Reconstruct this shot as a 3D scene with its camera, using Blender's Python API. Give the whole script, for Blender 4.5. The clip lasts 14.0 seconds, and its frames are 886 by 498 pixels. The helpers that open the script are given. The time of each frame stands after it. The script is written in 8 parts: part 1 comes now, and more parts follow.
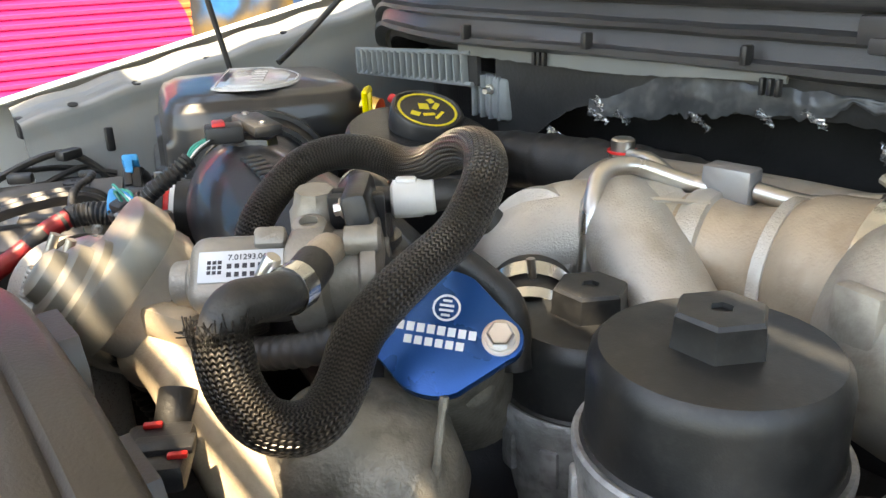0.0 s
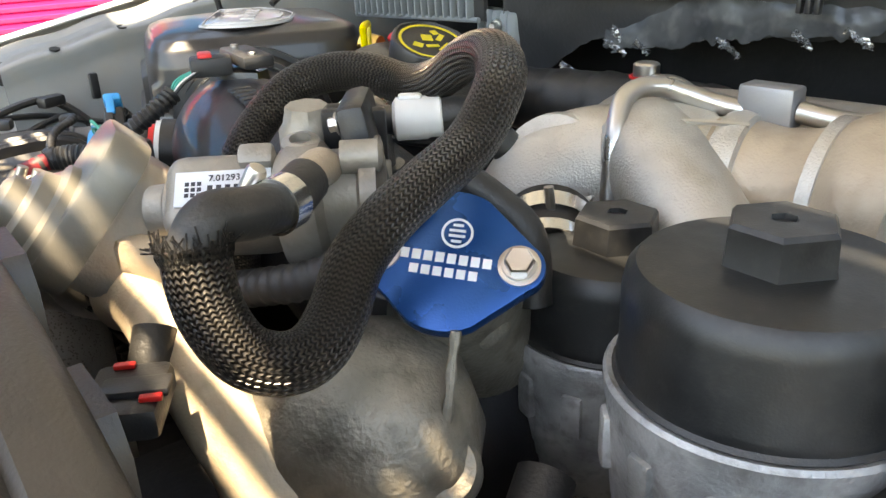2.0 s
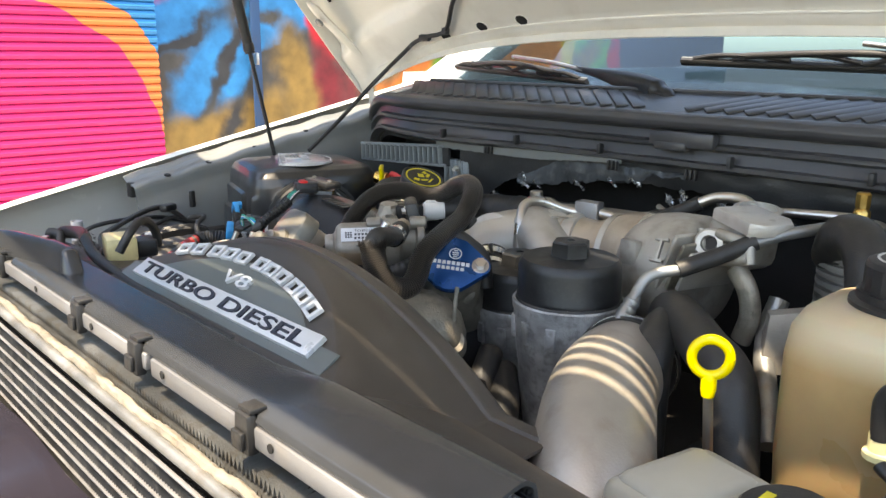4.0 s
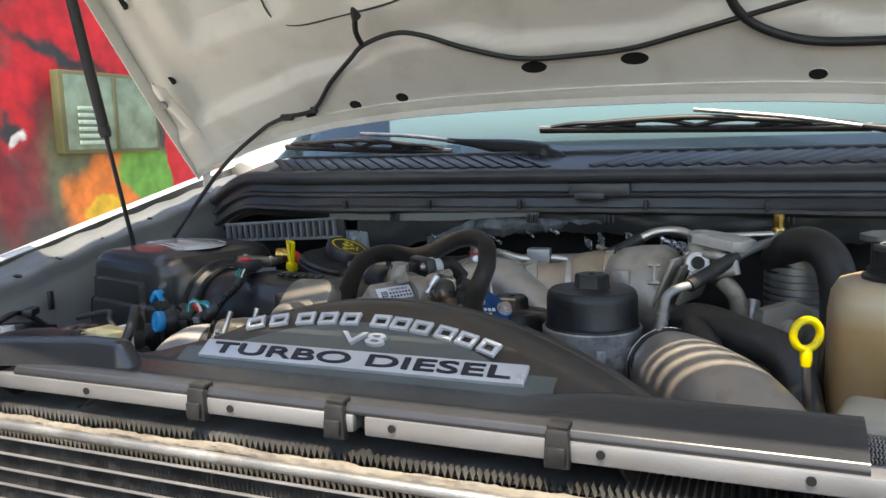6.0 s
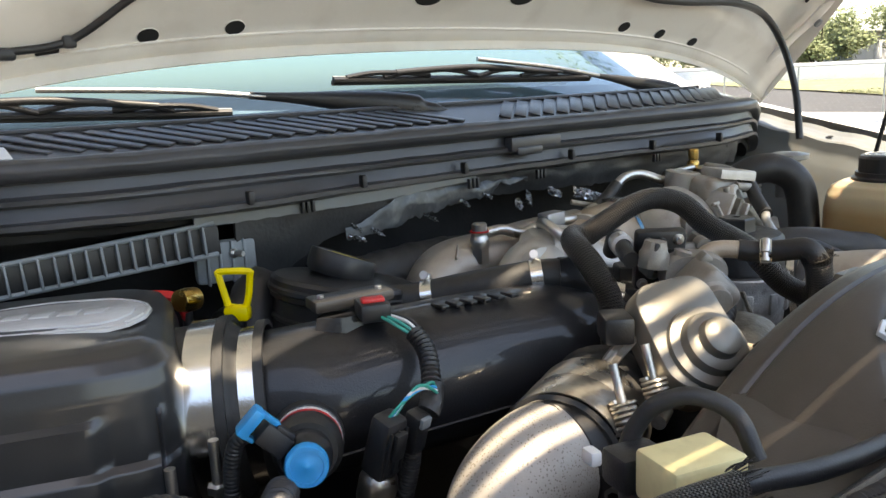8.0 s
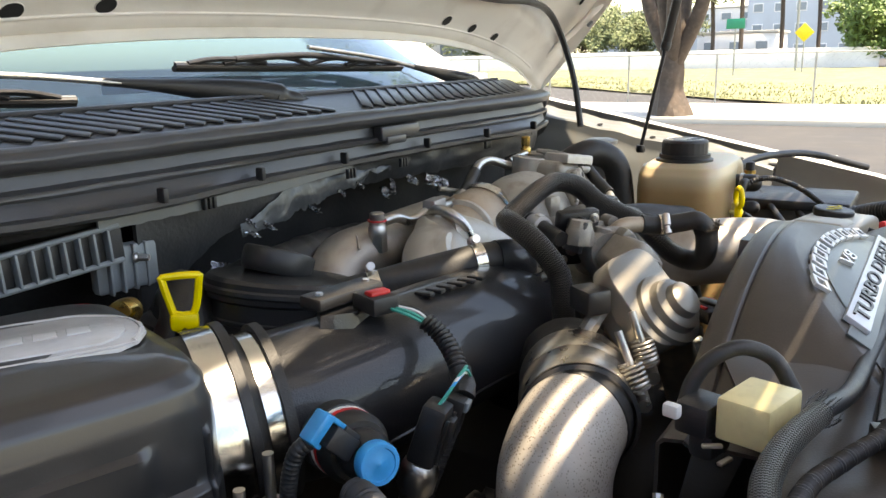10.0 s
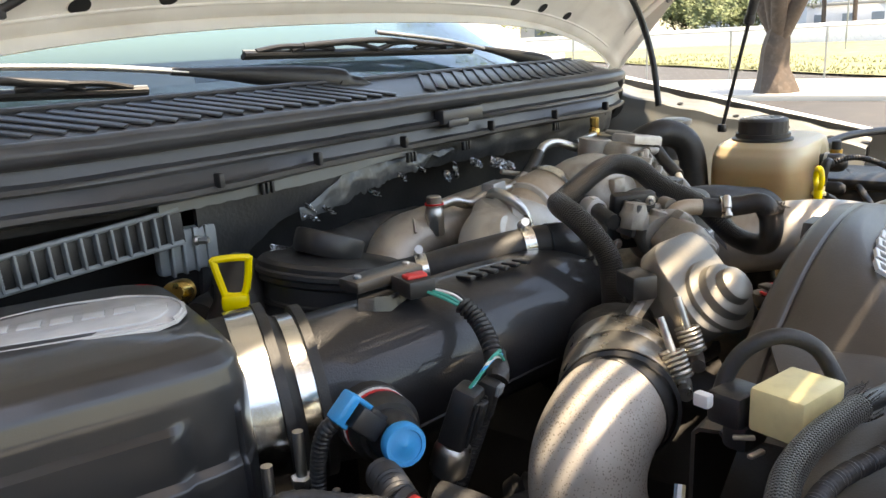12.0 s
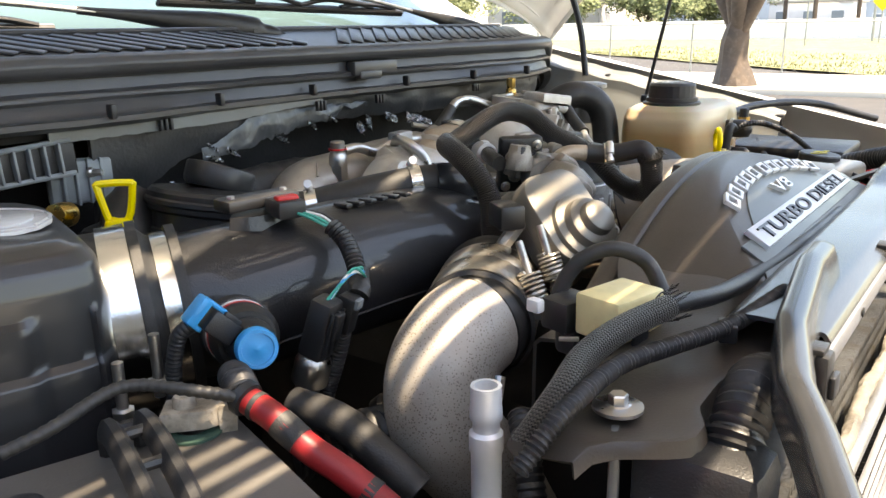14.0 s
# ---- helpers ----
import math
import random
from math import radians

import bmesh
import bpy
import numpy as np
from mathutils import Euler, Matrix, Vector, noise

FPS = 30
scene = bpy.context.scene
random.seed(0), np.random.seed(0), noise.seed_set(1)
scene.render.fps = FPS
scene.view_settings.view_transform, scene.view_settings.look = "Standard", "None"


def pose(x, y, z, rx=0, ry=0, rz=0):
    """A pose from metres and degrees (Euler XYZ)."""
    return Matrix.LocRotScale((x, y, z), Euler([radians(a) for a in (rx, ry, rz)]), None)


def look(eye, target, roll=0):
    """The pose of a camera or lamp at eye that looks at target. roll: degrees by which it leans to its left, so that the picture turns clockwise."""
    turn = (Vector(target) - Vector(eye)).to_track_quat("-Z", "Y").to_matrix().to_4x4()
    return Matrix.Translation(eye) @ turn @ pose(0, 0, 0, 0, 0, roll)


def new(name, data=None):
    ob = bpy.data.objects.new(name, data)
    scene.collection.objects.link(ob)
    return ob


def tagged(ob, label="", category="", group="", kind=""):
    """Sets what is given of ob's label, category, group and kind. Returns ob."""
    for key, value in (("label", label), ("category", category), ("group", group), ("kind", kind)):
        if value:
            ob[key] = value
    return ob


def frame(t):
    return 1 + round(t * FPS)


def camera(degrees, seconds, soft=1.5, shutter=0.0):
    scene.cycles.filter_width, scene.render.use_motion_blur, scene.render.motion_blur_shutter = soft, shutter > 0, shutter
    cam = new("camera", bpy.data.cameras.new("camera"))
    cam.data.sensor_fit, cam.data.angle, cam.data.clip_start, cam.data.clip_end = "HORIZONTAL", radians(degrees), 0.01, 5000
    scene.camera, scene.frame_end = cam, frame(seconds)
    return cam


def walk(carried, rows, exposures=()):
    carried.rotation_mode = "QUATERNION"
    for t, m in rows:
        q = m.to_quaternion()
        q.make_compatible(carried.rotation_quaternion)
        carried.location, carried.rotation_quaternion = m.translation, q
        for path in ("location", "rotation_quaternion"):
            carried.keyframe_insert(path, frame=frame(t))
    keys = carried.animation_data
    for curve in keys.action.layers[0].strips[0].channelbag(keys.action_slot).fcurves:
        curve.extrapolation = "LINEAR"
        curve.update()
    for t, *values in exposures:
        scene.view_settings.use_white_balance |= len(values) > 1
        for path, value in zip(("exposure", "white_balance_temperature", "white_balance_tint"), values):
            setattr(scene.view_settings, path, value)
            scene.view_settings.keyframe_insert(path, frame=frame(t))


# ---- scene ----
cam = camera(57.9, 14.0)
METRES, EYE, TILT, LEAN, TURN = 3.2, 1.5, -20.872, 1.662, 52.031
ROWS = [
    (0.0, 0.0, 0.0, 0.0, 0.0, 0.0, -0.0),
    (0.5, -0.0027, 0.0151, -0.0062, 1.4, -1.25, 0.09),
    (1.0, -0.0007, 0.0176, -0.0078, 1.04, -1.88, 0.49),
    (1.5, -0.001, 0.0183, -0.008, 0.57, -2.11, 0.49),
    (2.0, -0.0014, 0.0164, -0.008, 0.06, -2.08, 0.29),
    (2.5, 0.0048, -0.0124, -0.0035, -1.01, -0.9, 0.46),
    (3.0, 0.0106, -0.0783, -0.0128, -2.61, 2.4, 0.39),
    (5.5, -0.0935, -0.2205, -0.0717, -15.72, 11.92, 3.81),
    (6.0, -0.1685, -0.1379, -0.0504, -27.71, 11.46, 10.27),
    (6.5, -0.2475, -0.0477, -0.0211, -42.77, 8.04, 15.63),
    (7.0, -0.2777, 0.0476, 0.0176, -56.13, 3.8, 19.12),
    (7.5, -0.2799, 0.1398, 0.0553, -72.77, -2.23, 22.16),
    (8.0, -0.2711, 0.1905, 0.0737, -88.7, -9.69, 23.42),
    (8.5, -0.253, 0.2294, 0.0834, -100.29, -14.72, 22.21),
    (11.0, -0.2661, 0.2657, 0.1118, -112.63, -19.75, 21.31),
    (11.5, -0.2663, 0.2525, 0.1053, -106.13, -17.58, 23.73),
    (12.0, -0.2668, 0.2487, 0.0995, -104.93, -18.03, 23.45),
    (12.5, -0.27, 0.2489, 0.0978, -106.33, -19.26, 22.79),
    (13.0, -0.2782, 0.2443, 0.0943, -106.9, -19.49, 22.22),
    (13.5, -0.2811, 0.2385, 0.0876, -107.29, -19.9, 21.35),
    (14.0, -0.2846, 0.2346, 0.0775, -107.2, -19.88, 21.45),
]
walk(cam, [(t, pose(0.276, 0, EYE, TILT, LEAN, TURN) @ pose(METRES * x, METRES * y, METRES * z, 90 + pitch, roll, yaw)) for t, x, y, z, yaw, pitch, roll in ROWS], [(0.0, 2.84, 8900, 10), (2.0, 2.92, 8900, 10), (3.2, 2.66, 8600, 10), (5.5, 1.48, 7400, 10), (7.0, 1.66, 7500, 10), (8.5, 2.06, 8100, 10), (11.0, 2.06, 8300, 12), (14.0, 2.32, 8350, 12)])

# ---- light ----
world = bpy.data.worlds.new("sky")
scene.world = world
world.use_nodes = True
wn = world.node_tree.nodes
sky = wn.new("ShaderNodeTexSky")
sky.sky_type, sky.sun_disc = "NISHITA", False
SUN_TO = Vector((0.05, -0.34, 0.94)).normalized()
sky.sun_elevation = math.asin(SUN_TO.z)
sky.sun_rotation = math.atan2(SUN_TO.x, SUN_TO.y)
wn["Background"].inputs["Strength"].default_value = 0.15
world.node_tree.links.new(sky.outputs[0], wn["Background"].inputs["Color"])
sun = new("sun", bpy.data.lights.new("sun", "SUN"))
sun.data.energy, sun.data.angle, sun.data.color = 3.7, radians(0.45), (1.0, 0.93, 0.82)
sun.matrix_world = look(SUN_TO * 30, (0, 0, 0))


# ---- materials ----
def nodes_of(name):
    m = bpy.data.materials.new(name)
    m.use_nodes = True
    return m, m.node_tree.nodes, m.node_tree.links, m.node_tree.nodes["Principled BSDF"]


def pm(name, col, rough=0.5, metal=0.0, var=0.2, vscale=18.0, bump=0.15, bscale=350.0, coat=0.0, dirt=0.0, dirt_col=(0.12, 0.09, 0.06), trans=0.0):
    """A surface with two scales of variation: stains in colour and gloss, fine grain in relief."""
    m, n, l, p = nodes_of(name)
    tc = n.new("ShaderNodeTexCoord")
    big = n.new("ShaderNodeTexNoise")
    big.inputs["Scale"].default_value, big.inputs["Detail"].default_value = vscale, 6.0
    fine = n.new("ShaderNodeTexNoise")
    fine.inputs["Scale"].default_value, fine.inputs["Detail"].default_value = bscale, 3.0
    l.new(tc.outputs["Object"], big.inputs["Vector"])
    l.new(tc.outputs["Object"], fine.inputs["Vector"])
    ramp = n.new("ShaderNodeMapRange")
    ramp.inputs["From Min"].default_value, ramp.inputs["From Max"].default_value = 0.3, 0.7
    ramp.inputs["To Min"].default_value, ramp.inputs["To Max"].default_value = 1 - var, 1 + var * 0.6
    l.new(big.outputs["Fac"], ramp.inputs["Value"])
    mul = n.new("ShaderNodeVectorMath")
    mul.operation = "SCALE"
    mul.inputs[0].default_value = col
    l.new(ramp.outputs[0], mul.inputs["Scale"])
    out = mul.outputs[0]
    if dirt:
        d = n.new("ShaderNodeTexNoise")
        d.inputs["Scale"].default_value, d.inputs["Detail"].default_value = vscale * 3.3, 8.0
        l.new(tc.outputs["Object"], d.inputs["Vector"])
        dr = n.new("ShaderNodeMapRange")
        dr.inputs["From Min"].default_value, dr.inputs["From Max"].default_value = 0.5, 0.72
        dr.inputs["To Max"].default_value = dirt
        l.new(d.outputs["Fac"], dr.inputs["Value"])
        mix = n.new("ShaderNodeMix")
        mix.data_type = "RGBA"
        l.new(dr.outputs[0], mix.inputs[0])
        l.new(out, mix.inputs[6])
        mix.inputs[7].default_value = (*dirt_col, 1)
        out = mix.outputs[2]
    l.new(out, p.inputs["Base Color"])
    rr = n.new("ShaderNodeMapRange")
    rr.inputs["From Min"].default_value, rr.inputs["From Max"].default_value = 0.3, 0.7
    rr.inputs["To Min"].default_value, rr.inputs["To Max"].default_value = max(0.03, rough * 0.8), min(1, rough * 1.25)
    l.new(big.outputs["Fac"], rr.inputs["Value"])
    l.new(rr.outputs[0], p.inputs["Roughness"])
    b = n.new("ShaderNodeBump")
    b.inputs["Strength"].default_value, b.inputs["Distance"].default_value = bump, 0.001
    l.new(fine.outputs["Fac"], b.inputs["Height"])
    l.new(b.outputs[0], p.inputs["Normal"])
    p.inputs["Metallic"].default_value = metal
    p.inputs["Coat Weight"].default_value = coat
    p.inputs["Coat Roughness"].default_value = min(0.3, rough)
    p.inputs["Transmission Weight"].default_value = trans
    return m


M_BLACK = pm("black_plastic", (0.019, 0.019, 0.02), 0.42, 0, 0.3, 14, 0.25, 700, dirt=0.25, dirt_col=(0.05, 0.045, 0.038))
M_GLOSSBLACK = pm("moulded_black", (0.014, 0.014, 0.0155), 0.42, 0, 0.25, 10, 0.5, 620, coat=0.35)
M_AIRBOX = pm("satin_black", (0.015, 0.015, 0.0165), 0.42, 0, 0.25, 8, 0.12, 900, coat=0.5)
M_AIRBOX.node_tree.nodes["Principled BSDF"].inputs["Coat Roughness"].default_value = 0.11
M_GLOSSBLACK.node_tree.nodes["Principled BSDF"].inputs["Coat Weight"].default_value = 0.45
M_GLOSSBLACK.node_tree.nodes["Principled BSDF"].inputs["Coat Roughness"].default_value = 0.07
M_GLOSSBLACK.node_tree.nodes["Principled BSDF"].inputs["Specular IOR Level"].default_value = 0.32
M_SHROUD = pm("dusty_black", (0.050, 0.041, 0.033), 0.42, 0, 0.3, 9, 0.2, 600, dirt=0.35, dirt_col=(0.07, 0.06, 0.05))
# Grey-green base lightened to carry the sky's reflection on a dark glossy panel.
M_EMBLEM = pm("sheen_grey_panel", (0.10, 0.112, 0.105), 0.34, 0, 0.12, 12, 0.06, 500)
M_RUBBER = pm("rubber", (0.022, 0.021, 0.02), 0.5, 0, 0.3, 25, 0.3, 500, dirt=0.3, dirt_col=(0.06, 0.05, 0.04))
M_SEAL = pm("rubber_seal", (0.046, 0.047, 0.051), 0.36, 0, 0.25, 6, 0.2, 500, dirt=0.3, dirt_col=(0.075, 0.07, 0.065))
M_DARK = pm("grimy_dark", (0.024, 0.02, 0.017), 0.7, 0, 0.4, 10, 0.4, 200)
# Near-black base colour carries the shade of the recess under the cowl.
M_FIREWALL = pm("recess_shade_black", (0.006, 0.0055, 0.0055), 0.75, 0, 0.5, 12, 0.6, 160)
M_PAD = pm("insulation_pad", (0.032, 0.033, 0.0345), 0.42, 0, 0.3, 14, 0.5, 220, dirt=0.3, dirt_col=(0.035, 0.033, 0.03))
M_CAST = pm("cast_aluminium", (0.42, 0.39, 0.34), 0.5, 0.5, 0.3, 12, 0.6, 420, dirt=0.5, dirt_col=(0.12, 0.09, 0.06))
M_CASTDARK = pm("oily_casting", (0.25, 0.225, 0.18), 0.45, 0.4, 0.45, 18, 1.0, 300, dirt=0.6, dirt_col=(0.07, 0.055, 0.04))
M_SILVER = pm("sand_cast_silver", (0.56, 0.53, 0.48), 0.36, 0.55, 0.25, 9, 0.8, 650, dirt=0.55, dirt_col=(0.30, 0.24, 0.17))
M_STEEL = pm("bright_steel", (0.58, 0.56, 0.53), 0.32, 1.0, 0.15, 20, 0.1, 300)
M_CLAMP = pm("stainless_band", (0.7, 0.69, 0.66), 0.16, 1.0, 0.1, 25, 0.08, 600)
M_PIPE = pm("plated_pipe", (0.40, 0.36, 0.31), 0.36, 0.5, 0.22, 14, 0.25, 500, dirt=0.35, dirt_col=(0.2, 0.15, 0.1))
M_FILTER = pm("filter_body", (0.42, 0.42, 0.41), 0.42, 0.5, 0.45, 34, 0.7, 450, dirt=0.5, dirt_col=(0.1, 0.09, 0.08))
M_TAN = pm("heat_tanned", (0.43, 0.35, 0.265), 0.42, 0.4, 0.3, 14, 0.5, 500, dirt=0.4, dirt_col=(0.25, 0.18, 0.12))
M_VALVE = pm("valve_alloy", (0.30, 0.27, 0.23), 0.48, 0.35, 0.25, 20, 0.4, 450, dirt=0.35, dirt_col=(0.12, 0.10, 0.08))
M_LABEL = pm("paper_label", (0.55, 0.56, 0.58), 0.5, 0, 0.08, 30, 0.05, 300)
M_BRASS = pm("brass", (0.62, 0.4, 0.12), 0.3, 1.0, 0.15, 40, 0.1, 400)
M_WHITE = pm("white_paint", (0.66, 0.655, 0.63), 0.28, 0, 0.06, 3, 0.05, 300, coat=0.4)
M_HOODIN = pm("white_inner_paint", (0.80, 0.76, 0.69), 0.42, 0, 0.08, 4, 0.08, 300, dirt=0.22, dirt_col=(0.35, 0.29, 0.22))
M_APRON = pm("grey_primer", (0.17, 0.18, 0.178), 0.4, 0, 0.15, 8, 0.1, 300, dirt=0.35, dirt_col=(0.2, 0.17, 0.13))
M_BLUE = pm("blue_anodised", (0.008, 0.075, 0.26), 0.28, 0.6, 0.15, 30, 0.1, 900)
M_ETCH = pm("etched_white", (0.75, 0.76, 0.78), 0.4, 0.2, 0.05, 30, 0.05, 300)
M_YELLOW = pm("yellow_plastic", (0.85, 0.65, 0.0), 0.35, 0, 0.12, 30, 0.1, 300)
M_CREAM = pm("cream_plastic", (0.76, 0.66, 0.34), 0.4, 0, 0.12, 20, 0.15, 400, dirt=0.2, dirt_col=(0.3, 0.2, 0.1))
M_RED = pm("red_plastic", (0.62, 0.02, 0.02), 0.35, 0, 0.2, 30, 0.1, 300)
M_SKYBLUE = pm("blue_plastic", (0.008, 0.29, 0.62), 0.4, 0, 0.2, 35, 0.15, 400)
M_GREEN = pm("green_wire", (0.02, 0.33, 0.25), 0.4, 0, 0.1, 30, 0.1, 300)
M_TANK = pm("amber_tank", (0.40, 0.26, 0.12), 0.32, 0, 0.25, 7, 0.15, 250, dirt=0.2, dirt_col=(0.2, 0.1, 0.03))
n, l, p = M_TANK.node_tree.nodes, M_TANK.node_tree.links, M_TANK.node_tree.nodes["Principled BSDF"]
tct = n.new("ShaderNodeTexCoord")
spz = n.new("ShaderNodeSeparateXYZ")
l.new(tct.outputs["Object"], spz.inputs[0])
lvl = n.new("ShaderNodeMapRange")
lvl.inputs["From Min"].default_value, lvl.inputs["From Max"].default_value = 0.262, 0.284
l.new(spz.outputs[2], lvl.inputs["Value"])
fluid = n.new("ShaderNodeMix")
fluid.data_type = "RGBA"
l.new(lvl.outputs[0], fluid.inputs[0])
l.new(p.inputs["Base Color"].links[0].from_socket, fluid.inputs[6])
fluid.inputs[7].default_value = (0.50, 0.40, 0.26, 1)
l.new(fluid.outputs[2], p.inputs["Base Color"])
p.inputs["Subsurface Weight"].default_value = 0.25
p.inputs["Subsurface Scale"].default_value = 0.01
M_MILKY = pm("milky_plastic", (0.38, 0.35, 0.28), 0.35, 0, 0.15, 12, 0.1, 250)
M_WHITEPL = pm("white_plastic", (0.72, 0.71, 0.68), 0.4, 0, 0.1, 30, 0.1, 300)
# dirt_col here sets pale flecks, much lighter than the sheet.
M_FOIL = pm("torn_foil", (0.068, 0.075, 0.082), 0.34, 0.4, 0.4, 20, 0.15, 120, dirt=0.12, dirt_col=(0.45, 0.46, 0.47))
M_FOILBR = pm("bright_foil", (0.62, 0.63, 0.64), 0.25, 0.9, 0.3, 60, 0.5, 160)
M_ALLOY = pm("bar_alloy", (0.31, 0.31, 0.32), 0.42, 0.6, 0.15, 15, 0.2, 500, dirt=0.25, dirt_col=(0.35, 0.3, 0.24))
M_FIN = pm("radiator_alloy", (0.34, 0.34, 0.33), 0.4, 0.7, 0.35, 15, 0.4, 500, dirt=0.5, dirt_col=(0.22, 0.17, 0.11))
M_GREYPL = pm("grey_vent", (0.20, 0.22, 0.23), 0.42, 0, 0.2, 12, 0.2, 400, dirt=0.2)
M_PLATE = pm("silver_plate", (0.55, 0.56, 0.57), 0.34, 0.25, 0.1, 25, 0.1, 500)
M_PLATEDK = pm("plate_ink", (0.012, 0.014, 0.024), 0.4)
M_LENS = pm("clear_window", (0.5, 0.495, 0.49), 0.15, 0, 0.12, 25, 0.3, 150)
M_COPPER = pm("rust_brown", (0.2, 0.09, 0.06), 0.6, 0.2, 0.3, 60, 0.3, 300)
M_LOGO = pm("yellow_ink", (0.62, 0.5, 0.03), 0.5, 0, 0.1)
M_REDCABLE = pm("red_insulation", (0.26, 0.012, 0.014), 0.45, 0, 0.4, 30, 0.1, 300)
M_FOAM = pm("dusty_foam", (0.19, 0.17, 0.14), 0.75, 0, 0.35, 30, 0.8, 250, dirt=0.35, dirt_col=(0.25, 0.19, 0.12))
M_FINDK = pm("dusty_fins", (0.055, 0.056, 0.058), 0.45, 0.4, 0.5, 22, 0.4, 400, dirt=0.35, dirt_col=(0.26, 0.24, 0.21))
M_DEFLECT = pm("purple_black_plastic", (0.02, 0.017, 0.024), 0.16, 0, 0.3, 8, 0.1, 300)
M_ALLOYBAND = pm("dull_clamp", (0.42, 0.39, 0.34), 0.3, 0.9, 0.25, 30, 0.15, 400, dirt=0.4, dirt_col=(0.15, 0.1, 0.07))
M_SAND = pm("sand_casting", (0.50, 0.40, 0.28), 0.55, 0.1, 0.3, 16, 0.4, 500, dirt=0.4, dirt_col=(0.2, 0.14, 0.09))
M_CAP = pm("filter_cap", (0.013, 0.0135, 0.014), 0.40, 0, 0.4, 45, 0.1, 900, dirt=0.4, dirt_col=(0.035, 0.033, 0.031))
M_RIM = pm("rim_black", (0.034, 0.036, 0.039), 0.22, 0, 0.2, 10, 0.08, 500, coat=0.15)
M_LENSEDGE = pm("frosted_edge", (0.5, 0.49, 0.48), 0.3)
M_LAMPB = pm("beige_bracket", (0.34, 0.29, 0.22), 0.35, 0, 0.3, 25, 0.2, 300, dirt=0.4)
M_GLASSIN = pm("dashboard", (0.03, 0.032, 0.035), 0.6)

M_BATTERY = pm("dusty_lid", (0.10, 0.092, 0.083), 0.5, 0, 0.3, 20, 0.15, 500, dirt=0.4, dirt_col=(0.11, 0.095, 0.08))
M_LEAD = pm("grimy_lead", (0.33, 0.29, 0.24), 0.5, 0.3, 0.5, 60, 0.5, 300, dirt=0.5, dirt_col=(0.10, 0.08, 0.06))
M_FELT = pm("oily_felt", (0.035, 0.085, 0.06), 0.85, 0, 0.4, 60, 0.4, 900)
M_SPECK = pm("speckled_plate", (0.40, 0.365, 0.32), 0.46, 0.2, 0.18, 12, 0.25, 500, dirt=0.25, dirt_col=(0.22, 0.17, 0.12))
n, l, p = M_SPECK.node_tree.nodes, M_SPECK.node_tree.links, M_SPECK.node_tree.nodes["Principled BSDF"]
spot = n.new("ShaderNodeTexVoronoi")
spot.inputs["Scale"].default_value, spot.inputs["Randomness"].default_value = 430.0, 1.0
patchy = n.new("ShaderNodeTexNoise")
patchy.inputs["Scale"].default_value, patchy.inputs["Detail"].default_value = 16.0, 4.0
tcs = n.new("ShaderNodeTexCoord")
l.new(tcs.outputs["Object"], spot.inputs["Vector"])
l.new(tcs.outputs["Object"], patchy.inputs["Vector"])
gate = n.new("ShaderNodeMath")
gate.operation = "MULTIPLY"
gate.inputs[1].default_value = 0.55
l.new(patchy.outputs["Fac"], gate.inputs[0])
less = n.new("ShaderNodeMath")
less.operation = "LESS_THAN"
l.new(spot.outputs["Distance"], less.inputs[0])
l.new(gate.outputs[0], less.inputs[1])
fade = n.new("ShaderNodeMath")
fade.operation = "MULTIPLY"
fade.inputs[1].default_value = 0.6
l.new(less.outputs[0], fade.inputs[0])
spots = n.new("ShaderNodeMix")
spots.data_type = "RGBA"
l.new(fade.outputs[0], spots.inputs[0])
l.new(p.inputs["Base Color"].links[0].from_socket, spots.inputs[6])
spots.inputs[7].default_value = (0.09, 0.06, 0.04, 1)
l.new(spots.outputs[2], p.inputs["Base Color"])

m, n, l, p = nodes_of("windscreen_glass")
p.inputs["Base Color"].default_value = (0.20, 0.32, 0.41, 1)
p.inputs["Transmission Weight"].default_value, p.inputs["Roughness"].default_value, p.inputs["IOR"].default_value = 1.0, 0.02, 1.36
M_GLASS = m


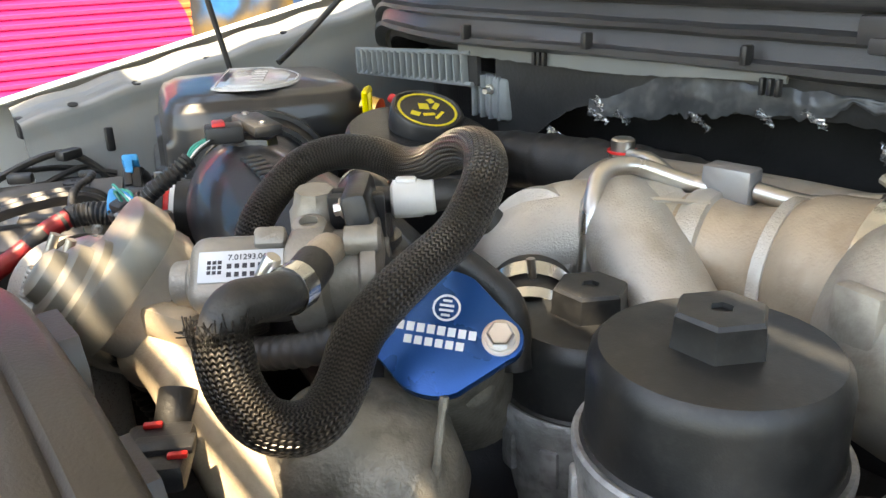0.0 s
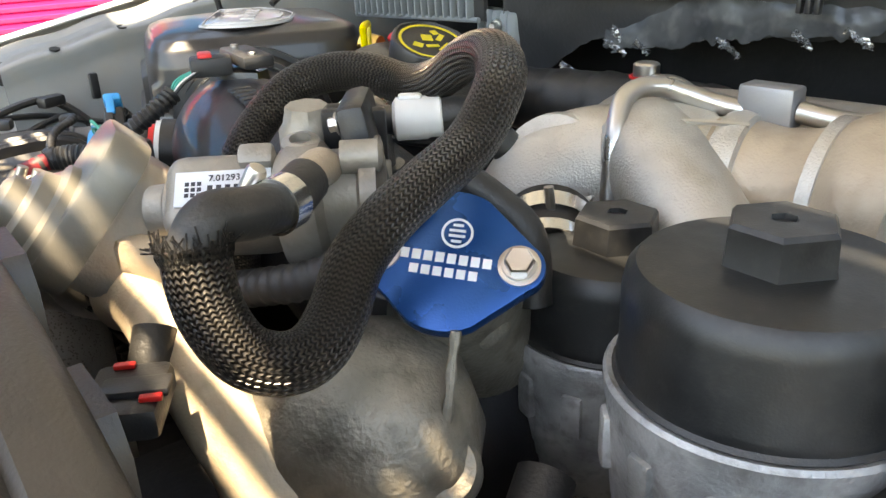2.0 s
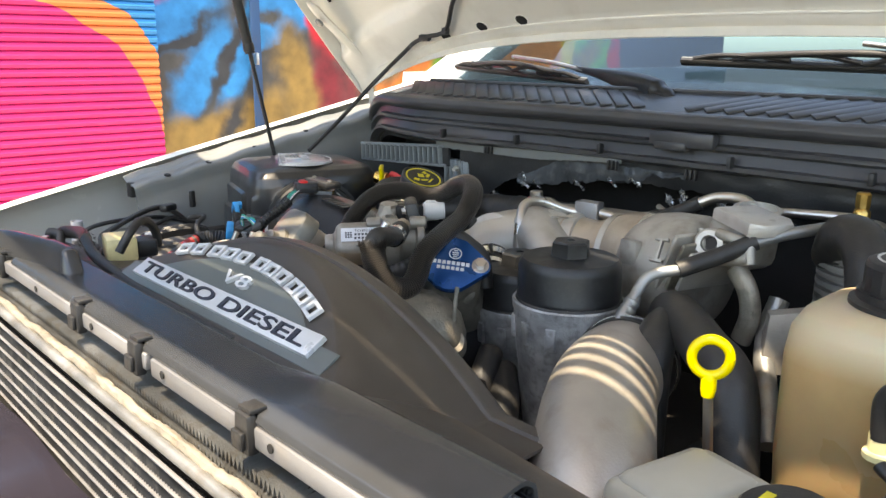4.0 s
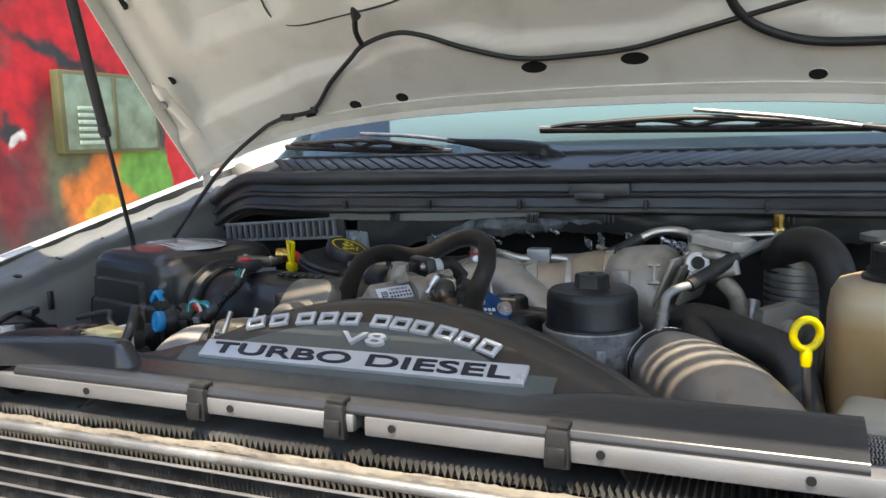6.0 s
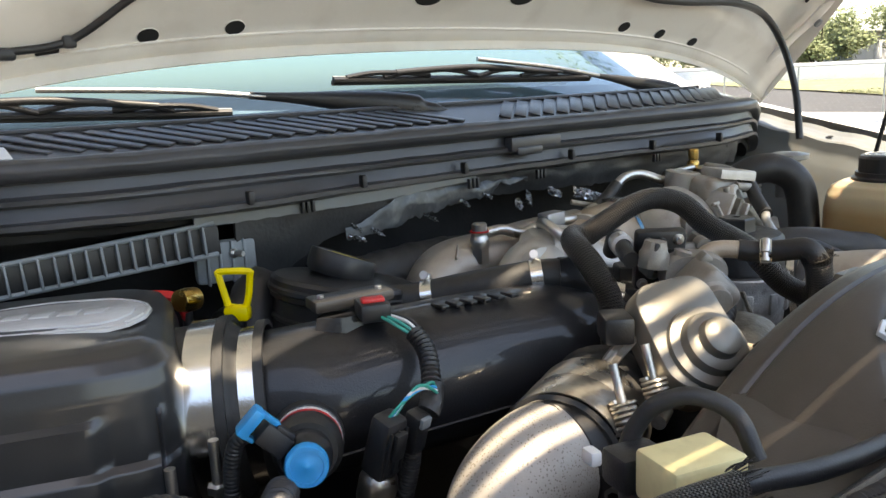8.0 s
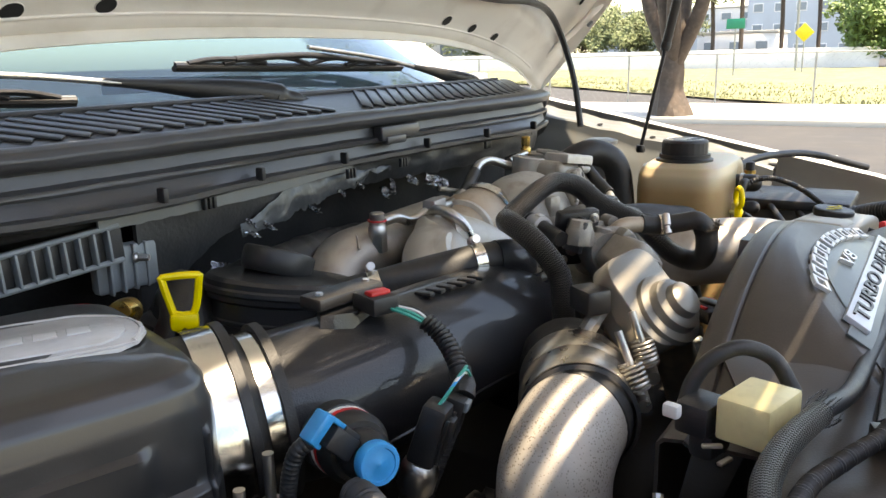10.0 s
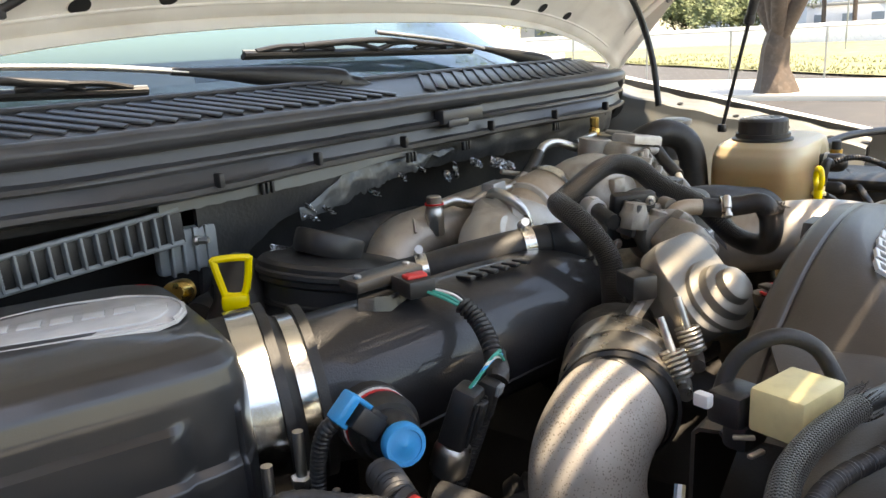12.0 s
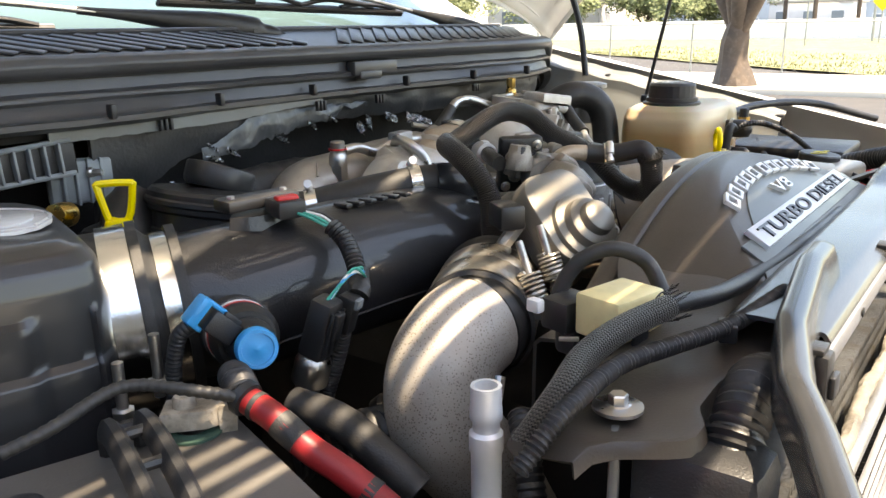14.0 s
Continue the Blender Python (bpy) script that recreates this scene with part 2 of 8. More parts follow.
def braid_material(name, col, glint, rough):
    """Woven sleeve: two families of strands over and under each other, from the sleeve's own coordinates."""
    m, n, l, p = nodes_of(name)
    uv = n.new("ShaderNodeUVMap")
    sep = n.new("ShaderNodeSeparateXYZ")
    l.new(uv.outputs[0], sep.inputs[0])

    def math_node(op, a, b=None):
        q = n.new("ShaderNodeMath")
        q.operation = op
        for i, v in enumerate((a, b)):
            if v is None:
                continue
            if isinstance(v, (int, float)):
                q.inputs[i].default_value = v
            else:
                l.new(v, q.inputs[i])
        return q.outputs[0]
    u = math_node("MULTIPLY", sep.outputs[0], 26.0)
    v = math_node("MULTIPLY", sep.outputs[1], 400.0)
    a = math_node("FRACT", math_node("ADD", v, math_node("ABSOLUTE", math_node("SUBTRACT", math_node("FRACT", u), 0.5))))
    cell = math_node("ABSOLUTE", math_node("SUBTRACT", a, 0.5))
    edge = math_node("ABSOLUTE", math_node("SUBTRACT", math_node("FRACT", math_node("MULTIPLY", u, 2.0)), 0.5))
    thread = math_node("FRACT", math_node("MULTIPLY", a, 3.0))
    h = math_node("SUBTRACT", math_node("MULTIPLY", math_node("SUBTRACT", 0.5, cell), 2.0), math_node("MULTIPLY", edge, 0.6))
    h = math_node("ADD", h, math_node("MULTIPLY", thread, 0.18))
    # Shade in the gaps and glints on the strand tops go into the base colour.
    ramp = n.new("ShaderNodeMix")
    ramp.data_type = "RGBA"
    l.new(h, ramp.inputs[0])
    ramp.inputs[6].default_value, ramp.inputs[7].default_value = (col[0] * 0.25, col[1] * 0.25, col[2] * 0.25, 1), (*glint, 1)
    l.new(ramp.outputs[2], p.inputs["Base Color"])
    b = n.new("ShaderNodeBump")
    b.inputs["Strength"].default_value, b.inputs["Distance"].default_value = 1.0, 0.0022
    l.new(h, b.inputs["Height"])
    l.new(b.outputs[0], p.inputs["Normal"])
    p.inputs["Roughness"].default_value = rough
    p.inputs["Metallic"].default_value = 0.35
    return m


M_WORN = braid_material("worn_braid", (0.02, 0.018, 0.016), (0.16, 0.145, 0.125), 0.3)
M_TINNED = braid_material("tinned_braid", (0.10, 0.095, 0.085), (0.46, 0.43, 0.39), 0.28)
M_BRAID = braid_material("braided_sleeve", (0.016, 0.014, 0.013), (0.085, 0.074, 0.063), 0.3)


# ---- mesh tools ----
ORIGIN = {}


def V(*a):
    return Vector(a[0] if len(a) == 1 else a)


def finish(bm, name, mat, origin, smooth=40):
    me = bpy.data.meshes.new(name)
    bmesh.ops.recalc_face_normals(bm, faces=bm.faces[:])
    bmesh.ops.translate(bm, verts=bm.verts[:], vec=-origin)
    bm.to_mesh(me)
    bm.free()
    me.materials.append(mat)
    me.polygons.foreach_set("use_smooth", [True] * len(me.polygons))
    me.set_sharp_from_angle(angle=radians(smooth))
    return me


def thing(name, at, label, category, group="", kind=""):
    ob = new(name)
    ob.empty_display_size = 0.02
    ob.location = at
    ORIGIN[ob] = V(at)
    return tagged(ob, label, category, group, kind)


def part(name, bm, mat, parent, label="", smooth=40):
    ob = new(name, finish(bm, name, mat, ORIGIN[parent], smooth))
    ob.parent = parent
    ORIGIN[ob] = ORIGIN[parent]
    return tagged(ob, label)


def solo(name, bm, mat, label, category, group="", kind="", smooth=40, at=None):
    if at is None:
        lo = [min(v.co[i] for v in bm.verts) for i in range(3)]
        hi = [max(v.co[i] for v in bm.verts) for i in range(3)]
        at = V((lo[0] + hi[0]) / 2, (lo[1] + hi[1]) / 2, lo[2])
    ob = new(name, finish(bm, name, mat, V(at), smooth))
    ob.location = at
    ORIGIN[ob] = V(at)
    return tagged(ob, label, category, group, kind)


def smooth_path(pts, res=8, closed=False):
    pts = [V(p) for p in pts]
    if len(pts) < 3:
        return [pts[0].lerp(pts[1], i / res) for i in range(res + 1)]
    out, k = [], len(pts)
    for i in range(k if closed else k - 1):
        p1, p2 = pts[i], pts[(i + 1) % k]
        p0 = pts[i - 1] if closed or i else p1 * 2 - p2
        p3 = pts[(i + 2) % k] if closed or i + 2 < k else p2 * 2 - p1
        for j in range(res):
            t = j / res
            out.append(0.5 * (2 * p1 + (p2 - p0) * t + (2 * p0 - 5 * p1 + 4 * p2 - p3) * t * t + (3 * p1 - p0 - 3 * p2 + p3) * t ** 3))
    if not closed:
        out.append(pts[-1])
    return out


def tube(pts, r, seg=14, res=8, caps=True, rf=None, bm=None, step=None, wob=None):
    """A round tube along a smooth path; r may be a number, rf(s, length) a factor along it; sleeve coordinates in turns and metres."""
    bm = bm or bmesh.new()
    uvl = bm.loops.layers.uv.verify()
    path = smooth_path(pts, res)
    if step:
        d = [0]
        for a, b in zip(path, path[1:]):
            d.append(d[-1] + (b - a).length)
        k, even, j = max(2, int(d[-1] / step)), [], 0
        for i in range(k + 1):
            s = d[-1] * i / k
            while j < len(d) - 2 and d[j + 1] < s:
                j += 1
            even.append(path[j].lerp(path[j + 1], (s - d[j]) / max(1e-9, d[j + 1] - d[j])))
        path = even
    tan = [(path[min(i + 1, len(path) - 1)] - path[max(i - 1, 0)]).normalized() for i in range(len(path))]
    up = tan[0].orthogonal().normalized()
    total = sum((b - a).length for a, b in zip(path, path[1:]))
    rings, s, ss = [], 0.0, []
    for i, (c, t) in enumerate(zip(path, tan)):
        if i:
            s += (c - path[i - 1]).length
            up = (up - t * up.dot(t)).normalized()
        side = t.cross(up)
        f = rf(s, total) if rf else 1.0
        ss.append(s)
        rings.append([bm.verts.new(c + (up * math.cos(a) + side * math.sin(a)) * r * f * (wob(a, s) if wob else 1.0)) for a in [2 * math.pi * k / seg for k in range(seg)]])
    for i in range(len(rings) - 1):
        for k in range(seg):
            fc = bm.faces.new((rings[i][k], rings[i][(k + 1) % seg], rings[i + 1][(k + 1) % seg], rings[i + 1][k]))
            for lp, (uu, vv) in zip(fc.loops, ((k / seg, ss[i]), ((k + 1) / seg, ss[i]), ((k + 1) / seg, ss[i + 1]), (k / seg, ss[i + 1]))):
                lp[uvl].uv = (uu, vv)
    if caps:
        bm.faces.new(rings[0][::-1])
        bm.faces.new(rings[-1])
    return bm


def axis_matrix(at, axis, spin=0.0):
    z = V(axis).normalized()
    return Matrix.Translation(V(at)) @ z.to_track_quat("Z", "Y").to_matrix().to_4x4() @ Matrix.Rotation(radians(spin), 4, "Z")


def lathe(profile, at, axis=(0, 0, 1), seg=32, bm=None, sx=1.0, sy=1.0, wob=None):
    """A turned shape: profile rows are (radius, height) along the axis."""
    bm = bm or bmesh.new()
    m = axis_matrix(at, axis)
    rings = []
    for r, h in profile:
        if r < 1e-6:
            rings.append([bm.verts.new(m @ V(0, 0, h))])
        else:
            rings.append([bm.verts.new(m @ V(r * sx * math.cos(a) * (wob(a, h) if wob else 1), r * sy * math.sin(a) * (wob(a, h) if wob else 1), h)) for a in [2 * math.pi * k / seg for k in range(seg)]])
    for a, b in zip(rings, rings[1:]):
        for k in range(seg):
            k2 = (k + 1) % seg
            if len(a) == 1 and len(b) > 1:
                bm.faces.new((a[0], b[k], b[k2]))
            elif len(b) == 1 and len(a) > 1:
                bm.faces.new((a[k], a[k2], b[0]))
            elif len(a) > 1:
                bm.faces.new((a[k], a[k2], b[k2], b[k]))
    radii = [r for r, h in profile]
    if radii[0] == radii[-1] == min(radii) < max(radii) and radii[0] > 1e-6:
        if profile[0] != profile[-1]:
            a, b = rings[-1], rings[0]
            for k in range(seg):
                bm.faces.new((a[k], a[(k + 1) % seg], b[(k + 1) % seg], b[k]))
        return bm
    for r in (rings[0], rings[-1]):
        if len(r) > 1:
            bm.faces.new(r)
    return bm


def rbox(at, size, bevel=0.003, m=None, bm=None, taper=1.0, seg=2):
    """A box with rounded edges; m turns it; taper shrinks its top."""
    b = bmesh.new()
    bmesh.ops.create_cube(b, size=1.0)
    for v in b.verts:
        k = taper if v.co.z > 0 else 1.0
        v.co = V(v.co.x * size[0] * k, v.co.y * size[1] * k, v.co.z * size[2])
    if bevel:
        bmesh.ops.bevel(b, geom=b.edges[:], offset=bevel, segments=seg, affect="EDGES", profile=0.5)
    t = Matrix.Translation(V(at)) @ (m or Matrix())
    bmesh.ops.transform(b, matrix=t, verts=b.verts[:])
    return merge(bm, b)


def merge(bm, b):
    if bm is None:
        return b
    me = bpy.data.meshes.new("tmp")
    b.to_mesh(me)
    b.free()
    bm.from_mesh(me)
    bpy.data.meshes.remove(me)
    return bm


def rotz(a):
    return Matrix.Rotation(radians(a), 4, "Z")


def prism(outline, depth, m, bevel=0.0, bm=None):
    """An outline in the plane of m, extruded along its z by depth."""
    b = bmesh.new()
    f = b.faces.new([b.verts.new((x, y, 0)) for x, y in outline])
    e = bmesh.ops.extrude_face_region(b, geom=[f])
    bmesh.ops.translate(b, verts=[v for v in e["geom"] if isinstance(v, bmesh.types.BMVert)], vec=(0, 0, depth))
    if bevel:
        top = [x for x in b.edges if all(abs(v.co.z - depth) < 1e-6 for v in x.verts)]
        bmesh.ops.bevel(b, geom=top, offset=bevel, segments=2, affect="EDGES", profile=0.5)
    bmesh.ops.transform(b, matrix=m, verts=b.verts[:])
    return merge(bm, b)


def sheet(fn, nu, nv, thick=0.0, bm=None):
    """A surface from fn(u, v), u and v from 0 to 1; thick gives it a back along its normals."""
    bm = bm or bmesh.new()
    g = [[V(fn(i / nu, j / nv)) for j in range(nv + 1)] for i in range(nu + 1)]
    vs = [[bm.verts.new(c) for c in row] for row in g]
    for i in range(nu):
        for j in range(nv):
            bm.faces.new((vs[i][j], vs[i + 1][j], vs[i + 1][j + 1], vs[i][j + 1]))
    if thick:
        ws = []
        for i in range(nu + 1):
            row = []
            for j in range(nv + 1):
                du = g[min(i + 1, nu)][j] - g[max(i - 1, 0)][j]
                dv = g[i][min(j + 1, nv)] - g[i][max(j - 1, 0)]
                row.append(bm.verts.new(g[i][j] - du.cross(dv).normalized() * thick))
            ws.append(row)
        for i in range(nu):
            for j in range(nv):
                bm.faces.new((ws[i][j], ws[i][j + 1], ws[i + 1][j + 1], ws[i + 1][j]))
        for i in range(nu):
            bm.faces.new((vs[i][0], ws[i][0], ws[i + 1][0], vs[i + 1][0]))
            bm.faces.new((vs[i][nv], vs[i + 1][nv], ws[i + 1][nv], ws[i][nv]))
        for j in range(nv):
            bm.faces.new((vs[0][j], vs[0][j + 1], ws[0][j + 1], ws[0][j]))
            bm.faces.new((vs[nu][j], ws[nu][j], ws[nu][j + 1], vs[nu][j + 1]))
    return bm


def words(text, m, height, width, depth, mat_scale=1.0, bm=None):
    """Raised lettering in the built-in font, fitted to a width and height in the plane of m, centred."""
    cu = bpy.data.curves.new("letters", "FONT")
    cu.body, cu.extrude, cu.align_x, cu.offset = text, 0.02, "CENTER", 0.012
    ob = bpy.data.objects.new("letters", cu)
    scene.collection.objects.link(ob)
    me = bpy.data.meshes.new_from_object(ob.evaluated_get(bpy.context.evaluated_depsgraph_get()))
    bpy.data.objects.remove(ob)
    b = bmesh.new()
    b.from_mesh(me)
    bpy.data.meshes.remove(me)
    xs, ys = [v.co.x for v in b.verts], [v.co.y for v in b.verts]
    w, h = max(xs) - min(xs), max(ys) - min(ys)
    for v in b.verts:
        v.co = V((v.co.x - (max(xs) + min(xs)) / 2) / w * width, (v.co.y - (max(ys) + min(ys)) / 2) / h * height, (v.co.z + 0.02) / 0.04 * depth)
    bmesh.ops.transform(b, matrix=m, verts=b.verts[:])
    return merge(bm, b)


def lerp(a, b, t):
    return a + (b - a) * t


def smoothstep(a, b, x):
    t = min(1.0, max(0.0, (x - a) / (b - a)))
    return t * t * (3 - 2 * t)


def hexbolt(at, axis, r, h, parent, mat=None, flange=1.45, name="bolt"):
    bm = lathe([(r * flange, 0), (r * flange, h * 0.18), (r * 1.12, h * 0.3)], at, axis, 24)
    bm = lathe([(r, h * 0.2), (r, h * 0.9), (r * 0.86, h), (0, h * 0.97)], at, axis, 6, bm)
    return part(name, bm, mat or M_STEEL, parent, smooth=25)


def band(at, axis, r, w, parent, mat=None, name="hose_clamp", t=0.0012):
    """A flat clamp band with a worm screw."""
    bm = lathe([(r, -w / 2), (r + t, -w / 2), (r + t, w / 2), (r, w / 2), (r, -w / 2)], at, axis, 36)
    mm = axis_matrix(at, axis)
    ob = part(name, bm, mat or M_CLAMP, parent)
    return ob, mm


def worm(mm, ang, r, w, parent, label=""):
    """The screw housing of a worm-drive clamp, at an angle round it."""
    c = mm @ V((r + 0.004) * math.cos(ang), (r + 0.004) * math.sin(ang), 0)
    axis = mm.to_3x3() @ V(-math.sin(ang), math.cos(ang), 0)
    bm = lathe([(0.0036, -0.008), (0.0046, -0.006), (0.0046, 0.006), (0.003, 0.007), (0.003, 0.012), (0.0045, 0.012), (0.0045, 0.016), (0, 0.016)], c, axis, 12)
    return part("clamp_screw", bm, M_STEEL, parent, label)


# ---- ground, street and wall ----
def strip(x0, x1, y0, y1, z, nx=1, ny=1, amp=0.0):
    return sheet(lambda u, v: (lerp(x0, x1, u), lerp(y0, y1, v), z + (amp * noise.noise(V(u * 40, v * 40, 0)) if amp else 0)), nx, ny)


M_ASPHALT = pm("asphalt", (0.055, 0.052, 0.05), 0.9, 0, 0.3, 0.6, 0.5, 60, dirt=0.3, dirt_col=(0.1, 0.09, 0.08))
M_CONC = pm("sunlit_concrete", (0.5, 0.47, 0.41), 0.9, 0, 0.15, 0.5, 0.4, 30)
M_GRASS = pm("dry_grass", (0.20, 0.205, 0.095), 0.95, 0, 0.35, 0.35, 0.8, 12, dirt=0.5, dirt_col=(0.36, 0.33, 0.22))
M_LINE = pm("road_paint", (0.7, 0.7, 0.68), 0.8, 0, 0.2, 3)
solo("ground", strip(-300, 400, -300, 300, -0.02, 8, 8), M_ASPHALT, "grey asphalt ground reaching the horizon", "ground", kind="structure", at=(0, 0, -0.02))
solo("pavement", rbox((-3.1, 1, 0.0), (2.8, 40, 0.1), 0.01), M_CONC, "pale concrete pavement along the painted wall", "pavement", kind="structure")
solo("kerb_walk", rbox((20.2, 0, 0.0), (5.6, 160, 0.22), 0.02), M_CONC, "sunlit concrete walk beside the lawn", "pavement", kind="structure")
solo("lawn", sheet(lambda u, v: (lerp(23.4 + max(0.0, 0.98 * (-59 + 130 * v)), 72 + max(0.0, 0.98 * (-59 + 130 * v)) * 0.2, u), -56 + 130 * v, 0.06 + 0.06 * noise.noise(V(u * 20, v * 40, 1))), 60, 120), M_GRASS, "dry yellow-green lawn behind a wire fence", "lawn", kind="structure", at=(23, 0, 0.1))
for y in (1.2, 7.4):
    solo("parking_line", strip(8.6, 12.4, y, y + 0.14, -0.014), M_LINE, "worn white painted line on asphalt", "road marking", kind="structure")

# tufts of dry grass
gb, rnd = bmesh.new(), random.Random(4)
for _ in range(5200):
    y = rnd.uniform(-6, 22)
    x = 23.6 + max(0.0, 0.98 * (y - 3)) + 12 * rnd.random() ** 2
    h, a = rnd.uniform(0.04, 0.14), rnd.uniform(0, 6.28)
    c, d = V(x, y, 0.04), V(math.cos(a), math.sin(a), 0) * 0.03
    t = c + V(rnd.uniform(-0.06, 0.06), rnd.uniform(-0.06, 0.06), h)
    gb.faces.new([gb.verts.new(q) for q in (c - d, c + d, t)])
solo("grass_tufts", gb, M_GRASS, "dry grass blades on the lawn", "grass", kind="stuff")

# chain fence: posts, rails and wires
fence = thing("wire_fence", (23.2, 6, 0), "thin grey wire fence along the lawn", "fence", kind="structure")
M_GALV = pm("galvanised", (0.3, 0.31, 0.3), 0.5, 0.6)
for k in range(14):
    part("post", lathe([(0.03, 0), (0.03, 1.5), (0.0, 1.53)], (23.2, -10 + 2.6 * k, 0), seg=8), M_GALV, fence)
part("rail", tube([(23.2, -10, 1.48), (23.2, 24, 1.48)], 0.02, 6), M_GALV, fence)
wb = bmesh.new()
for k in range(150):
    y = -10 + 0.22 * k
    for s in (-1, 1):
        tube([(23.2, y, 0.1), (23.2, y + s * 1.38, 1.48)], 0.0012, 3, 1, False, bm=wb)
part("wire_mesh", wb, M_GALV, fence)

# trees
M_BARK = pm("bark", (0.085, 0.062, 0.046), 0.9, 0, 0.4, 3, 1.0, 40, dirt=0.4, dirt_col=(0.16, 0.13, 0.1))
M_LEAF = pm("leaves", (0.13, 0.2, 0.05), 0.6, 0, 0.5, 2.0, 0.1, 50)
# Far foliage: distance haze is put into this paler olive.
M_LEAF2 = pm("leaves_hazed", (0.16, 0.19, 0.08), 0.65, 0, 0.5, 2.0, 0.1, 50)


def leaf_cloud(rnd, clumps, per, size, spread):
    b = bmesh.new()
    for c in clumps:
        for _ in range(per):
            d = V(rnd.gauss(0, 1), rnd.gauss(0, 1), rnd.gauss(0, 0.7))
            q = V(c) + d.normalized() * spread * rnd.random() ** 0.5
            a = V(rnd.gauss(0, 1), rnd.gauss(0, 1), rnd.gauss(0, 1)).normalized()
            e = a.orthogonal().normalized()
            s = size * rnd.uniform(0.6, 1.3)
            b.faces.new([b.verts.new(q + w) for w in (-a * s, e * s * 0.45, a * s, -e * s * 0.45)])
    return b


def tree(at, height, r, limbs, seed, label, crown_r, per=120, size=0.16, leaf=None, clumps=60, low=0.5, fork_at=0.2):
    rnd = random.Random(seed)
    t = thing("tree", at, label, "tree", "street trees")
    at = V(at)
    fork = height * fork_at

    def flare(s, total):
        return 1.25 - 0.45 * s / total + 0.55 * math.exp(-s * 3 / r / 4) + 0.06 * math.sin(s * 7)
    part("trunk", tube([at, at + V(0.05, 0.1, fork * 0.5), at + V(-0.05, 0.0, fork)], r, 16, 8, rf=flare, wob=lambda a, s: 1 + 0.08 * math.sin(3 * a + s) + 0.05 * math.sin(7 * a)), M_BARK, t)
    tips = []
    for k in range(limbs):
        a = 2 * math.pi * k / limbs + rnd.uniform(-0.3, 0.3)
        out = rnd.uniform(0.5, 0.85) * crown_r
        tip = at + V(math.cos(a) * out, math.sin(a) * out, height * rnd.uniform(0.7, 0.95))
        mid = at + V(math.cos(a) * out * 0.35, math.sin(a) * out * 0.35, fork + (height - fork) * 0.35)
        near = at + V(math.cos(a) * out * 0.2, math.sin(a) * out * 0.2, fork + (height - fork) * 0.12)
        part("limb", tube([at + V(0, 0, fork * 0.82), near, mid, tip], r * 0.62, 10, 8, rf=lambda s, tot: 1 - 0.85 * s / tot), M_BARK, t)
        tips += [mid, tip, mid.lerp(tip, 0.5)]
    cl = []
    for _ in range(clumps):
        b = rnd.choice(tips)
        cl.append(b + V(rnd.gauss(0, 1), rnd.gauss(0, 1), rnd.gauss(0, 0.5)) * crown_r * 0.3)
    cl = [c for c in cl if c.z > at.z + height * low]
    part("crown", leaf_cloud(rnd, cl, per, size, crown_r * 0.26), leaf or M_LEAF, t)
    return t


tree((18.2, 5.4, 0), 10.5, 0.30, 7, 11, "broad street tree with a thick forked brown trunk", 4.6, 160, 0.15, M_LEAF, 90, 0.86, 0.145)
for k, (x, y, h, cr) in enumerate([(84, 46, 6.5, 5), (88, 30, 6.5, 5), (86, 62, 7.5, 6), (78, 5.5, 5.6, 4.0), (82, 1.0, 5.6, 4.2), (98, 78, 9, 7), (92, 38, 7, 5), (78, -8, 6, 4.6)]):
    tree((x, y, 0), h, 0.2, 5, 30 + k, "leafy green tree beyond the lawn", cr, 170, 0.24, M_LEAF if k in (3, 4, 7) else M_LEAF2, 60, 0.25)


def palm(at, h, seed):
    rnd = random.Random(seed)
    t = thing("palm_tree", at, "tall palm tree far behind the street", "tree", "far palms")
    at = V(at)
    part("trunk", tube([at, at + V(0.2, 0.1, h * 0.5), at + V(0.1, 0.3, h)], 0.2, 8), M_BARK, t)
    b = bmesh.new()
    for k in range(22):
        a, dr = rnd.uniform(0, 6.28), rnd.uniform(0.2, 1.6)
        o = V(math.cos(a), math.sin(a), 0)
        c = at + V(0.1, 0.3, h)
        pts = smooth_path([c, c + o * 1.0 + V(0, 0, 0.8 - dr * 0.4), c + o * 2.3 + V(0, 0, 0.4 - dr)], 6)
        sd = V(-o.y, o.x, 0)
        for i in range(len(pts) - 1):
            for s in (-1, 1):
                q = pts[i]
                b.faces.new([b.verts.new(w) for w in (q, pts[i + 1], q + sd * s * 0.5 + V(0, 0, -0.35))])
    part("fronds", b, M_LEAF2, t)


for k, (x, y, h) in enumerate([(78, 16.5, 10), (84, 14, 9), (90, 11.5, 9.5), (80, 19.5, 7)]):
    palm((x, y, 0), h, k)

# far buildings, a white wall and signs
M_WALLW = pm("white_render", (0.84, 0.82, 0.79), 0.8, 0, 0.12, 0.4, 0.2, 20)
M_WALLB = pm("pale_tower", (0.52, 0.56, 0.6), 0.7, 0, 0.1, 0.3)
M_PANEF = pm("far_pane", (0.26, 0.3, 0.33), 0.2)
M_PANEG = pm("greenish_pane", (0.16, 0.22, 0.16), 0.12, 0, 0.5, 5, 0.05, 50)
M_PANEL = pm("pale_green_louvre", (0.34, 0.44, 0.36), 0.4)


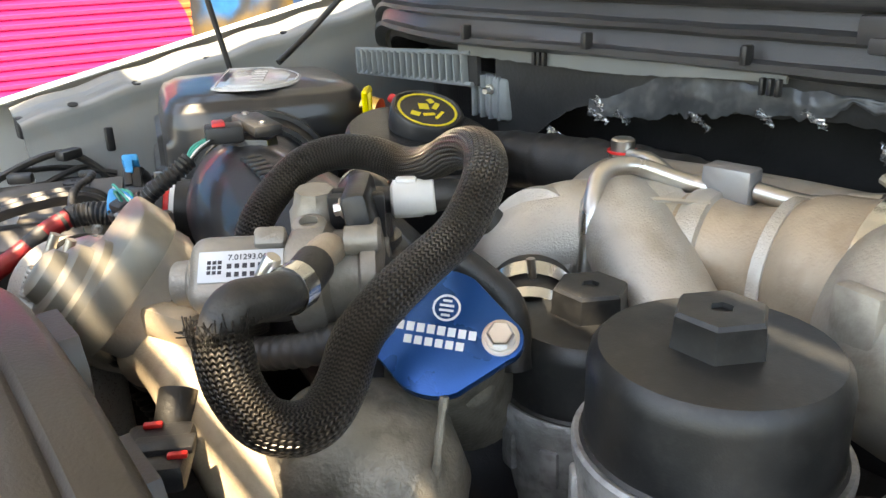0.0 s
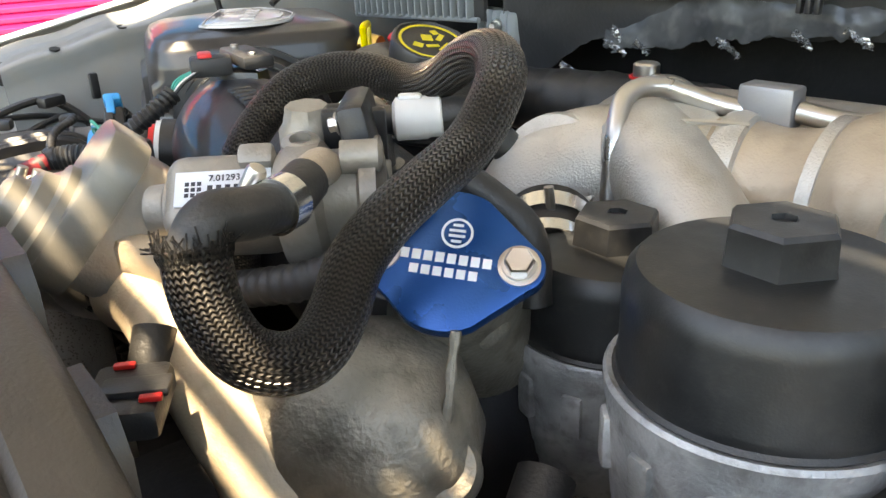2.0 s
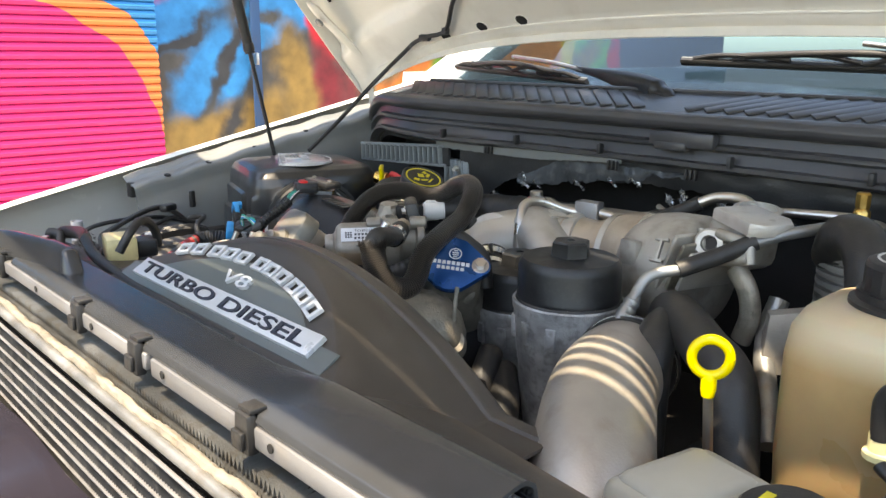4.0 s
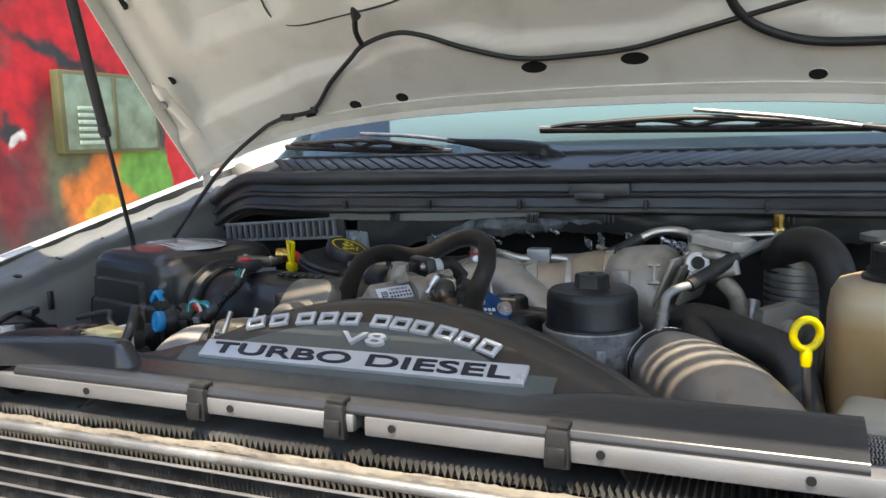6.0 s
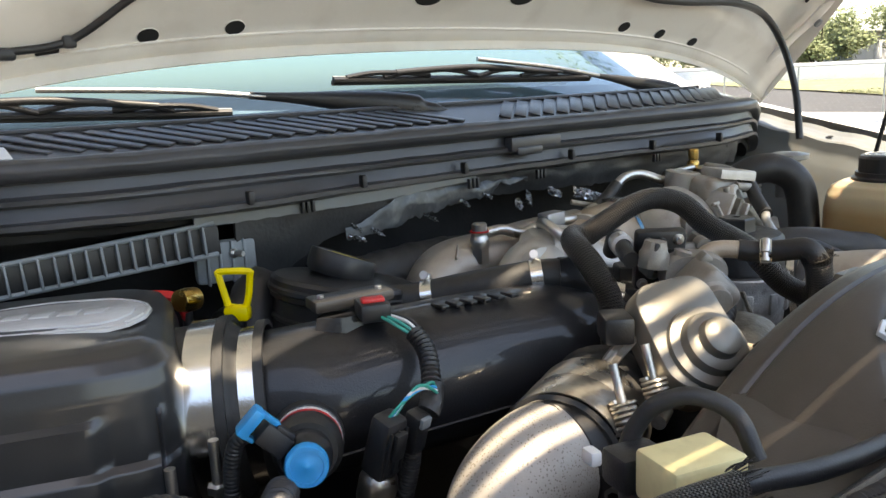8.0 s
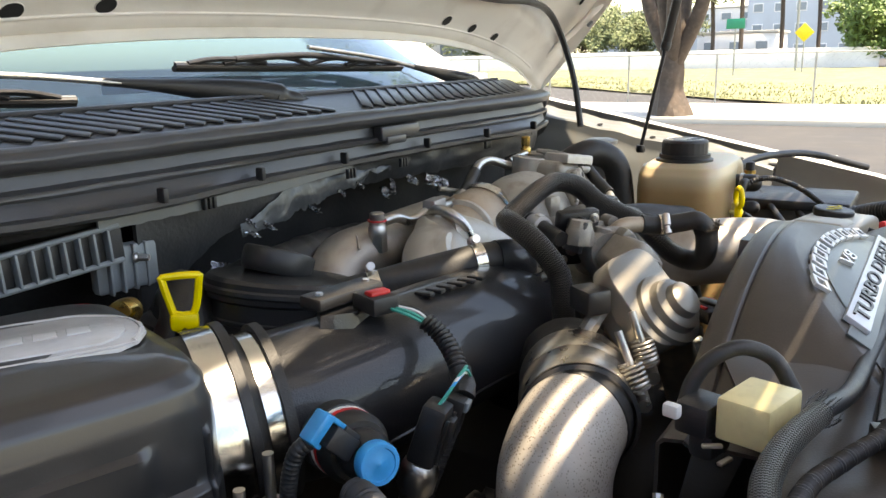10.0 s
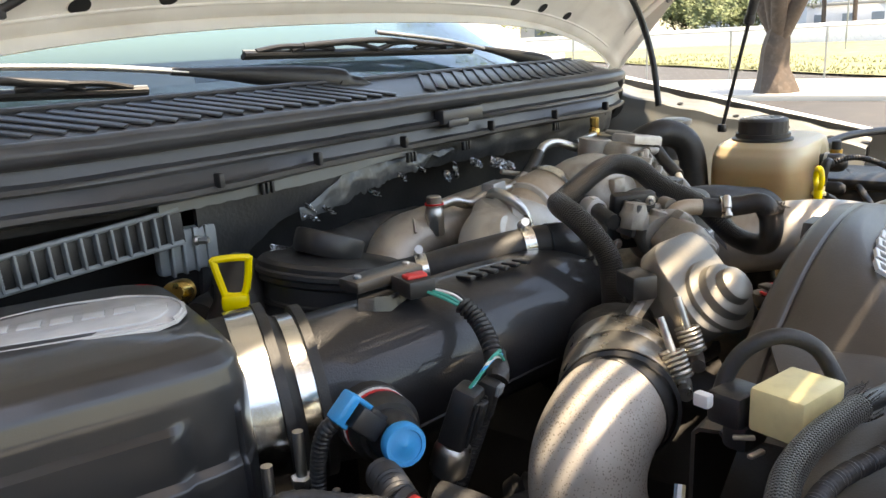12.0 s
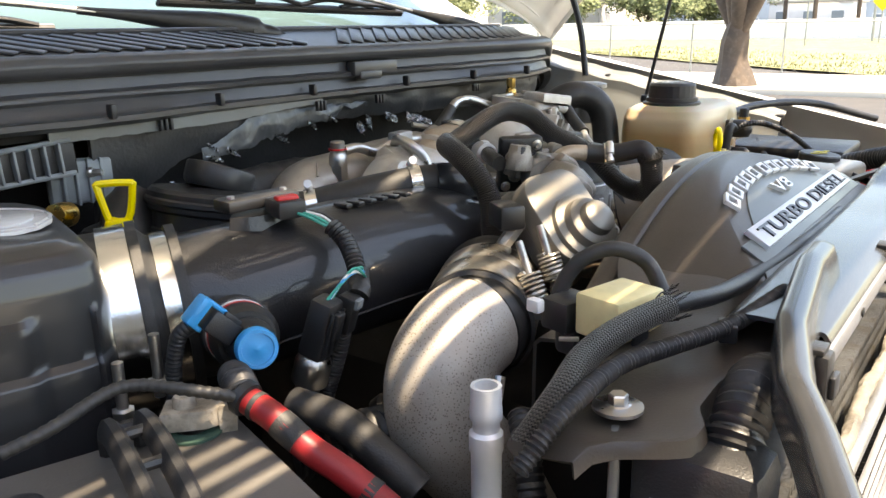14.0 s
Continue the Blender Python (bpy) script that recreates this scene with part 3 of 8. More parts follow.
def house(x, y, w, d, h, label, mat, floors, bays):
    t = thing("building", (x, y, 0), label, "building", "far buildings")
    part("wall", rbox((x, y, h / 2), (d, w, h), 0.05), mat, t)
    part("roof", rbox((x, y, h + 0.15), (d + 0.5, w + 0.5, 0.3), 0.05), M_CONC, t)
    for f in range(floors):
        for b in range(bays):
            z, yy = h * (f + 0.55) / floors, y - w / 2 + w * (b + 0.5) / bays
            win = part("window", rbox((x - d / 2 - 0.02, yy, z), (0.12, w / bays * 0.5, h / floors * 0.45), 0.01), M_WALLW, t)
            part("pane", rbox((x - d / 2 - 0.06, yy, z), (0.08, w / bays * 0.42, h / floors * 0.36), 0.0), M_PANEF, win)


house(96, 52, 16, 8, 4.6, "low white building behind trees", M_WALLW, 1, 2)
house(105, 22, 9, 8, 3.6, "low pale shop building far off", M_WALLW, 1, 3)
house(150, 16, 26, 18, 13, "pale grey office block in the distance", M_WALLB, 4, 8)
house(160, 44, 30, 18, 9, "pale tower block in the distance", M_WALLB, 3, 8)
solo("white_wall", rbox((76, 40, 0.85), (0.25, 70, 1.7), 0.03), M_WALLW, "long low white boundary wall in sun", "wall", kind="structure")
post = thing("street_sign", (52, 11.4, 0), "green street name sign on a thin post", "sign")
part("post", lathe([(0.05, 0), (0.05, 3.4), (0, 3.42)], (52, 11.4, 0), seg=8), M_GALV, post)
part("panel", rbox((51.94, 11.4, 3.2), (0.04, 1.1, 0.6), 0.01), pm("sign_green", (0.0, 0.22, 0.13), 0.4), post)
post = thing("warning_sign", (60, 8.6, 0), "yellow diamond road sign on a post", "sign")
part("post", lathe([(0.05, 0), (0.05, 2.8), (0, 2.82)], (60, 8.6, 0), seg=8), M_GALV, post)
part("panel", rbox((59.94, 8.6, 2.7), (0.04, 0.9, 0.9), 0.01, Matrix.Rotation(radians(45), 4, "X")), pm("sign_yellow", (0.8, 0.6, 0.02), 0.4), post)
pole = thing("utility_pole", (64, 9.6, 0), "thin grey utility pole by the street", "pole")
part("shaft", tube([(64, 9.6, 0), (64, 9.75, 9)], 0.09, 8), M_GALV, pole)
part("arm", tube([(64, 9.75, 8.2), (64, 8.0, 8.4)], 0.05, 6), M_GALV, pole)

# painted wall with a roller shutter, a door and a window
WX = -4.5
wall = thing("wall_mural", (WX - 0.15, 3, 0), "street wall covered with a bright spray-painted mural", "wall", kind="structure")
PAINT = {k: pm("paint_" + k, c, 0.6, 0, 0.25, 4, 0.3, 90, dirt=0.2, dirt_col=(0.06, 0.05, 0.05)) for k, c in dict(
    grey=(0.075, 0.07, 0.06), magenta=(0.62, 0.02, 0.17), orange=(0.75, 0.2, 0.03), blue=(0.01, 0.19, 0.48), navy=(0.012, 0.05, 0.13), ochre=(0.36, 0.2, 0.035),
    red=(0.55, 0.012, 0.02), green=(0.1, 0.28, 0.045), yellow=(0.75, 0.45, 0.03), pink=(0.55, 0.06, 0.26), black=(0.012, 0.012, 0.014), white=(0.72, 0.7, 0.66), olive=(0.10, 0.10, 0.045)).items()}


def mural_paint(name, blobs, ground):
    """Sprayed mural: soft-edged patches of colour over a dark ground, with drips and overspray."""
    m, n, l, p = nodes_of(name)
    tc = n.new("ShaderNodeTexCoord")
    wob = n.new("ShaderNodeTexNoise")
    wob.inputs["Scale"].default_value, wob.inputs["Detail"].default_value = 3.2, 4.0
    l.new(tc.outputs["Object"], wob.inputs["Vector"])
    sub = n.new("ShaderNodeVectorMath")
    sub.operation = "SUBTRACT"
    sub.inputs[1].default_value = (0.5, 0.5, 0.5)
    l.new(wob.outputs["Color"], sub.inputs[0])
    sc = n.new("ShaderNodeVectorMath")
    sc.operation = "MULTIPLY_ADD"
    sc.inputs[1].default_value = (0.0, 0.34, 0.34)
    l.new(sub.outputs[0], sc.inputs[0])
    l.new(tc.outputs["Object"], sc.inputs[2])
    grain = n.new("ShaderNodeTexNoise")
    grain.inputs["Scale"].default_value, grain.inputs["Detail"].default_value = 9.0, 6.0
    l.new(tc.outputs["Object"], grain.inputs["Vector"])
    out = n.new("ShaderNodeRGB").outputs[0]
    out.default_value = (*ground, 1)
    for col, y, z, ry, rz, tilt, soft in blobs:
        mp = n.new("ShaderNodeMapping")
        mp.vector_type = "TEXTURE"
        mp.inputs["Location"].default_value = (0, y - 3.0, z)
        mp.inputs["Rotation"].default_value = (radians(tilt), 0, 0)
        mp.inputs["Scale"].default_value = (50.0, ry, rz)
        l.new(sc.outputs[0], mp.inputs["Vector"])
        ln = n.new("ShaderNodeVectorMath")
        ln.operation = "LENGTH"
        l.new(mp.outputs[0], ln.inputs[0])
        mr = n.new("ShaderNodeMapRange")
        mr.interpolation_type = "SMOOTHSTEP"
        mr.inputs["From Min"].default_value, mr.inputs["From Max"].default_value = 1.0 - soft, 1.0 + soft
        mr.inputs["To Min"].default_value, mr.inputs["To Max"].default_value = 1.0, 0.0
        l.new(ln.outputs["Value"], mr.inputs["Value"])
        mx = n.new("ShaderNodeMix")
        mx.data_type = "RGBA"
        l.new(mr.outputs[0], mx.inputs[0])
        l.new(out, mx.inputs[6])
        mx.inputs[7].default_value = (*SPRAY[col], 1)
        out = mx.outputs[2]
    gr = n.new("ShaderNodeMapRange")
    gr.inputs["From Min"].default_value, gr.inputs["From Max"].default_value = 0.3, 0.7
    gr.inputs["To Min"].default_value, gr.inputs["To Max"].default_value = 0.7, 1.2
    l.new(grain.outputs["Fac"], gr.inputs["Value"])
    mul = n.new("ShaderNodeVectorMath")
    mul.operation = "SCALE"
    l.new(out, mul.inputs[0])
    l.new(gr.outputs[0], mul.inputs["Scale"])
    l.new(mul.outputs[0], p.inputs["Base Color"])
    p.inputs["Roughness"].default_value = 0.65
    return m


# colour, along the wall, height, half-width, half-height, tilt, softness
BLOBS = [("black", 2.0, 2.35, 0.62, 0.35, 0, 0.3), ("pink", 1.95, 1.95, 0.36, 0.12, 14, 0.25), ("blue", 1.92, 1.72, 0.42, 0.17, 26, 0.3), ("black", 2.0, 1.62, 0.40, 0.05, 30, 0.5), ("blue", 2.12, 1.42, 0.36, 0.13, 58, 0.3), ("blue", 2.42, 1.45, 0.30, 0.10, 60, 0.35),
         ("black", 2.32, 1.5, 0.34, 0.05, 60, 0.5), ("ochre", 2.0, 0.95, 0.5, 0.16, 6, 0.4), ("ochre", 2.5, 1.08, 0.34, 0.16, 14, 0.4), ("black", 2.35, 1.08, 0.06, 0.2, -20, 0.6), ("pink", 2.62, 2.32, 0.17, 0.26, 10, 0.2), ("blue", 2.86, 2.12, 0.26, 0.42, 16, 0.2), ("cyan", 2.86, 2.28, 0.08, 0.26, 18, 0.6),
         ("blue", 2.62, 1.64, 0.18, 0.06, 30, 0.4), ("blue", 2.62, 1.88, 0.22, 0.06, 36, 0.5), ("ochre", 2.86, 1.42, 0.13, 0.28, 16, 0.5), ("ochre", 2.98, 1.2, 0.2, 0.12, 40, 0.5), ("red", 3.2, 1.82, 0.24, 0.34, 22, 0.2), ("red", 3.42, 2.1, 0.2, 0.3, -10, 0.25), ("black", 3.24, 1.68, 0.09, 0.12, 20, 0.3), ("white", 3.3, 1.62, 0.04, 0.09, -20, 0.3),
         ("wine", 3.16, 1.28, 0.14, 0.34, 8, 0.5), ("wine", 3.5, 1.62, 0.14, 0.5, -16, 0.5), ("moss", 3.72, 1.42, 0.26, 0.42, 0, 0.5), ("red", 3.95, 2.36, 0.8, 0.34, -4, 0.2), ("black", 3.7, 2.2, 0.5, 0.05, -14, 0.6), ("orange", 4.08, 1.2, 0.46, 0.30, 20, 0.2), ("yellow", 4.0, 1.06, 0.2, 0.12, 10, 0.2), ("green", 4.5, 1.34, 0.34, 0.24, -26, 0.15), ("red", 4.86, 1.56, 0.15, 0.62, 10, 0.15),
         ("orange", 5.5, 1.8, 0.5, 0.9, 0, 0.15), ("yellow", 6.02, 1.9, 0.16, 0.6, -6, 0.2), ("green", 6.42, 1.85, 0.34, 0.55, 0, 0.2), ("ochre", 6.3, 1.5, 0.3, 0.14, 40, 0.4), ("red", 6.75, 1.45, 0.10, 0.4, 0, 0.3)]
SPRAY = dict(magenta=(0.62, 0.02, 0.17), orange=(0.72, 0.19, 0.03), blue=(0.012, 0.20, 0.46), cyan=(0.06, 0.34, 0.56), ochre=(0.27, 0.16, 0.04), red=(0.55, 0.012, 0.02), wine=(0.19, 0.012, 0.02), green=(0.13, 0.33, 0.05), yellow=(0.75, 0.45, 0.03), pink=(0.50, 0.06, 0.20), black=(0.03, 0.03, 0.032), white=(0.72, 0.7, 0.66), moss=(0.10, 0.11, 0.06))
part("wall", rbox((WX - 0.15, 0.1, 2.3), (0.3, 17.8, 4.6), 0.0), mural_paint("mural_spray", BLOBS, (0.062, 0.056, 0.05)), wall, "dark wall with soft sprayed colours")

# roller shutter with a painted arch, slat by slat
m, n, l, p = nodes_of("shutter_paint")
tc = n.new("ShaderNodeTexCoord")
sp = n.new("ShaderNodeVectorMath")
sp.operation = "DISTANCE"
sp.inputs[1].default_value = (0.0, 0.55, 0.35)
nz = n.new("ShaderNodeTexNoise")
nz.inputs["Scale"].default_value = 3.0
ad = n.new("ShaderNodeMath")
ad.operation = "MULTIPLY_ADD"
ad.inputs[1].default_value = 0.12
cr = n.new("ShaderNodeValToRGB")
cr.color_ramp.interpolation = "CONSTANT"
for pos, col in ((0.0, (0.62, 0.015, 0.14, 1)), (0.5, (0.75, 0.2, 0.05, 1)), (0.59, (0.01, 0.2, 0.46, 1))):
    e = cr.color_ramp.elements.new(pos) if pos else cr.color_ramp.elements[0]
    e.color = col
cr.color_ramp.elements.remove(cr.color_ramp.elements[-1])
half = n.new("ShaderNodeMath")
half.operation = "MULTIPLY"
half.inputs[1].default_value = 0.5
l.new(tc.outputs["Object"], sp.inputs[0])
l.new(tc.outputs["Object"], nz.inputs["Vector"])
l.new(nz.outputs["Fac"], ad.inputs[0])
l.new(sp.outputs["Value"], ad.inputs[2])
l.new(ad.outputs[0], half.inputs[0])
l.new(half.outputs[0], cr.inputs[0])
l.new(cr.outputs[0], p.inputs["Base Color"])
p.inputs["Roughness"].default_value = 0.5
shutter = thing("roller_shutter", (WX + 0.02, 0.35, 0.55), "closed corrugated roller shutter sprayed magenta and orange", "shutter", kind="structure")
for k in range(52):
    z = 0.12 + 0.05 * k
    part("slat", tube([(WX + 0.02, -1.4, z), (WX + 0.02, 1.82, z)], 0.027, 8, 1), m, shutter)
win = thing("window_1", (WX, 4.25, 1.75), "greenish shop window with pale louvres in the wall", "window", kind="structure")
part("window_frame", rbox((WX + 0.03, 4.08, 1.8), (0.1, 0.98, 0.60), 0.01), PAINT["olive"], win)
part("pane", rbox((WX + 0.075, 3.86, 1.8), (0.02, 0.46, 0.54), 0.0), M_PANEG, win)
part("pane", rbox((WX + 0.075, 4.32, 1.8), (0.02, 0.42, 0.54), 0.0), M_PANEG, win)
part("mullion", rbox((WX + 0.085, 4.10, 1.8), (0.02, 0.03, 0.54), 0.003), PAINT["olive"], win)
for k in range(6):
    part("louvre", rbox((WX + 0.092, 3.84, 1.58 + 0.05 * k), (0.02, 0.22, 0.028), 0.003), M_PANEL, win)
door = thing("door_1", (WX, 2.45, 0), "blue and black painted steel door in the wall", "door", kind="structure")
part("door_leaf", rbox((WX + 0.05, 2.52, 1.02), (0.02, 0.07, 2.04), 0.004), PAINT["navy"], door)
part("door_handle", rbox((WX + 0.08, 2.50, 1.5), (0.05, 0.02, 0.08), 0.006), M_STEEL, door)


# ---- truck body ----
def hood_rear(x):
    return V(x, 0.72 + 0.07 * x * x, 1.588 - 0.05 * x * x - 0.12 * x ** 4)


def hood_pt(x, s, off=0.0):
    q = hood_rear(x)
    z0 = lerp(q.z, 1.588 - 0.05 * x * x, smoothstep(0.0, 0.9, s))
    return V(x, q.y - 0.7071 * s, z0 + 0.7071 * s) + V(0, -0.7071, -0.7071) * off


def hood_relief(x, s):
    """Pressed ribs of the inner panel: a flat rail along the rear, a step, and sunken fields with sloping sides."""
    ax = abs(x)
    wave = 0.03 * (smoothstep(0.12, 0.2, ax) - smoothstep(0.34, 0.42, ax) - 0.6 * smoothstep(0.55, 0.66, ax))
    step = smoothstep(0.118 + wave, 0.14 + wave, s)
    d = -0.02 * step
    for x0, x1, s0, s1 in ((0.07, 0.42, 0.22, 0.9), (0.5, 0.78, 0.24, 0.86)):
        k = smoothstep(x0, x0 + 0.045, ax) * (1 - smoothstep(x1 - 0.045, x1, ax)) * smoothstep(s0, s0 + 0.05, s) * (1 - smoothstep(s1 - 0.05, s1, s))
        d -= 0.026 * k
    d += 0.012 * smoothstep(0.82, 0.86, ax)
    d += 0.006 * smoothstep(0.0, 0.012, s) * (1 - smoothstep(0.012, 0.03, s))
    return d


hood = thing("hood", (0, 0.75, 1.5), "raised white truck hood seen from beneath", "hood")
HL = 1.14


def hw(s):
    return 0.905 - 0.05 * s


part("inner_panel", sheet(lambda u, v: hood_pt((2 * u - 1) * hw(v * HL), v * HL, hood_relief((2 * u - 1) * hw(v * HL), v * HL)), 150, 110, 0.0), M_HOODIN, hood, "dusty white pressed inner panel", 60)
part("outer_panel", sheet(lambda u, v: hood_pt((2 * u - 1) * (hw(v * HL) + 0.004), v * HL - 0.006, -0.045), 40, 30, 0.002), M_WHITE, hood)
for sgn in (-1, 1):
    part("side_flange", sheet(lambda u, v: hood_pt(sgn * (hw(u * HL) + 0.002), u * HL - 0.004, lerp(-0.046, 0.022, v)), 40, 3, 0.002), M_HOODIN, hood)
part("rear_flange", sheet(lambda u, v: hood_pt((2 * u - 1) * 0.905, 0.0, lerp(-0.046, 0.02, v)), 60, 2, 0.002), M_HOODIN, hood)


def hood_frame(x, s, off):
    c = hood_pt(x, s, off)
    ex = (hood_pt(x + 0.01, s) - hood_pt(x - 0.01, s)).normalized()
    nn = ex.cross((hood_pt(x, s + 0.01) - hood_pt(x, s - 0.01)).normalized()).normalized()
    if nn.z > 0:
        nn = -nn
    ey = nn.cross(ex)
    return Matrix(((ex.x, ey.x, nn.x, c.x), (ex.y, ey.y, nn.y, c.y), (ex.z, ey.z, nn.z, c.z), (0, 0, 0, 1)))


M_VOID = pm("hole_dark", (0.008, 0.008, 0.008), 0.8)
for x, s, a, b in ((-0.573, 0.032, 0.013, 0.011), (-0.463, 0.036, 0.013, 0.011), (-0.357, 0.038, 0.013, 0.011), (-0.083, 0.08, 0.023, 0.013), (0.09, 0.085, 0.023, 0.013),
                   (0.368, 0.042, 0.014, 0.011), (0.478, 0.038, 0.013, 0.011), (0.588, 0.036, 0.013, 0.011), (-0.845, 0.215, 0.010, 0.010), (-0.845, 0.385, 0.012, 0.012), (0.845, 0.215, 0.010, 0.010), (-0.87, 0.42, 0.004, 0.004)):
    fm = hood_frame(x, s, hood_relief(x, s))
    ring = bmesh.new()
    inner, outer, deep = [], [], []
    for k in range(28):
        t = 2 * math.pi * k / 28
        inner.append(ring.verts.new(fm @ V(a * math.cos(t), b * math.sin(t), 0.0010)))
        outer.append(ring.verts.new(fm @ V((a + 0.002) * math.cos(t), (b + 0.002) * math.sin(t), -0.001)))
    for k in range(28):
        ring.faces.new((inner[k], inner[(k + 1) % 28], outer[(k + 1) % 28], outer[k]))
    rim = part("hole_rim", ring, M_HOODIN, hood)
    disc = bmesh.new()
    disc.faces.new([disc.verts.new(fm @ V(a * math.cos(2 * math.pi * k / 28), b * math.sin(2 * math.pi * k / 28), 0.0012)) for k in range(28)])
    part("hole", disc, M_VOID, rim)

part("hem_bead", tube([hood_pt(-0.86 + 1.72 * k / 40, 0.026, hood_relief(0.3, 0.026) + 0.001) for k in range(41)], 0.0022, 8, 2), M_HOODIN, hood, "sealer bead along the rear edge")
for sgn in (-1, 1):
    line = [(0.55, 0.45), (0.575, 0.52), (0.565, 0.562), (0.52, 0.580), (0.42, 0.574), (0.30, 0.562), (0.265, 0.545), (0.27, 0.50), (0.29, 0.42)]
    part("panel_seam", tube([hood_pt(sgn * x, (hood_rear(x).y - y) / 0.7071, hood_relief(x, (hood_rear(x).y - y) / 0.7071) - 0.001) for x, y in line], 0.0022, 6, 6), M_SEAL, hood, "dark seam of the pressed lining")
# grille that rises with the hood: sun falls through its bars
gtop = hood_pt(0, HL, 0.0)
gdir = V(0, -0.7071, -0.7071)
gfr = V(0, -0.7071, 0.7071)
gm = Matrix(((1, gdir.x, gfr.x, gtop.x), (0, gdir.y, gfr.y, gtop.y), (0, gdir.z, gfr.z, gtop.z), (0, 0, 0, 1)))
M_CHROME = pm("grille_chrome", (0.6, 0.6, 0.6), 0.15, 1.0)
part("nose_panel", prism([(-0.90, 0), (0.90, 0), (0.90, 0.142), (-0.90, 0.142)], 0.03, gm @ Matrix.Translation((0, 0.0, -0.02)), 0.006), M_WHITE, hood)
# Unseen blocks added at the nose ends to keep stray sun off the aprons.
for sgn in (-1, 1):
    part("shade_block", prism([(min(sgn * 0.55, sgn * 0.925), 0.0), (max(sgn * 0.55, sgn * 0.925), 0.0), (max(sgn * 0.55, sgn * 0.925), 0.02), (min(sgn * 0.55, sgn * 0.925), 0.02)], 0.12, gm @ Matrix.Translation((0, 0.002, -0.141)), 0.004), M_WHITE, hood)
for k in range(3):
    part("grille_bar", prism([(-0.75, 0), (0.75, 0), (0.75, 0.0145), (-0.75, 0.0145)], 0.005, gm @ Matrix.Translation((0, 0.151 + 0.0265 * k, -0.003)), 0.001), M_CHROME, hood)
for y0, y1 in ((0.233, 0.338), (0.347, 0.46)):
    part("grille_bar", prism([(-0.75, 0), (0.75, 0), (0.75, y1 - y0), (-0.75, y1 - y0)], 0.02, gm @ Matrix.Translation((0, y0, -0.01)), 0.004), M_CHROME, hood, "broad chrome grille bar")
# Unseen oval added in the grille, sized and placed to shade the valve motor.
part("shade_plate", prism([(0.105 * math.cos(2 * math.pi * k / 40), 0.034 * math.sin(2 * math.pi * k / 40)) for k in range(40)], 0.02, gm @ Matrix.Translation((-0.040, 0.155, 0.0)), 0.004), M_CHROME, hood, "plain oval plate added to shade the valve motor")
for sgn in (-1, 1):
    part("grille_side", prism([(-0.08, 0), (0.08, 0), (0.08, 0.34), (-0.08, 0.34)], 0.03, gm @ Matrix.Translation((sgn * 0.82, 0.142, -0.015)), 0.004), M_CHROME, hood)

# hinges
for sgn in (-1, 1):
    hp_ = smooth_path([V(sgn * 0.852, 0.585, 1.650), V(sgn * 0.8556, 0.6205, 1.618), V(sgn * 0.852, 0.676, 1.572), V(sgn * 0.8565, 0.7246, 1.530), V(sgn * 0.885, 0.765, 1.475), V(sgn * 0.9167, 0.804, 1.40), V(sgn * 0.92, 0.805, 1.33)], 8)

    def hinge_fn(u, v, hp_=hp_, sgn=sgn):
        k = u * (len(hp_) - 1)
        i = min(int(k), len(hp_) - 2)
        w = lerp(0.017, 0.011, smoothstep(0.25, 0.6, u)) * (1 - 0.6 * (1 - smoothstep(0.0, 0.05, u)))
        q = hp_[i].lerp(hp_[i + 1], k - i)
        return q + V((v - 0.5) * 2 * w, -0.010 * (1 - abs(2 * v - 1)) ** 0.6, 0)
    hg = part("hinge", sheet(hinge_fn, 40, 8, 0.006), M_HOODIN, hood, "white painted hinge arm")
    part("hinge_bolt", lathe([(0.009, 0), (0.009, 0.006), (0, 0.007)], V(sgn * 0.8556, 0.612, 1.612), (0, -0.7, -0.7), 6), M_APRON, hg)

# fenders, rails and aprons
truck = thing("truck_body", (0, 0.6, 0.4), "white pickup truck front with its engine bay open", "truck")


def rail_z(y):
    return 1.299 + 0.205 * (y - 0.226) - 0.04 * max(0.0, -y)


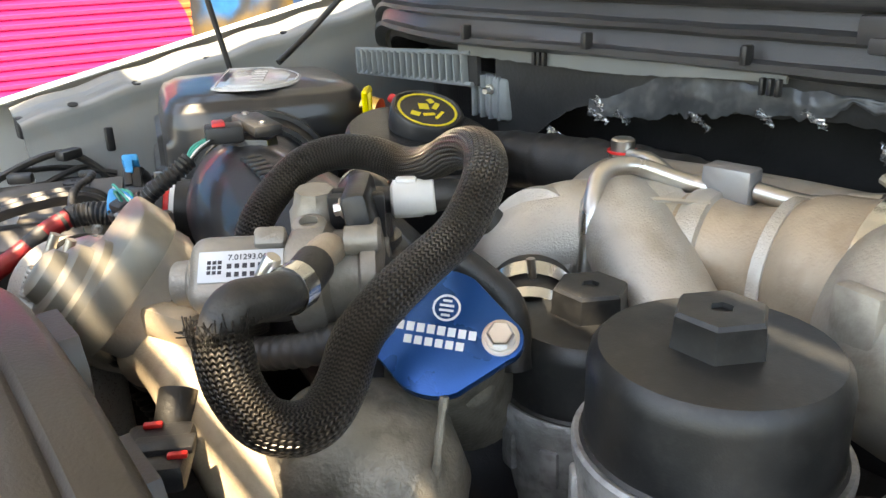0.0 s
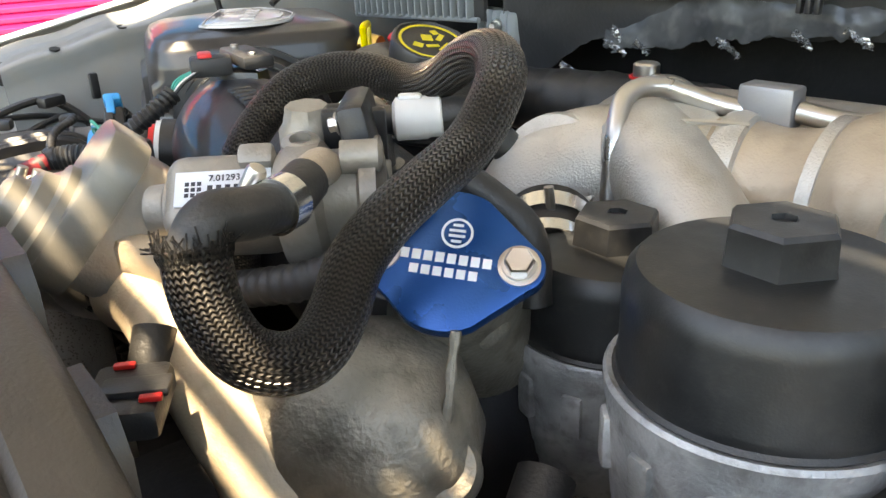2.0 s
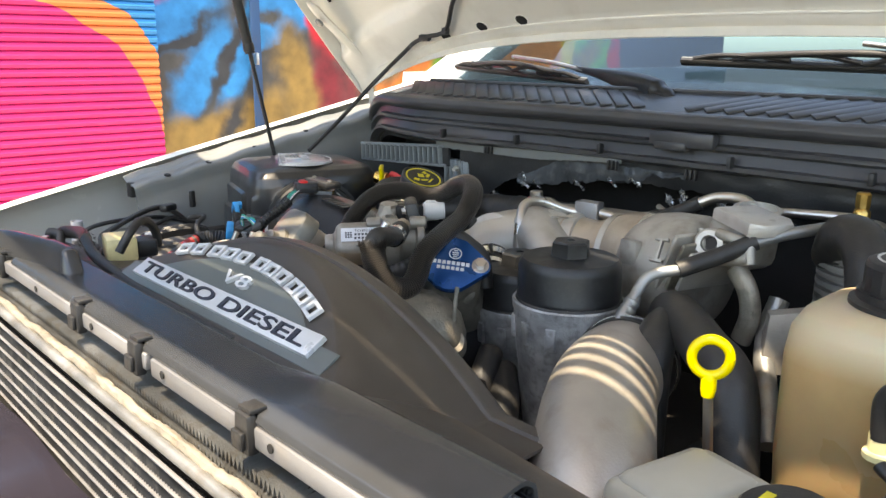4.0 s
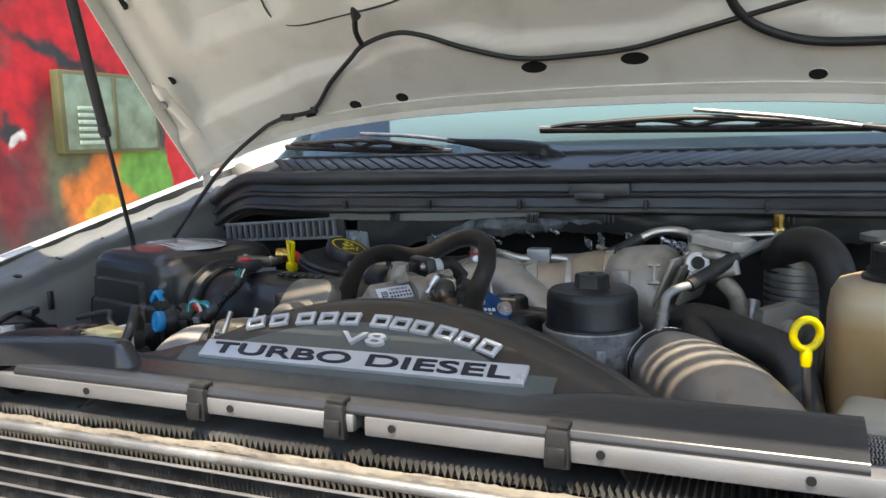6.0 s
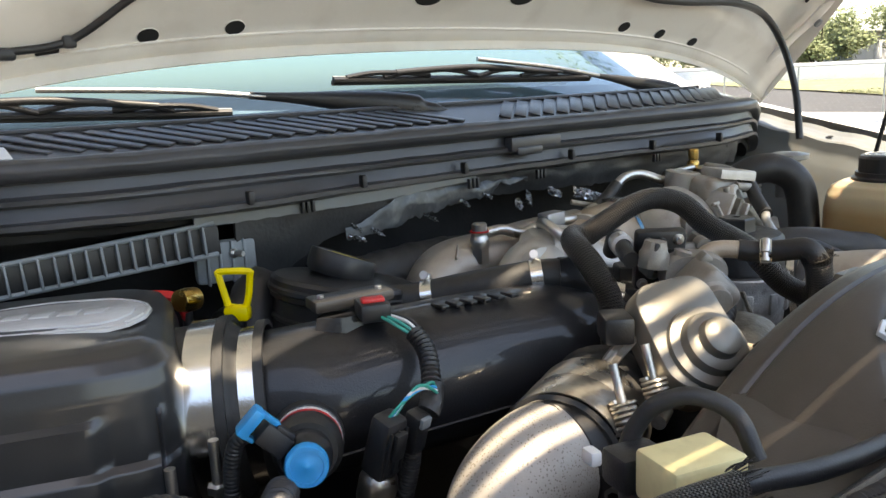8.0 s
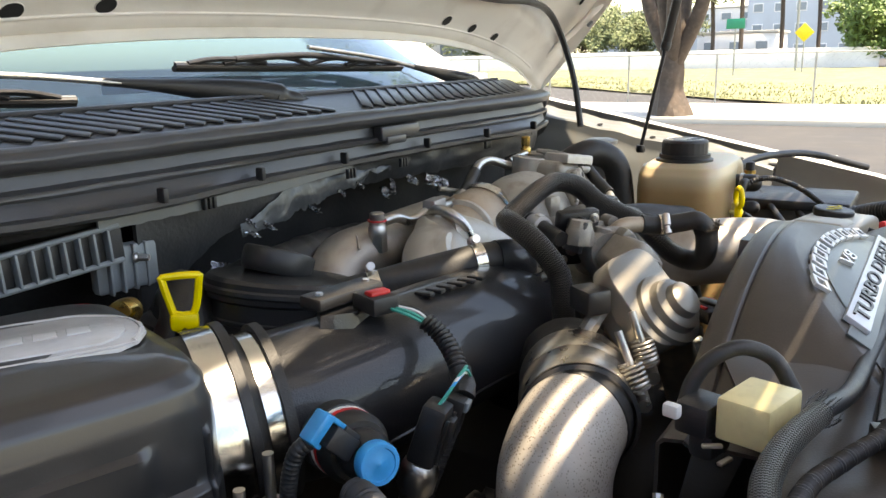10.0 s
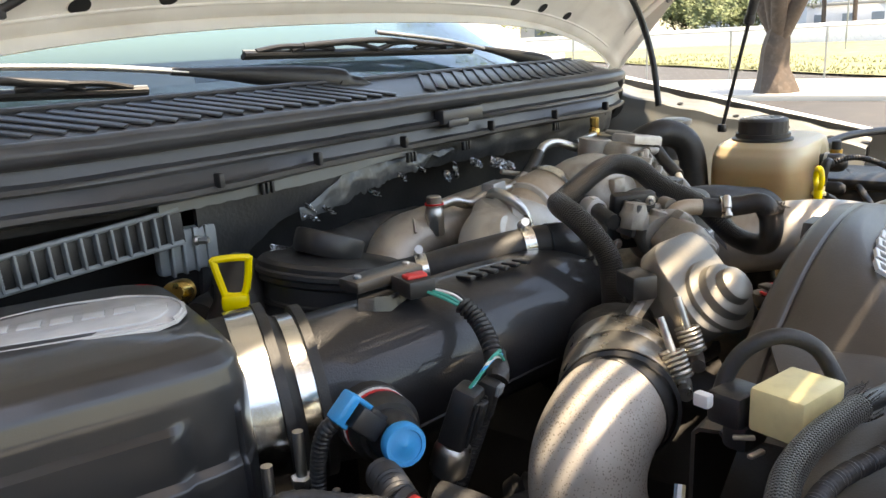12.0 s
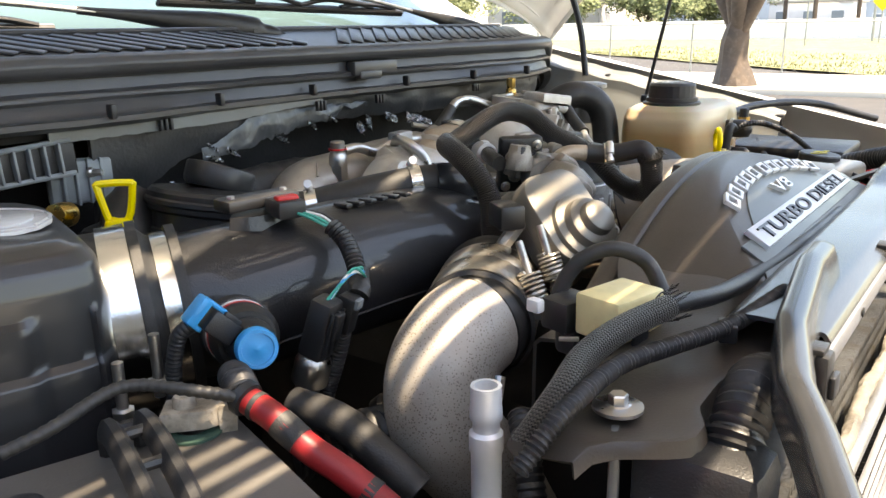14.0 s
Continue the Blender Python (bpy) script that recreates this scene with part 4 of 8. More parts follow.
for sgn in (-1, 1):
    def fender_fn(u, v, sgn=sgn):
        y = lerp(-0.32, 1.0, u)
        prof = [(0.955, 0.012), (0.965, 0.016), (0.985, 0.014), (1.005, 0.0), (1.02, -0.03), (1.03, -0.09), (1.035, -0.3), (1.03, -0.6)]
        k = v * (len(prof) - 1)
        i = min(int(k), len(prof) - 2)
        a, b = prof[i], prof[i + 1]
        return (sgn * (lerp(a[0], b[0], k - i) + 0.0 * y), y, rail_z(y) + 0.01 + lerp(a[1], b[1], k - i))
    part("fender", sheet(fender_fn, 24, 28, 0.002), M_WHITE, truck, "sunlit white outer fender")

    def rail_fn(u, v, sgn=sgn):
        y = lerp(0.2, 0.92, u)
        prof = [(0.956, 0.012), (0.945, 0.004), (0.93, 0.0), (0.905, -0.002), (0.9, -0.006), (0.897, -0.03), (0.885, -0.06), (0.86, -0.16), (0.83, -0.4)]
        k = v * (len(prof) - 1)
        i = min(int(k), len(prof) - 2)
        a, b = prof[i], prof[i + 1]
        return (sgn * (lerp(a[0], b[0], k - i) - 0.03 * smoothstep(0.3, 0.9, y)), y, rail_z(y) + lerp(a[1], b[1], k - i) + 0.002 * math.sin(y * 60))
    rl = part("inner_fender", sheet(rail_fn, 40, 32, 0.003), M_APRON, truck, "grey painted inner fender rail")
    part("rail_end", rbox((sgn * 0.930, 0.208, 1.283), (0.022, 0.018, 0.030), 0.003), M_BLACK, rl)
    for y in (0.27, 0.36, 0.47, 0.6):
        part("rail_hole", lathe([(0.007, 0), (0.007, 0.0015), (0, 0.0016)], (sgn * 0.905, y, rail_z(y)), (sgn * -0.25, 0, 1), 12), M_VOID, rl)
    part("door_shell", sheet(lambda u, v: (sgn * (1.03 - 0.1 * max(0, v - 0.5)), lerp(0.95, 2.6, u), lerp(0.5, 1.5, v)), 6, 6, 0.004), M_WHITE, truck)
    part("pillar", tube([(sgn * 0.93, 0.98, 1.44), (sgn * 0.80, 1.75, 1.93)], 0.05, 10, 6), M_WHITE, truck)
part("roof", rbox((0, 2.3, 1.97), (1.6, 1.3, 0.06), 0.025), M_WHITE, truck)
part("cab_back", rbox((0, 2.95, 1.17), (1.7, 0.06, 0.5), 0.02), M_GLASSIN, truck)
part("dashboard", rbox((0, 1.35, 1.32), (1.7, 0.7, 0.3), 0.05), M_GLASSIN, truck)
for sgn in (-1, 1):
    part("cab_lining", rbox((sgn * 0.86, 1.95, 1.17), (0.03, 1.9, 0.5), 0.01), M_GLASSIN, truck)
part("headliner", rbox((0, 2.3, 1.925), (1.6, 1.3, 0.02), 0.005), M_GLASSIN, truck)
part("cab_floor", rbox((0, 1.9, 0.75), (1.8, 2.1, 0.06), 0.01), M_GLASSIN, truck)


# windscreen
def wbase(x):
    return 0.79 + 0.20 * x * x


glass = part("windscreen", sheet(lambda u, v: ((2 * u - 1) * (0.86 - 0.12 * v), wbase((2 * u - 1) * 0.86) + 0.72 * v, 1.468 - 0.02 * (2 * u - 1) ** 2 + 0.50 * v - 0.05 * v * v), 30, 14, 0.005), M_GLASS, truck, "tinted windscreen glass reflecting the sky")
glass.visible_shadow = False

# cowl: sealed front panel, ledge, grille and cover
def cowl_y(x):
    ax = abs(x)
    return 0.597 + 0.19 * max(0.0, (ax - 0.48) / 0.42) ** 2


def cowl_drop(x):
    return -0.062 * smoothstep(0.66, 0.93, abs(x))


COWL = [(0.012, 1.392), (-0.006, 1.398), (-0.006, 1.404), (0.004, 1.406), (0.008, 1.420), (-0.003, 1.424), (-0.004, 1.429), (0.006, 1.432), (0.009, 1.444), (-0.002, 1.447), (-0.008, 1.452), (-0.010, 1.459), (-0.006, 1.466), (0.004, 1.470), (0.016, 1.470), (0.024, 1.466), (0.03, 1.466), (0.05, 1.468), (0.14, 1.474), (0.2, 1.470)]


def cowl_fn(u, v):
    x = (2 * u - 1) * 0.93
    k = v * (len(COWL) - 1)
    i = min(int(k), len(COWL) - 2)
    a, b = COWL[i], COWL[i + 1]
    back = max(0, lerp(a[0], b[0], k - i) - 0.03)
    bow = -0.022 * math.exp(-((abs(x) - 0.42) / 0.13) ** 2) * (1 - smoothstep(0.12, 0.3, v))
    return (x, cowl_y(x) + bow + lerp(a[0], b[0], k - i) + back * 0.8 * (x * x), lerp(a[1], b[1], k - i) + cowl_drop(x) * (1 - 0.3 * smoothstep(0.03, 0.15, back)) + 0.001 * noise.noise(V(x * 20, v * 9, 0)))


cowl = thing("cowl", (0, 0.6, 1.39), "black plastic cowl with rubber seal below the windscreen", "cowl")
part("panel", sheet(cowl_fn, 120, 57, 0.003), M_SEAL, cowl, smooth=50)
part("grille_bed", sheet(lambda u, v: (lerp(-0.64, 0.64, u), cowl_y(lerp(-0.64, 0.64, u)) + lerp(0.026, 0.115, v), lerp(1.4685, 1.4915, v)), 60, 4, 0.002), M_SEAL, cowl, "black grille bed")
for k in range(43):
    x = -0.63 + 1.26 * k / 42
    if abs(x + 0.01) < 0.05:
        continue
    part("slat", rbox((x, cowl_y(x) + 0.071, 1.4815), (0.0185, 0.105, 0.003), 0.0012, Matrix.Rotation(radians(14), 4, "X") @ rotz(44 if x < 0 else -44) @ Matrix.Rotation(radians(5), 4, "Y")), M_SEAL, cowl)
part("grille_rail", tube([(lerp(-0.64, 0.64, k / 40), cowl_y(lerp(-0.64, 0.64, k / 40)) + 0.116, 1.4935) for k in range(41)], 0.004, 8, 2), M_SEAL, cowl)
for sgn in (-1, 1):
    part("corner_panel", sheet(lambda u, v: (sgn * lerp(0.635, 0.945, u), cowl_y(lerp(0.635, 0.945, u)) + lerp(0.018, 0.20, v) - 0.05 * u * v, lerp(1.468, 1.492, v) + 0.9 * cowl_drop(lerp(0.635, 0.945, u)) + 0.006 * math.sin(v * 3.1)), 20, 10, 0.003), M_WHITE, truck, "white painted scuttle corner")
part("joint_cover", rbox((0.045, 0.594, 1.4345), (0.10, 0.018, 0.022), 0.004), M_SEAL, cowl)
part("joint_lap", rbox((0.03, 0.590, 1.4245), (0.05, 0.014, 0.012), 0.003), M_SEAL, cowl)
for x in (-0.415, -0.256, -0.09, 0.12, 0.3, 0.47):
    cl = part("clip", rbox((x, cowl_y(x) - 0.008 - 0.022 * math.exp(-((abs(x) - 0.42) / 0.13) ** 2), 1.410), (0.007, 0.012, 0.016), 0.002), M_BLACK, cowl)
for x in (-0.33, -0.07, 0.06, 0.33):
    for d in (-0.007, 0, 0.007):
        part("tab", rbox((x + d, cowl_y(x) - 0.002, 1.386), (0.004, 0.006, 0.014), 0.001), M_BLACK, cowl)
part("flange", sheet(lambda u, v: (lerp(-0.47, -0.06, u), cowl_y(lerp(-0.47, -0.06, u)) + 0.006, lerp(1.397, 1.379 + 0.010 * smoothstep(0.5, 1.0, u), v) + cowl_drop(lerp(-0.47, -0.06, u)) + 0.0012 * noise.noise(V(u * 30, v, 2))), 90, 3, 0.003), M_APRON, cowl, "painted body flange under the cowl")

# firewall and closed bay
bay = thing("engine_bay", (0, 0.3, 0.7), "dark grimy sheet-metal engine bay", "engine bay", kind="structure")
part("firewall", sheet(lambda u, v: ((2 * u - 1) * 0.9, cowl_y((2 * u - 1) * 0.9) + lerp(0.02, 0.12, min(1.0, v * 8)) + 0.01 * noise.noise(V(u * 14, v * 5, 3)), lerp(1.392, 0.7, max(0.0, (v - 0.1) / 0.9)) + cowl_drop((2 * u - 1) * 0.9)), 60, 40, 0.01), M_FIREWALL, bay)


def pad_low(x):
    """Torn lower edge of the insulation under the cowl."""
    z = lerp(1.272, 1.344, smoothstep(-0.43, -0.27, x))
    z = lerp(z, 1.362, smoothstep(-0.27, -0.03, x))
    return lerp(z, 1.352, smoothstep(0.0, 0.3, x)) + 0.004 * noise.noise(V(x * 30, 2, 0)) + 0.003 * noise.noise(V(x * 90, 5, 0))


part("insulation_pad", sheet(lambda u, v: (lerp(-0.418, 0.62, u), cowl_y(lerp(-0.418, 0.62, u)) + 0.02 + 0.008 * v * v + 0.003 * noise.noise(V(u * 22, v * 3, 3)), lerp(1.393, pad_low(lerp(-0.418, 0.62, u)), v) + cowl_drop(lerp(-0.418, 0.62, u))), 150, 8, 0.006), M_PAD, bay, "satin black insulation pad with a torn edge")
part("bay_floor", rbox((0, 0.25, 0.72), (1.8, 1.0, 0.05), 0.01), M_DARK, bay)
for sgn in (-1, 1):
    part("bay_side", rbox((sgn * 0.86, 0.25, 0.95), (0.03, 1.0, 0.5), 0.01), M_DARK, bay)
part("front_panel", rbox((0, -0.17, 0.93), (1.85, 0.03, 0.44), 0.01), M_DARK, bay)
part("engine_block", rbox((-0.02, 0.3, 0.95), (0.5, 0.55, 0.36), 0.05), M_DARK, bay)


# ---- radiator stack and fan shroud ----
rad = thing("radiator", (-0.05, -0.13, 0.98), "aluminium radiator and coolers standing across the bay", "radiator")
part("top_bar", rbox((-0.218, -0.142, 1.2905), (0.424, 0.026, 0.015), 0.002), M_ALLOY, rad, "bright aluminium top rail")
part("top_bar", rbox((0.218, -0.142, 1.2895), (0.428, 0.026, 0.0165), 0.002), M_ALLOY, rad, "bright aluminium top rail")
for x in (-0.3, -0.13, 0.03, 0.2, 0.34):
    part("rail_hole", lathe([(0.0035, 0), (0.0035, 0.001), (0, 0.0011)], (x, -0.1555, 1.291), (0, -1, 0), 10), M_VOID, rad)
fin = bmesh.new()
for row in range(20):
    z0 = 1.268 - 0.0135 * row
    if row:
        part("tube", rbox((-0.05, -0.12, z0), (0.92, 0.05, 0.003), 0.001), M_FIN, rad)
    if row < 12:
        prev = None
        for k in range(301):
            x = -0.5 + 0.9 * k / 300
            z = z0 - (0.0022 if k % 2 else 0.0118)
            cur = (fin.verts.new((x, -0.157, z)), fin.verts.new((x, -0.10, z)))
            if prev:
                fin.faces.new((prev[0], cur[0], cur[1], prev[1]))
            prev = cur
tagged(part("fin_core", fin, M_FIN, rad, smooth=10), kind="stuff")
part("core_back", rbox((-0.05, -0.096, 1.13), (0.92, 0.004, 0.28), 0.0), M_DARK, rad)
for s in (-1, 1):
    part("side_tank", rbox((-0.05 + s * 0.475, -0.12, 1.13), (0.045, 0.07, 0.3), 0.01), M_BLACK, rad)

cond = thing("condenser", (-0.05, -0.18, 0.98), "flat aluminium condenser with dusty tubes before the radiator", "condenser")
part("top_tube", tube([(-0.52, -0.178, 1.255), (0.0, -0.18, 1.255), (0.42, -0.178, 1.255)], 0.005, 10, 12), M_FIN, cond, "bright header tube")
foam_r = lambda a, s: 1 + 0.35 * noise.noise(V(s * 40, math.cos(a), math.sin(a))) + 0.25 * noise.noise(V(s * 150, math.cos(a) * 2, math.sin(a) * 2))
part("foam_strip", tube([(-0.52 + 0.94 * k / 24, -0.172 + 0.005 * noise.noise(V(k * 0.7, 1, 0)), 1.259 + 0.004 * noise.noise(V(k * 0.45, 5, 0))) for k in range(25)], 0.0045, 14, 6, step=0.0025, wob=foam_r), M_FOAM, cond, "crooked dusty cream foam strip")
for k in range(12):
    part("tube", rbox((-0.05, -0.186, 1.245 - 0.0162 * k), (0.94, 0.004, 0.0018), 0.0006), M_ALLOY, cond)
core = bmesh.new()
for row in range(11):
    z0 = 1.2438 - 0.0162 * row
    prev = None
    for k in range(401):
        x = -0.515 + 0.93 * k / 400
        y = -0.186 if k % 2 else -0.180
        cur = (core.verts.new((x, y, z0)), core.verts.new((x, y, z0 - 0.0138)))
        if prev:
            core.faces.new((prev[0], cur[0], cur[1], prev[1]))
        prev = cur
tagged(part("fin_core", core, M_FINDK, cond, smooth=10), kind="stuff")
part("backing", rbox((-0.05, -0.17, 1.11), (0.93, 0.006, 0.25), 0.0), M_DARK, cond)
for s in (-1, 1):
    part("end_tube", lathe([(0.012, 0), (0.012, 0.26), (0.008, 0.268), (0, 0.268)], (-0.05 + s * 0.478, -0.18, 0.985), seg=14), M_FIN, cond)

# bumper beam and lamp brackets ahead of the coolers
beam = thing("front_beam", (-0.05, -0.33, 0.95), "dark plastic air deflector ahead of the coolers", "panel")
part("panel", sheet(lambda u, v: (lerp(-0.75, 0.75, u), lerp(-0.198, -0.42, v), 1.155 - 0.06 * v + 0.015 * math.sin(v * 3.1) + 0.004 * math.sin(u * 40)), 40, 10, 0.006), M_DEFLECT, beam)
rnd = random.Random(4)
for k in range(7):
    x, y = -0.36 + 0.032 * k, -0.235 - 0.008 * (k % 3)
    z = 1.125 + 0.012 * rnd.random() - 0.004 * k
    part("bracket", tube([(x, y, z - 0.07), (x + 0.006 * (-1) ** k, y - 0.006, z - 0.02), (x + 0.012 * rnd.random(), y + 0.01, z), (x + 0.03, y + 0.012 * rnd.random(), z - 0.012), (x + 0.036, y - 0.01, z - 0.05)], 0.007 + 0.002 * (k % 3), 8, 6, wob=lambda a, s: 0.5 + 0.5 * abs(math.cos(a))), M_LAMPB, beam, "beige plastic lamp bracket")


def cover_add(x):
    return 0.010 * smoothstep(0.10, 0.2, x)


COVER = [(-0.138, 1.294), (-0.1525, 1.2975), (-0.1535, 1.301), (-0.150, 1.306), (-0.136, 1.3095), (-0.108, 1.3095), (-0.096, 1.3095), (-0.088, 1.304), (-0.08, 1.26)]


def cover_fn(u, v):
    x = lerp(-0.40, 0.375, u)
    k = v * (len(COVER) - 1)
    i = min(int(k), len(COVER) - 2)
    a, b = COVER[i], COVER[i + 1]
    w = smoothstep(-0.15, -0.10, lerp(a[0], b[0], k - i))
    return (x, lerp(a[0], b[0], k - i), lerp(a[1], b[1], k - i) + cover_add(x) * w)


shroud = thing("fan_shroud", (-0.06, 0.0, 1.2), "black plastic fan shroud with a raised emblem panel", "fan shroud")
part("front_cover", sheet(cover_fn, 110, 42, 0.003), M_RIM, shroud, "glossy black cover over the radiator top", 60)
for x in (-0.433, -0.165, -0.022, 0.168):
    c = part("clip", rbox((x, -0.156, 1.292), (0.021, 0.010, 0.030), 0.0025, taper=0.85), M_BLACK, shroud)
    part("tab", rbox((x, -0.1625, 1.288), (0.015, 0.004, 0.014), 0.0015), M_BLACK, c)
    part("latch", rbox((x, -0.150, 1.3085), (0.017, 0.014, 0.004), 0.0012), M_BLACK, c)
XC, RA, ZC = -0.058, 0.47, 0.886


def arch(x, r=RA):
    return ZC + math.sqrt(max(0.0, r * r - (x - XC) ** 2))


def face_y(z):
    return -0.088 + (z - 1.296) / 0.62


def dome_fn(u, v):
    x = XC + lerp(-0.345, 0.345, u)
    a = arch(x)
    ac = max(a, 1.262)
    yc = face_y(ac)
    rows = [(-0.088 + min(0, (a - 1.296)) * 0.6, min(1.296, ac - 0.002)), (lerp(-0.088, yc, 0.5), lerp(1.296, ac, 0.5) if ac > 1.296 else ac - 0.001), (yc - 0.004, ac - 0.004), (yc + 0.004, ac), (max(0.026, yc + 0.008), ac + 0.001), (max(0.029, yc + 0.01), ac - 0.002), (max(0.032, yc + 0.012), ac + 0.001), (0.048, ac - 0.001), (0.053, ac - 0.006), (0.054, ac - 0.09)]
    k = v * (len(rows) - 1)
    i = min(int(k), len(rows) - 2)
    p, q = rows[i], rows[i + 1]
    return (x, lerp(p[0], q[0], k - i), lerp(p[1], q[1], k - i))


part("dome", sheet(dome_fn, 90, 27, 0.003), M_SHROUD, shroud, "dusty brown-black arched shroud top", 50)
# emblem plane: origin at the plate's middle, x across, y up the slope
sl = math.atan(0.62)
em = Matrix(((1, 0, 0, XC), (0, math.cos(sl), -math.sin(sl), -0.0600), (0, math.sin(sl), math.cos(sl), 1.3125), (0, 0, 0, 1)))
panel = []
for k in range(41):
    x = -0.20 + 0.40 * k / 40
    z = ZC + math.sqrt((RA - 0.014) ** 2 - x * x)
    panel.append((x, max(0.004, (z - 1.3125) / math.sin(sl) * 0.97)))
panel = [(-0.2, -0.02), (0.2, -0.02)] + panel[::-1]
part("emblem_panel", prism(panel, 0.0022, em @ Matrix.Translation((0, 0, -0.0005)), 0.001), M_EMBLEM, shroud, "smooth arched emblem panel with sky sheen in its grey")
plate = part("name_plate", prism([(-0.174, -0.0115), (0.174, -0.0115), (0.174, 0.0115), (-0.174, 0.0115)], 0.005, em @ Matrix.Translation((0, 0.0, 0.001)), 0.001), M_PLATE, shroud, "brushed silver plate")
part("lettering", words("TURBO DIESEL", em @ Matrix.Translation((0, 0, 0.006)), 0.0145, 0.322, 0.0016), M_PLATEDK, plate, "dark raised letters", 30)
part("lettering", words("V8", em @ Matrix.Translation((-0.0005, 0.0292, 0.0015)), 0.0150, 0.050, 0.004), M_PLATE, shroud, "raised silver characters", 30)
for x, y in ((-0.1326, 0.0405), (-0.1067, 0.0468), (-0.0766, 0.0515), (-0.0510, 0.0540), (-0.0252, 0.0553), (0.0095, 0.0548), (0.0322, 0.0530), (0.0555, 0.0500), (0.0826, 0.0448), (0.1062, 0.0384), (0.1305, 0.0305)):
    mm = em @ Matrix.Translation((x, y, 0.0015)) @ Matrix.Rotation(-2.7 * x + 0.012, 4, "Z")
    hollow = bmesh.new()
    for by in (0.0060, -0.0060):
        prism([(-0.0100, by - 0.0018), (0.0100, by - 0.0018), (0.0100, by + 0.0018), (-0.0100, by + 0.0018)], 0.004, mm, 0.0005, bm=hollow)
    for bx in (-0.0079, 0.0079):
        prism([(bx - 0.0021, -0.0044), (bx + 0.0021, -0.0044), (bx + 0.0021, 0.0044), (bx - 0.0021, 0.0044)], 0.0038, mm, 0.0004, bm=hollow)
    part("badge_bar", hollow, M_PLATE, shroud, "raised silver badge shape")
# left skirt with its bolted corner
def skirt_fn(u, v):
    """From the dome's foot out to the bolted corner; v runs from the rear edge to the front edge."""
    x = lerp(-0.24, -0.576, u)
    front = lerp(-0.085, -0.121, smoothstep(-0.28, -0.36, x)) + 0.010 * smoothstep(-0.40, -0.47, x) * (1 - smoothstep(-0.50, -0.525, x)) + 0.052 * smoothstep(-0.535, -0.580, x)
    rear = lerp(0.045, -0.032, smoothstep(-0.24, -0.46, x)) - 0.012 * smoothstep(-0.46, -0.57, x)
    y = lerp(rear, front, v)
    z = 1.288 + 0.012 * (1 - smoothstep(-0.24, -0.36, x)) - 0.006 * smoothstep(-0.3, -0.45, x) * (1 - v) + 0.004 * noise.noise(V(x * 14, y * 20, 2)) + 0.003 * math.exp(-((x + 0.47) / 0.03) ** 2)
    return (x, y, z - 0.010 * smoothstep(0.95, 1.0, v) - 0.010 * smoothstep(0.97, 1.0, u))


part("skirt", sheet(skirt_fn, 50, 24, 0.004), M_SHROUD, shroud, "dusty black shroud skirt", 60)
RIMLINE = ((-0.274, -0.124, 1.333), (-0.328, -0.126, 1.334), (-0.444, -0.141, 1.329), (-0.510, -0.159, 1.323), (-0.550, -0.179, 1.317), (-0.61, -0.204, 1.309))


def rim_at(x):
    for (xa, ya, za), (xb, yb, zb) in zip(RIMLINE, RIMLINE[1:]):
        if x >= xb:
            return lerp(ya, yb, (x - xa) / (xb - xa)), lerp(za, zb, (x - xa) / (xb - xa))
    return RIMLINE[-1][1:]


RIM = [(-0.009, -0.026), (-0.006, -0.010), (-0.003, -0.002), (0.002, 0.0), (0.007, -0.001), (0.009, -0.004), (0.010, -0.024)]


def rim_fn(u, v):
    x = lerp(-0.262, -0.61, u)
    k = v * (len(RIM) - 1)
    i = min(int(k), len(RIM) - 2)
    a, b = RIM[i], RIM[i + 1]
    y, z = rim_at(min(-0.274, x))
    return (x, y + lerp(a[0], b[0], k - i), z + lerp(a[1], b[1], k - i) - 0.028 * (1 - smoothstep(-0.262, -0.282, x)))


part("side_rim", sheet(rim_fn, 60, 18, 0.0025), M_RIM, shroud, "glossy raised rim of the cover", 60)
part("washer", lathe([(0.014, 0), (0.014, 0.002), (0.006, 0.003), (0, 0.003)], (-0.534, -0.074, 1.2905), (0, 0.0, 1), 24), M_STEEL, shroud)
hexbolt((-0.534, -0.074, 1.2915), (0, 0.0, 1), 0.0055, 0.008, shroud)
part("right_skirt", sheet(lambda u, v: V(lerp(0.2, 0.44, u), lerp(-0.09, 0.0, v), lerp(1.312, 1.27, v) - 0.02 * u), 10, 8, 0.004), M_SHROUD, shroud)

# ---- air filter box, intake tube ----
E1, E2 = V(0.951, -0.309, 0).normalized(), V(0.309, 0.951, 0).normalized()
box = thing("air_filter_box", (-0.72, 0.44, 1.05), "black moulded air filter box with a clear window", "air filter box")


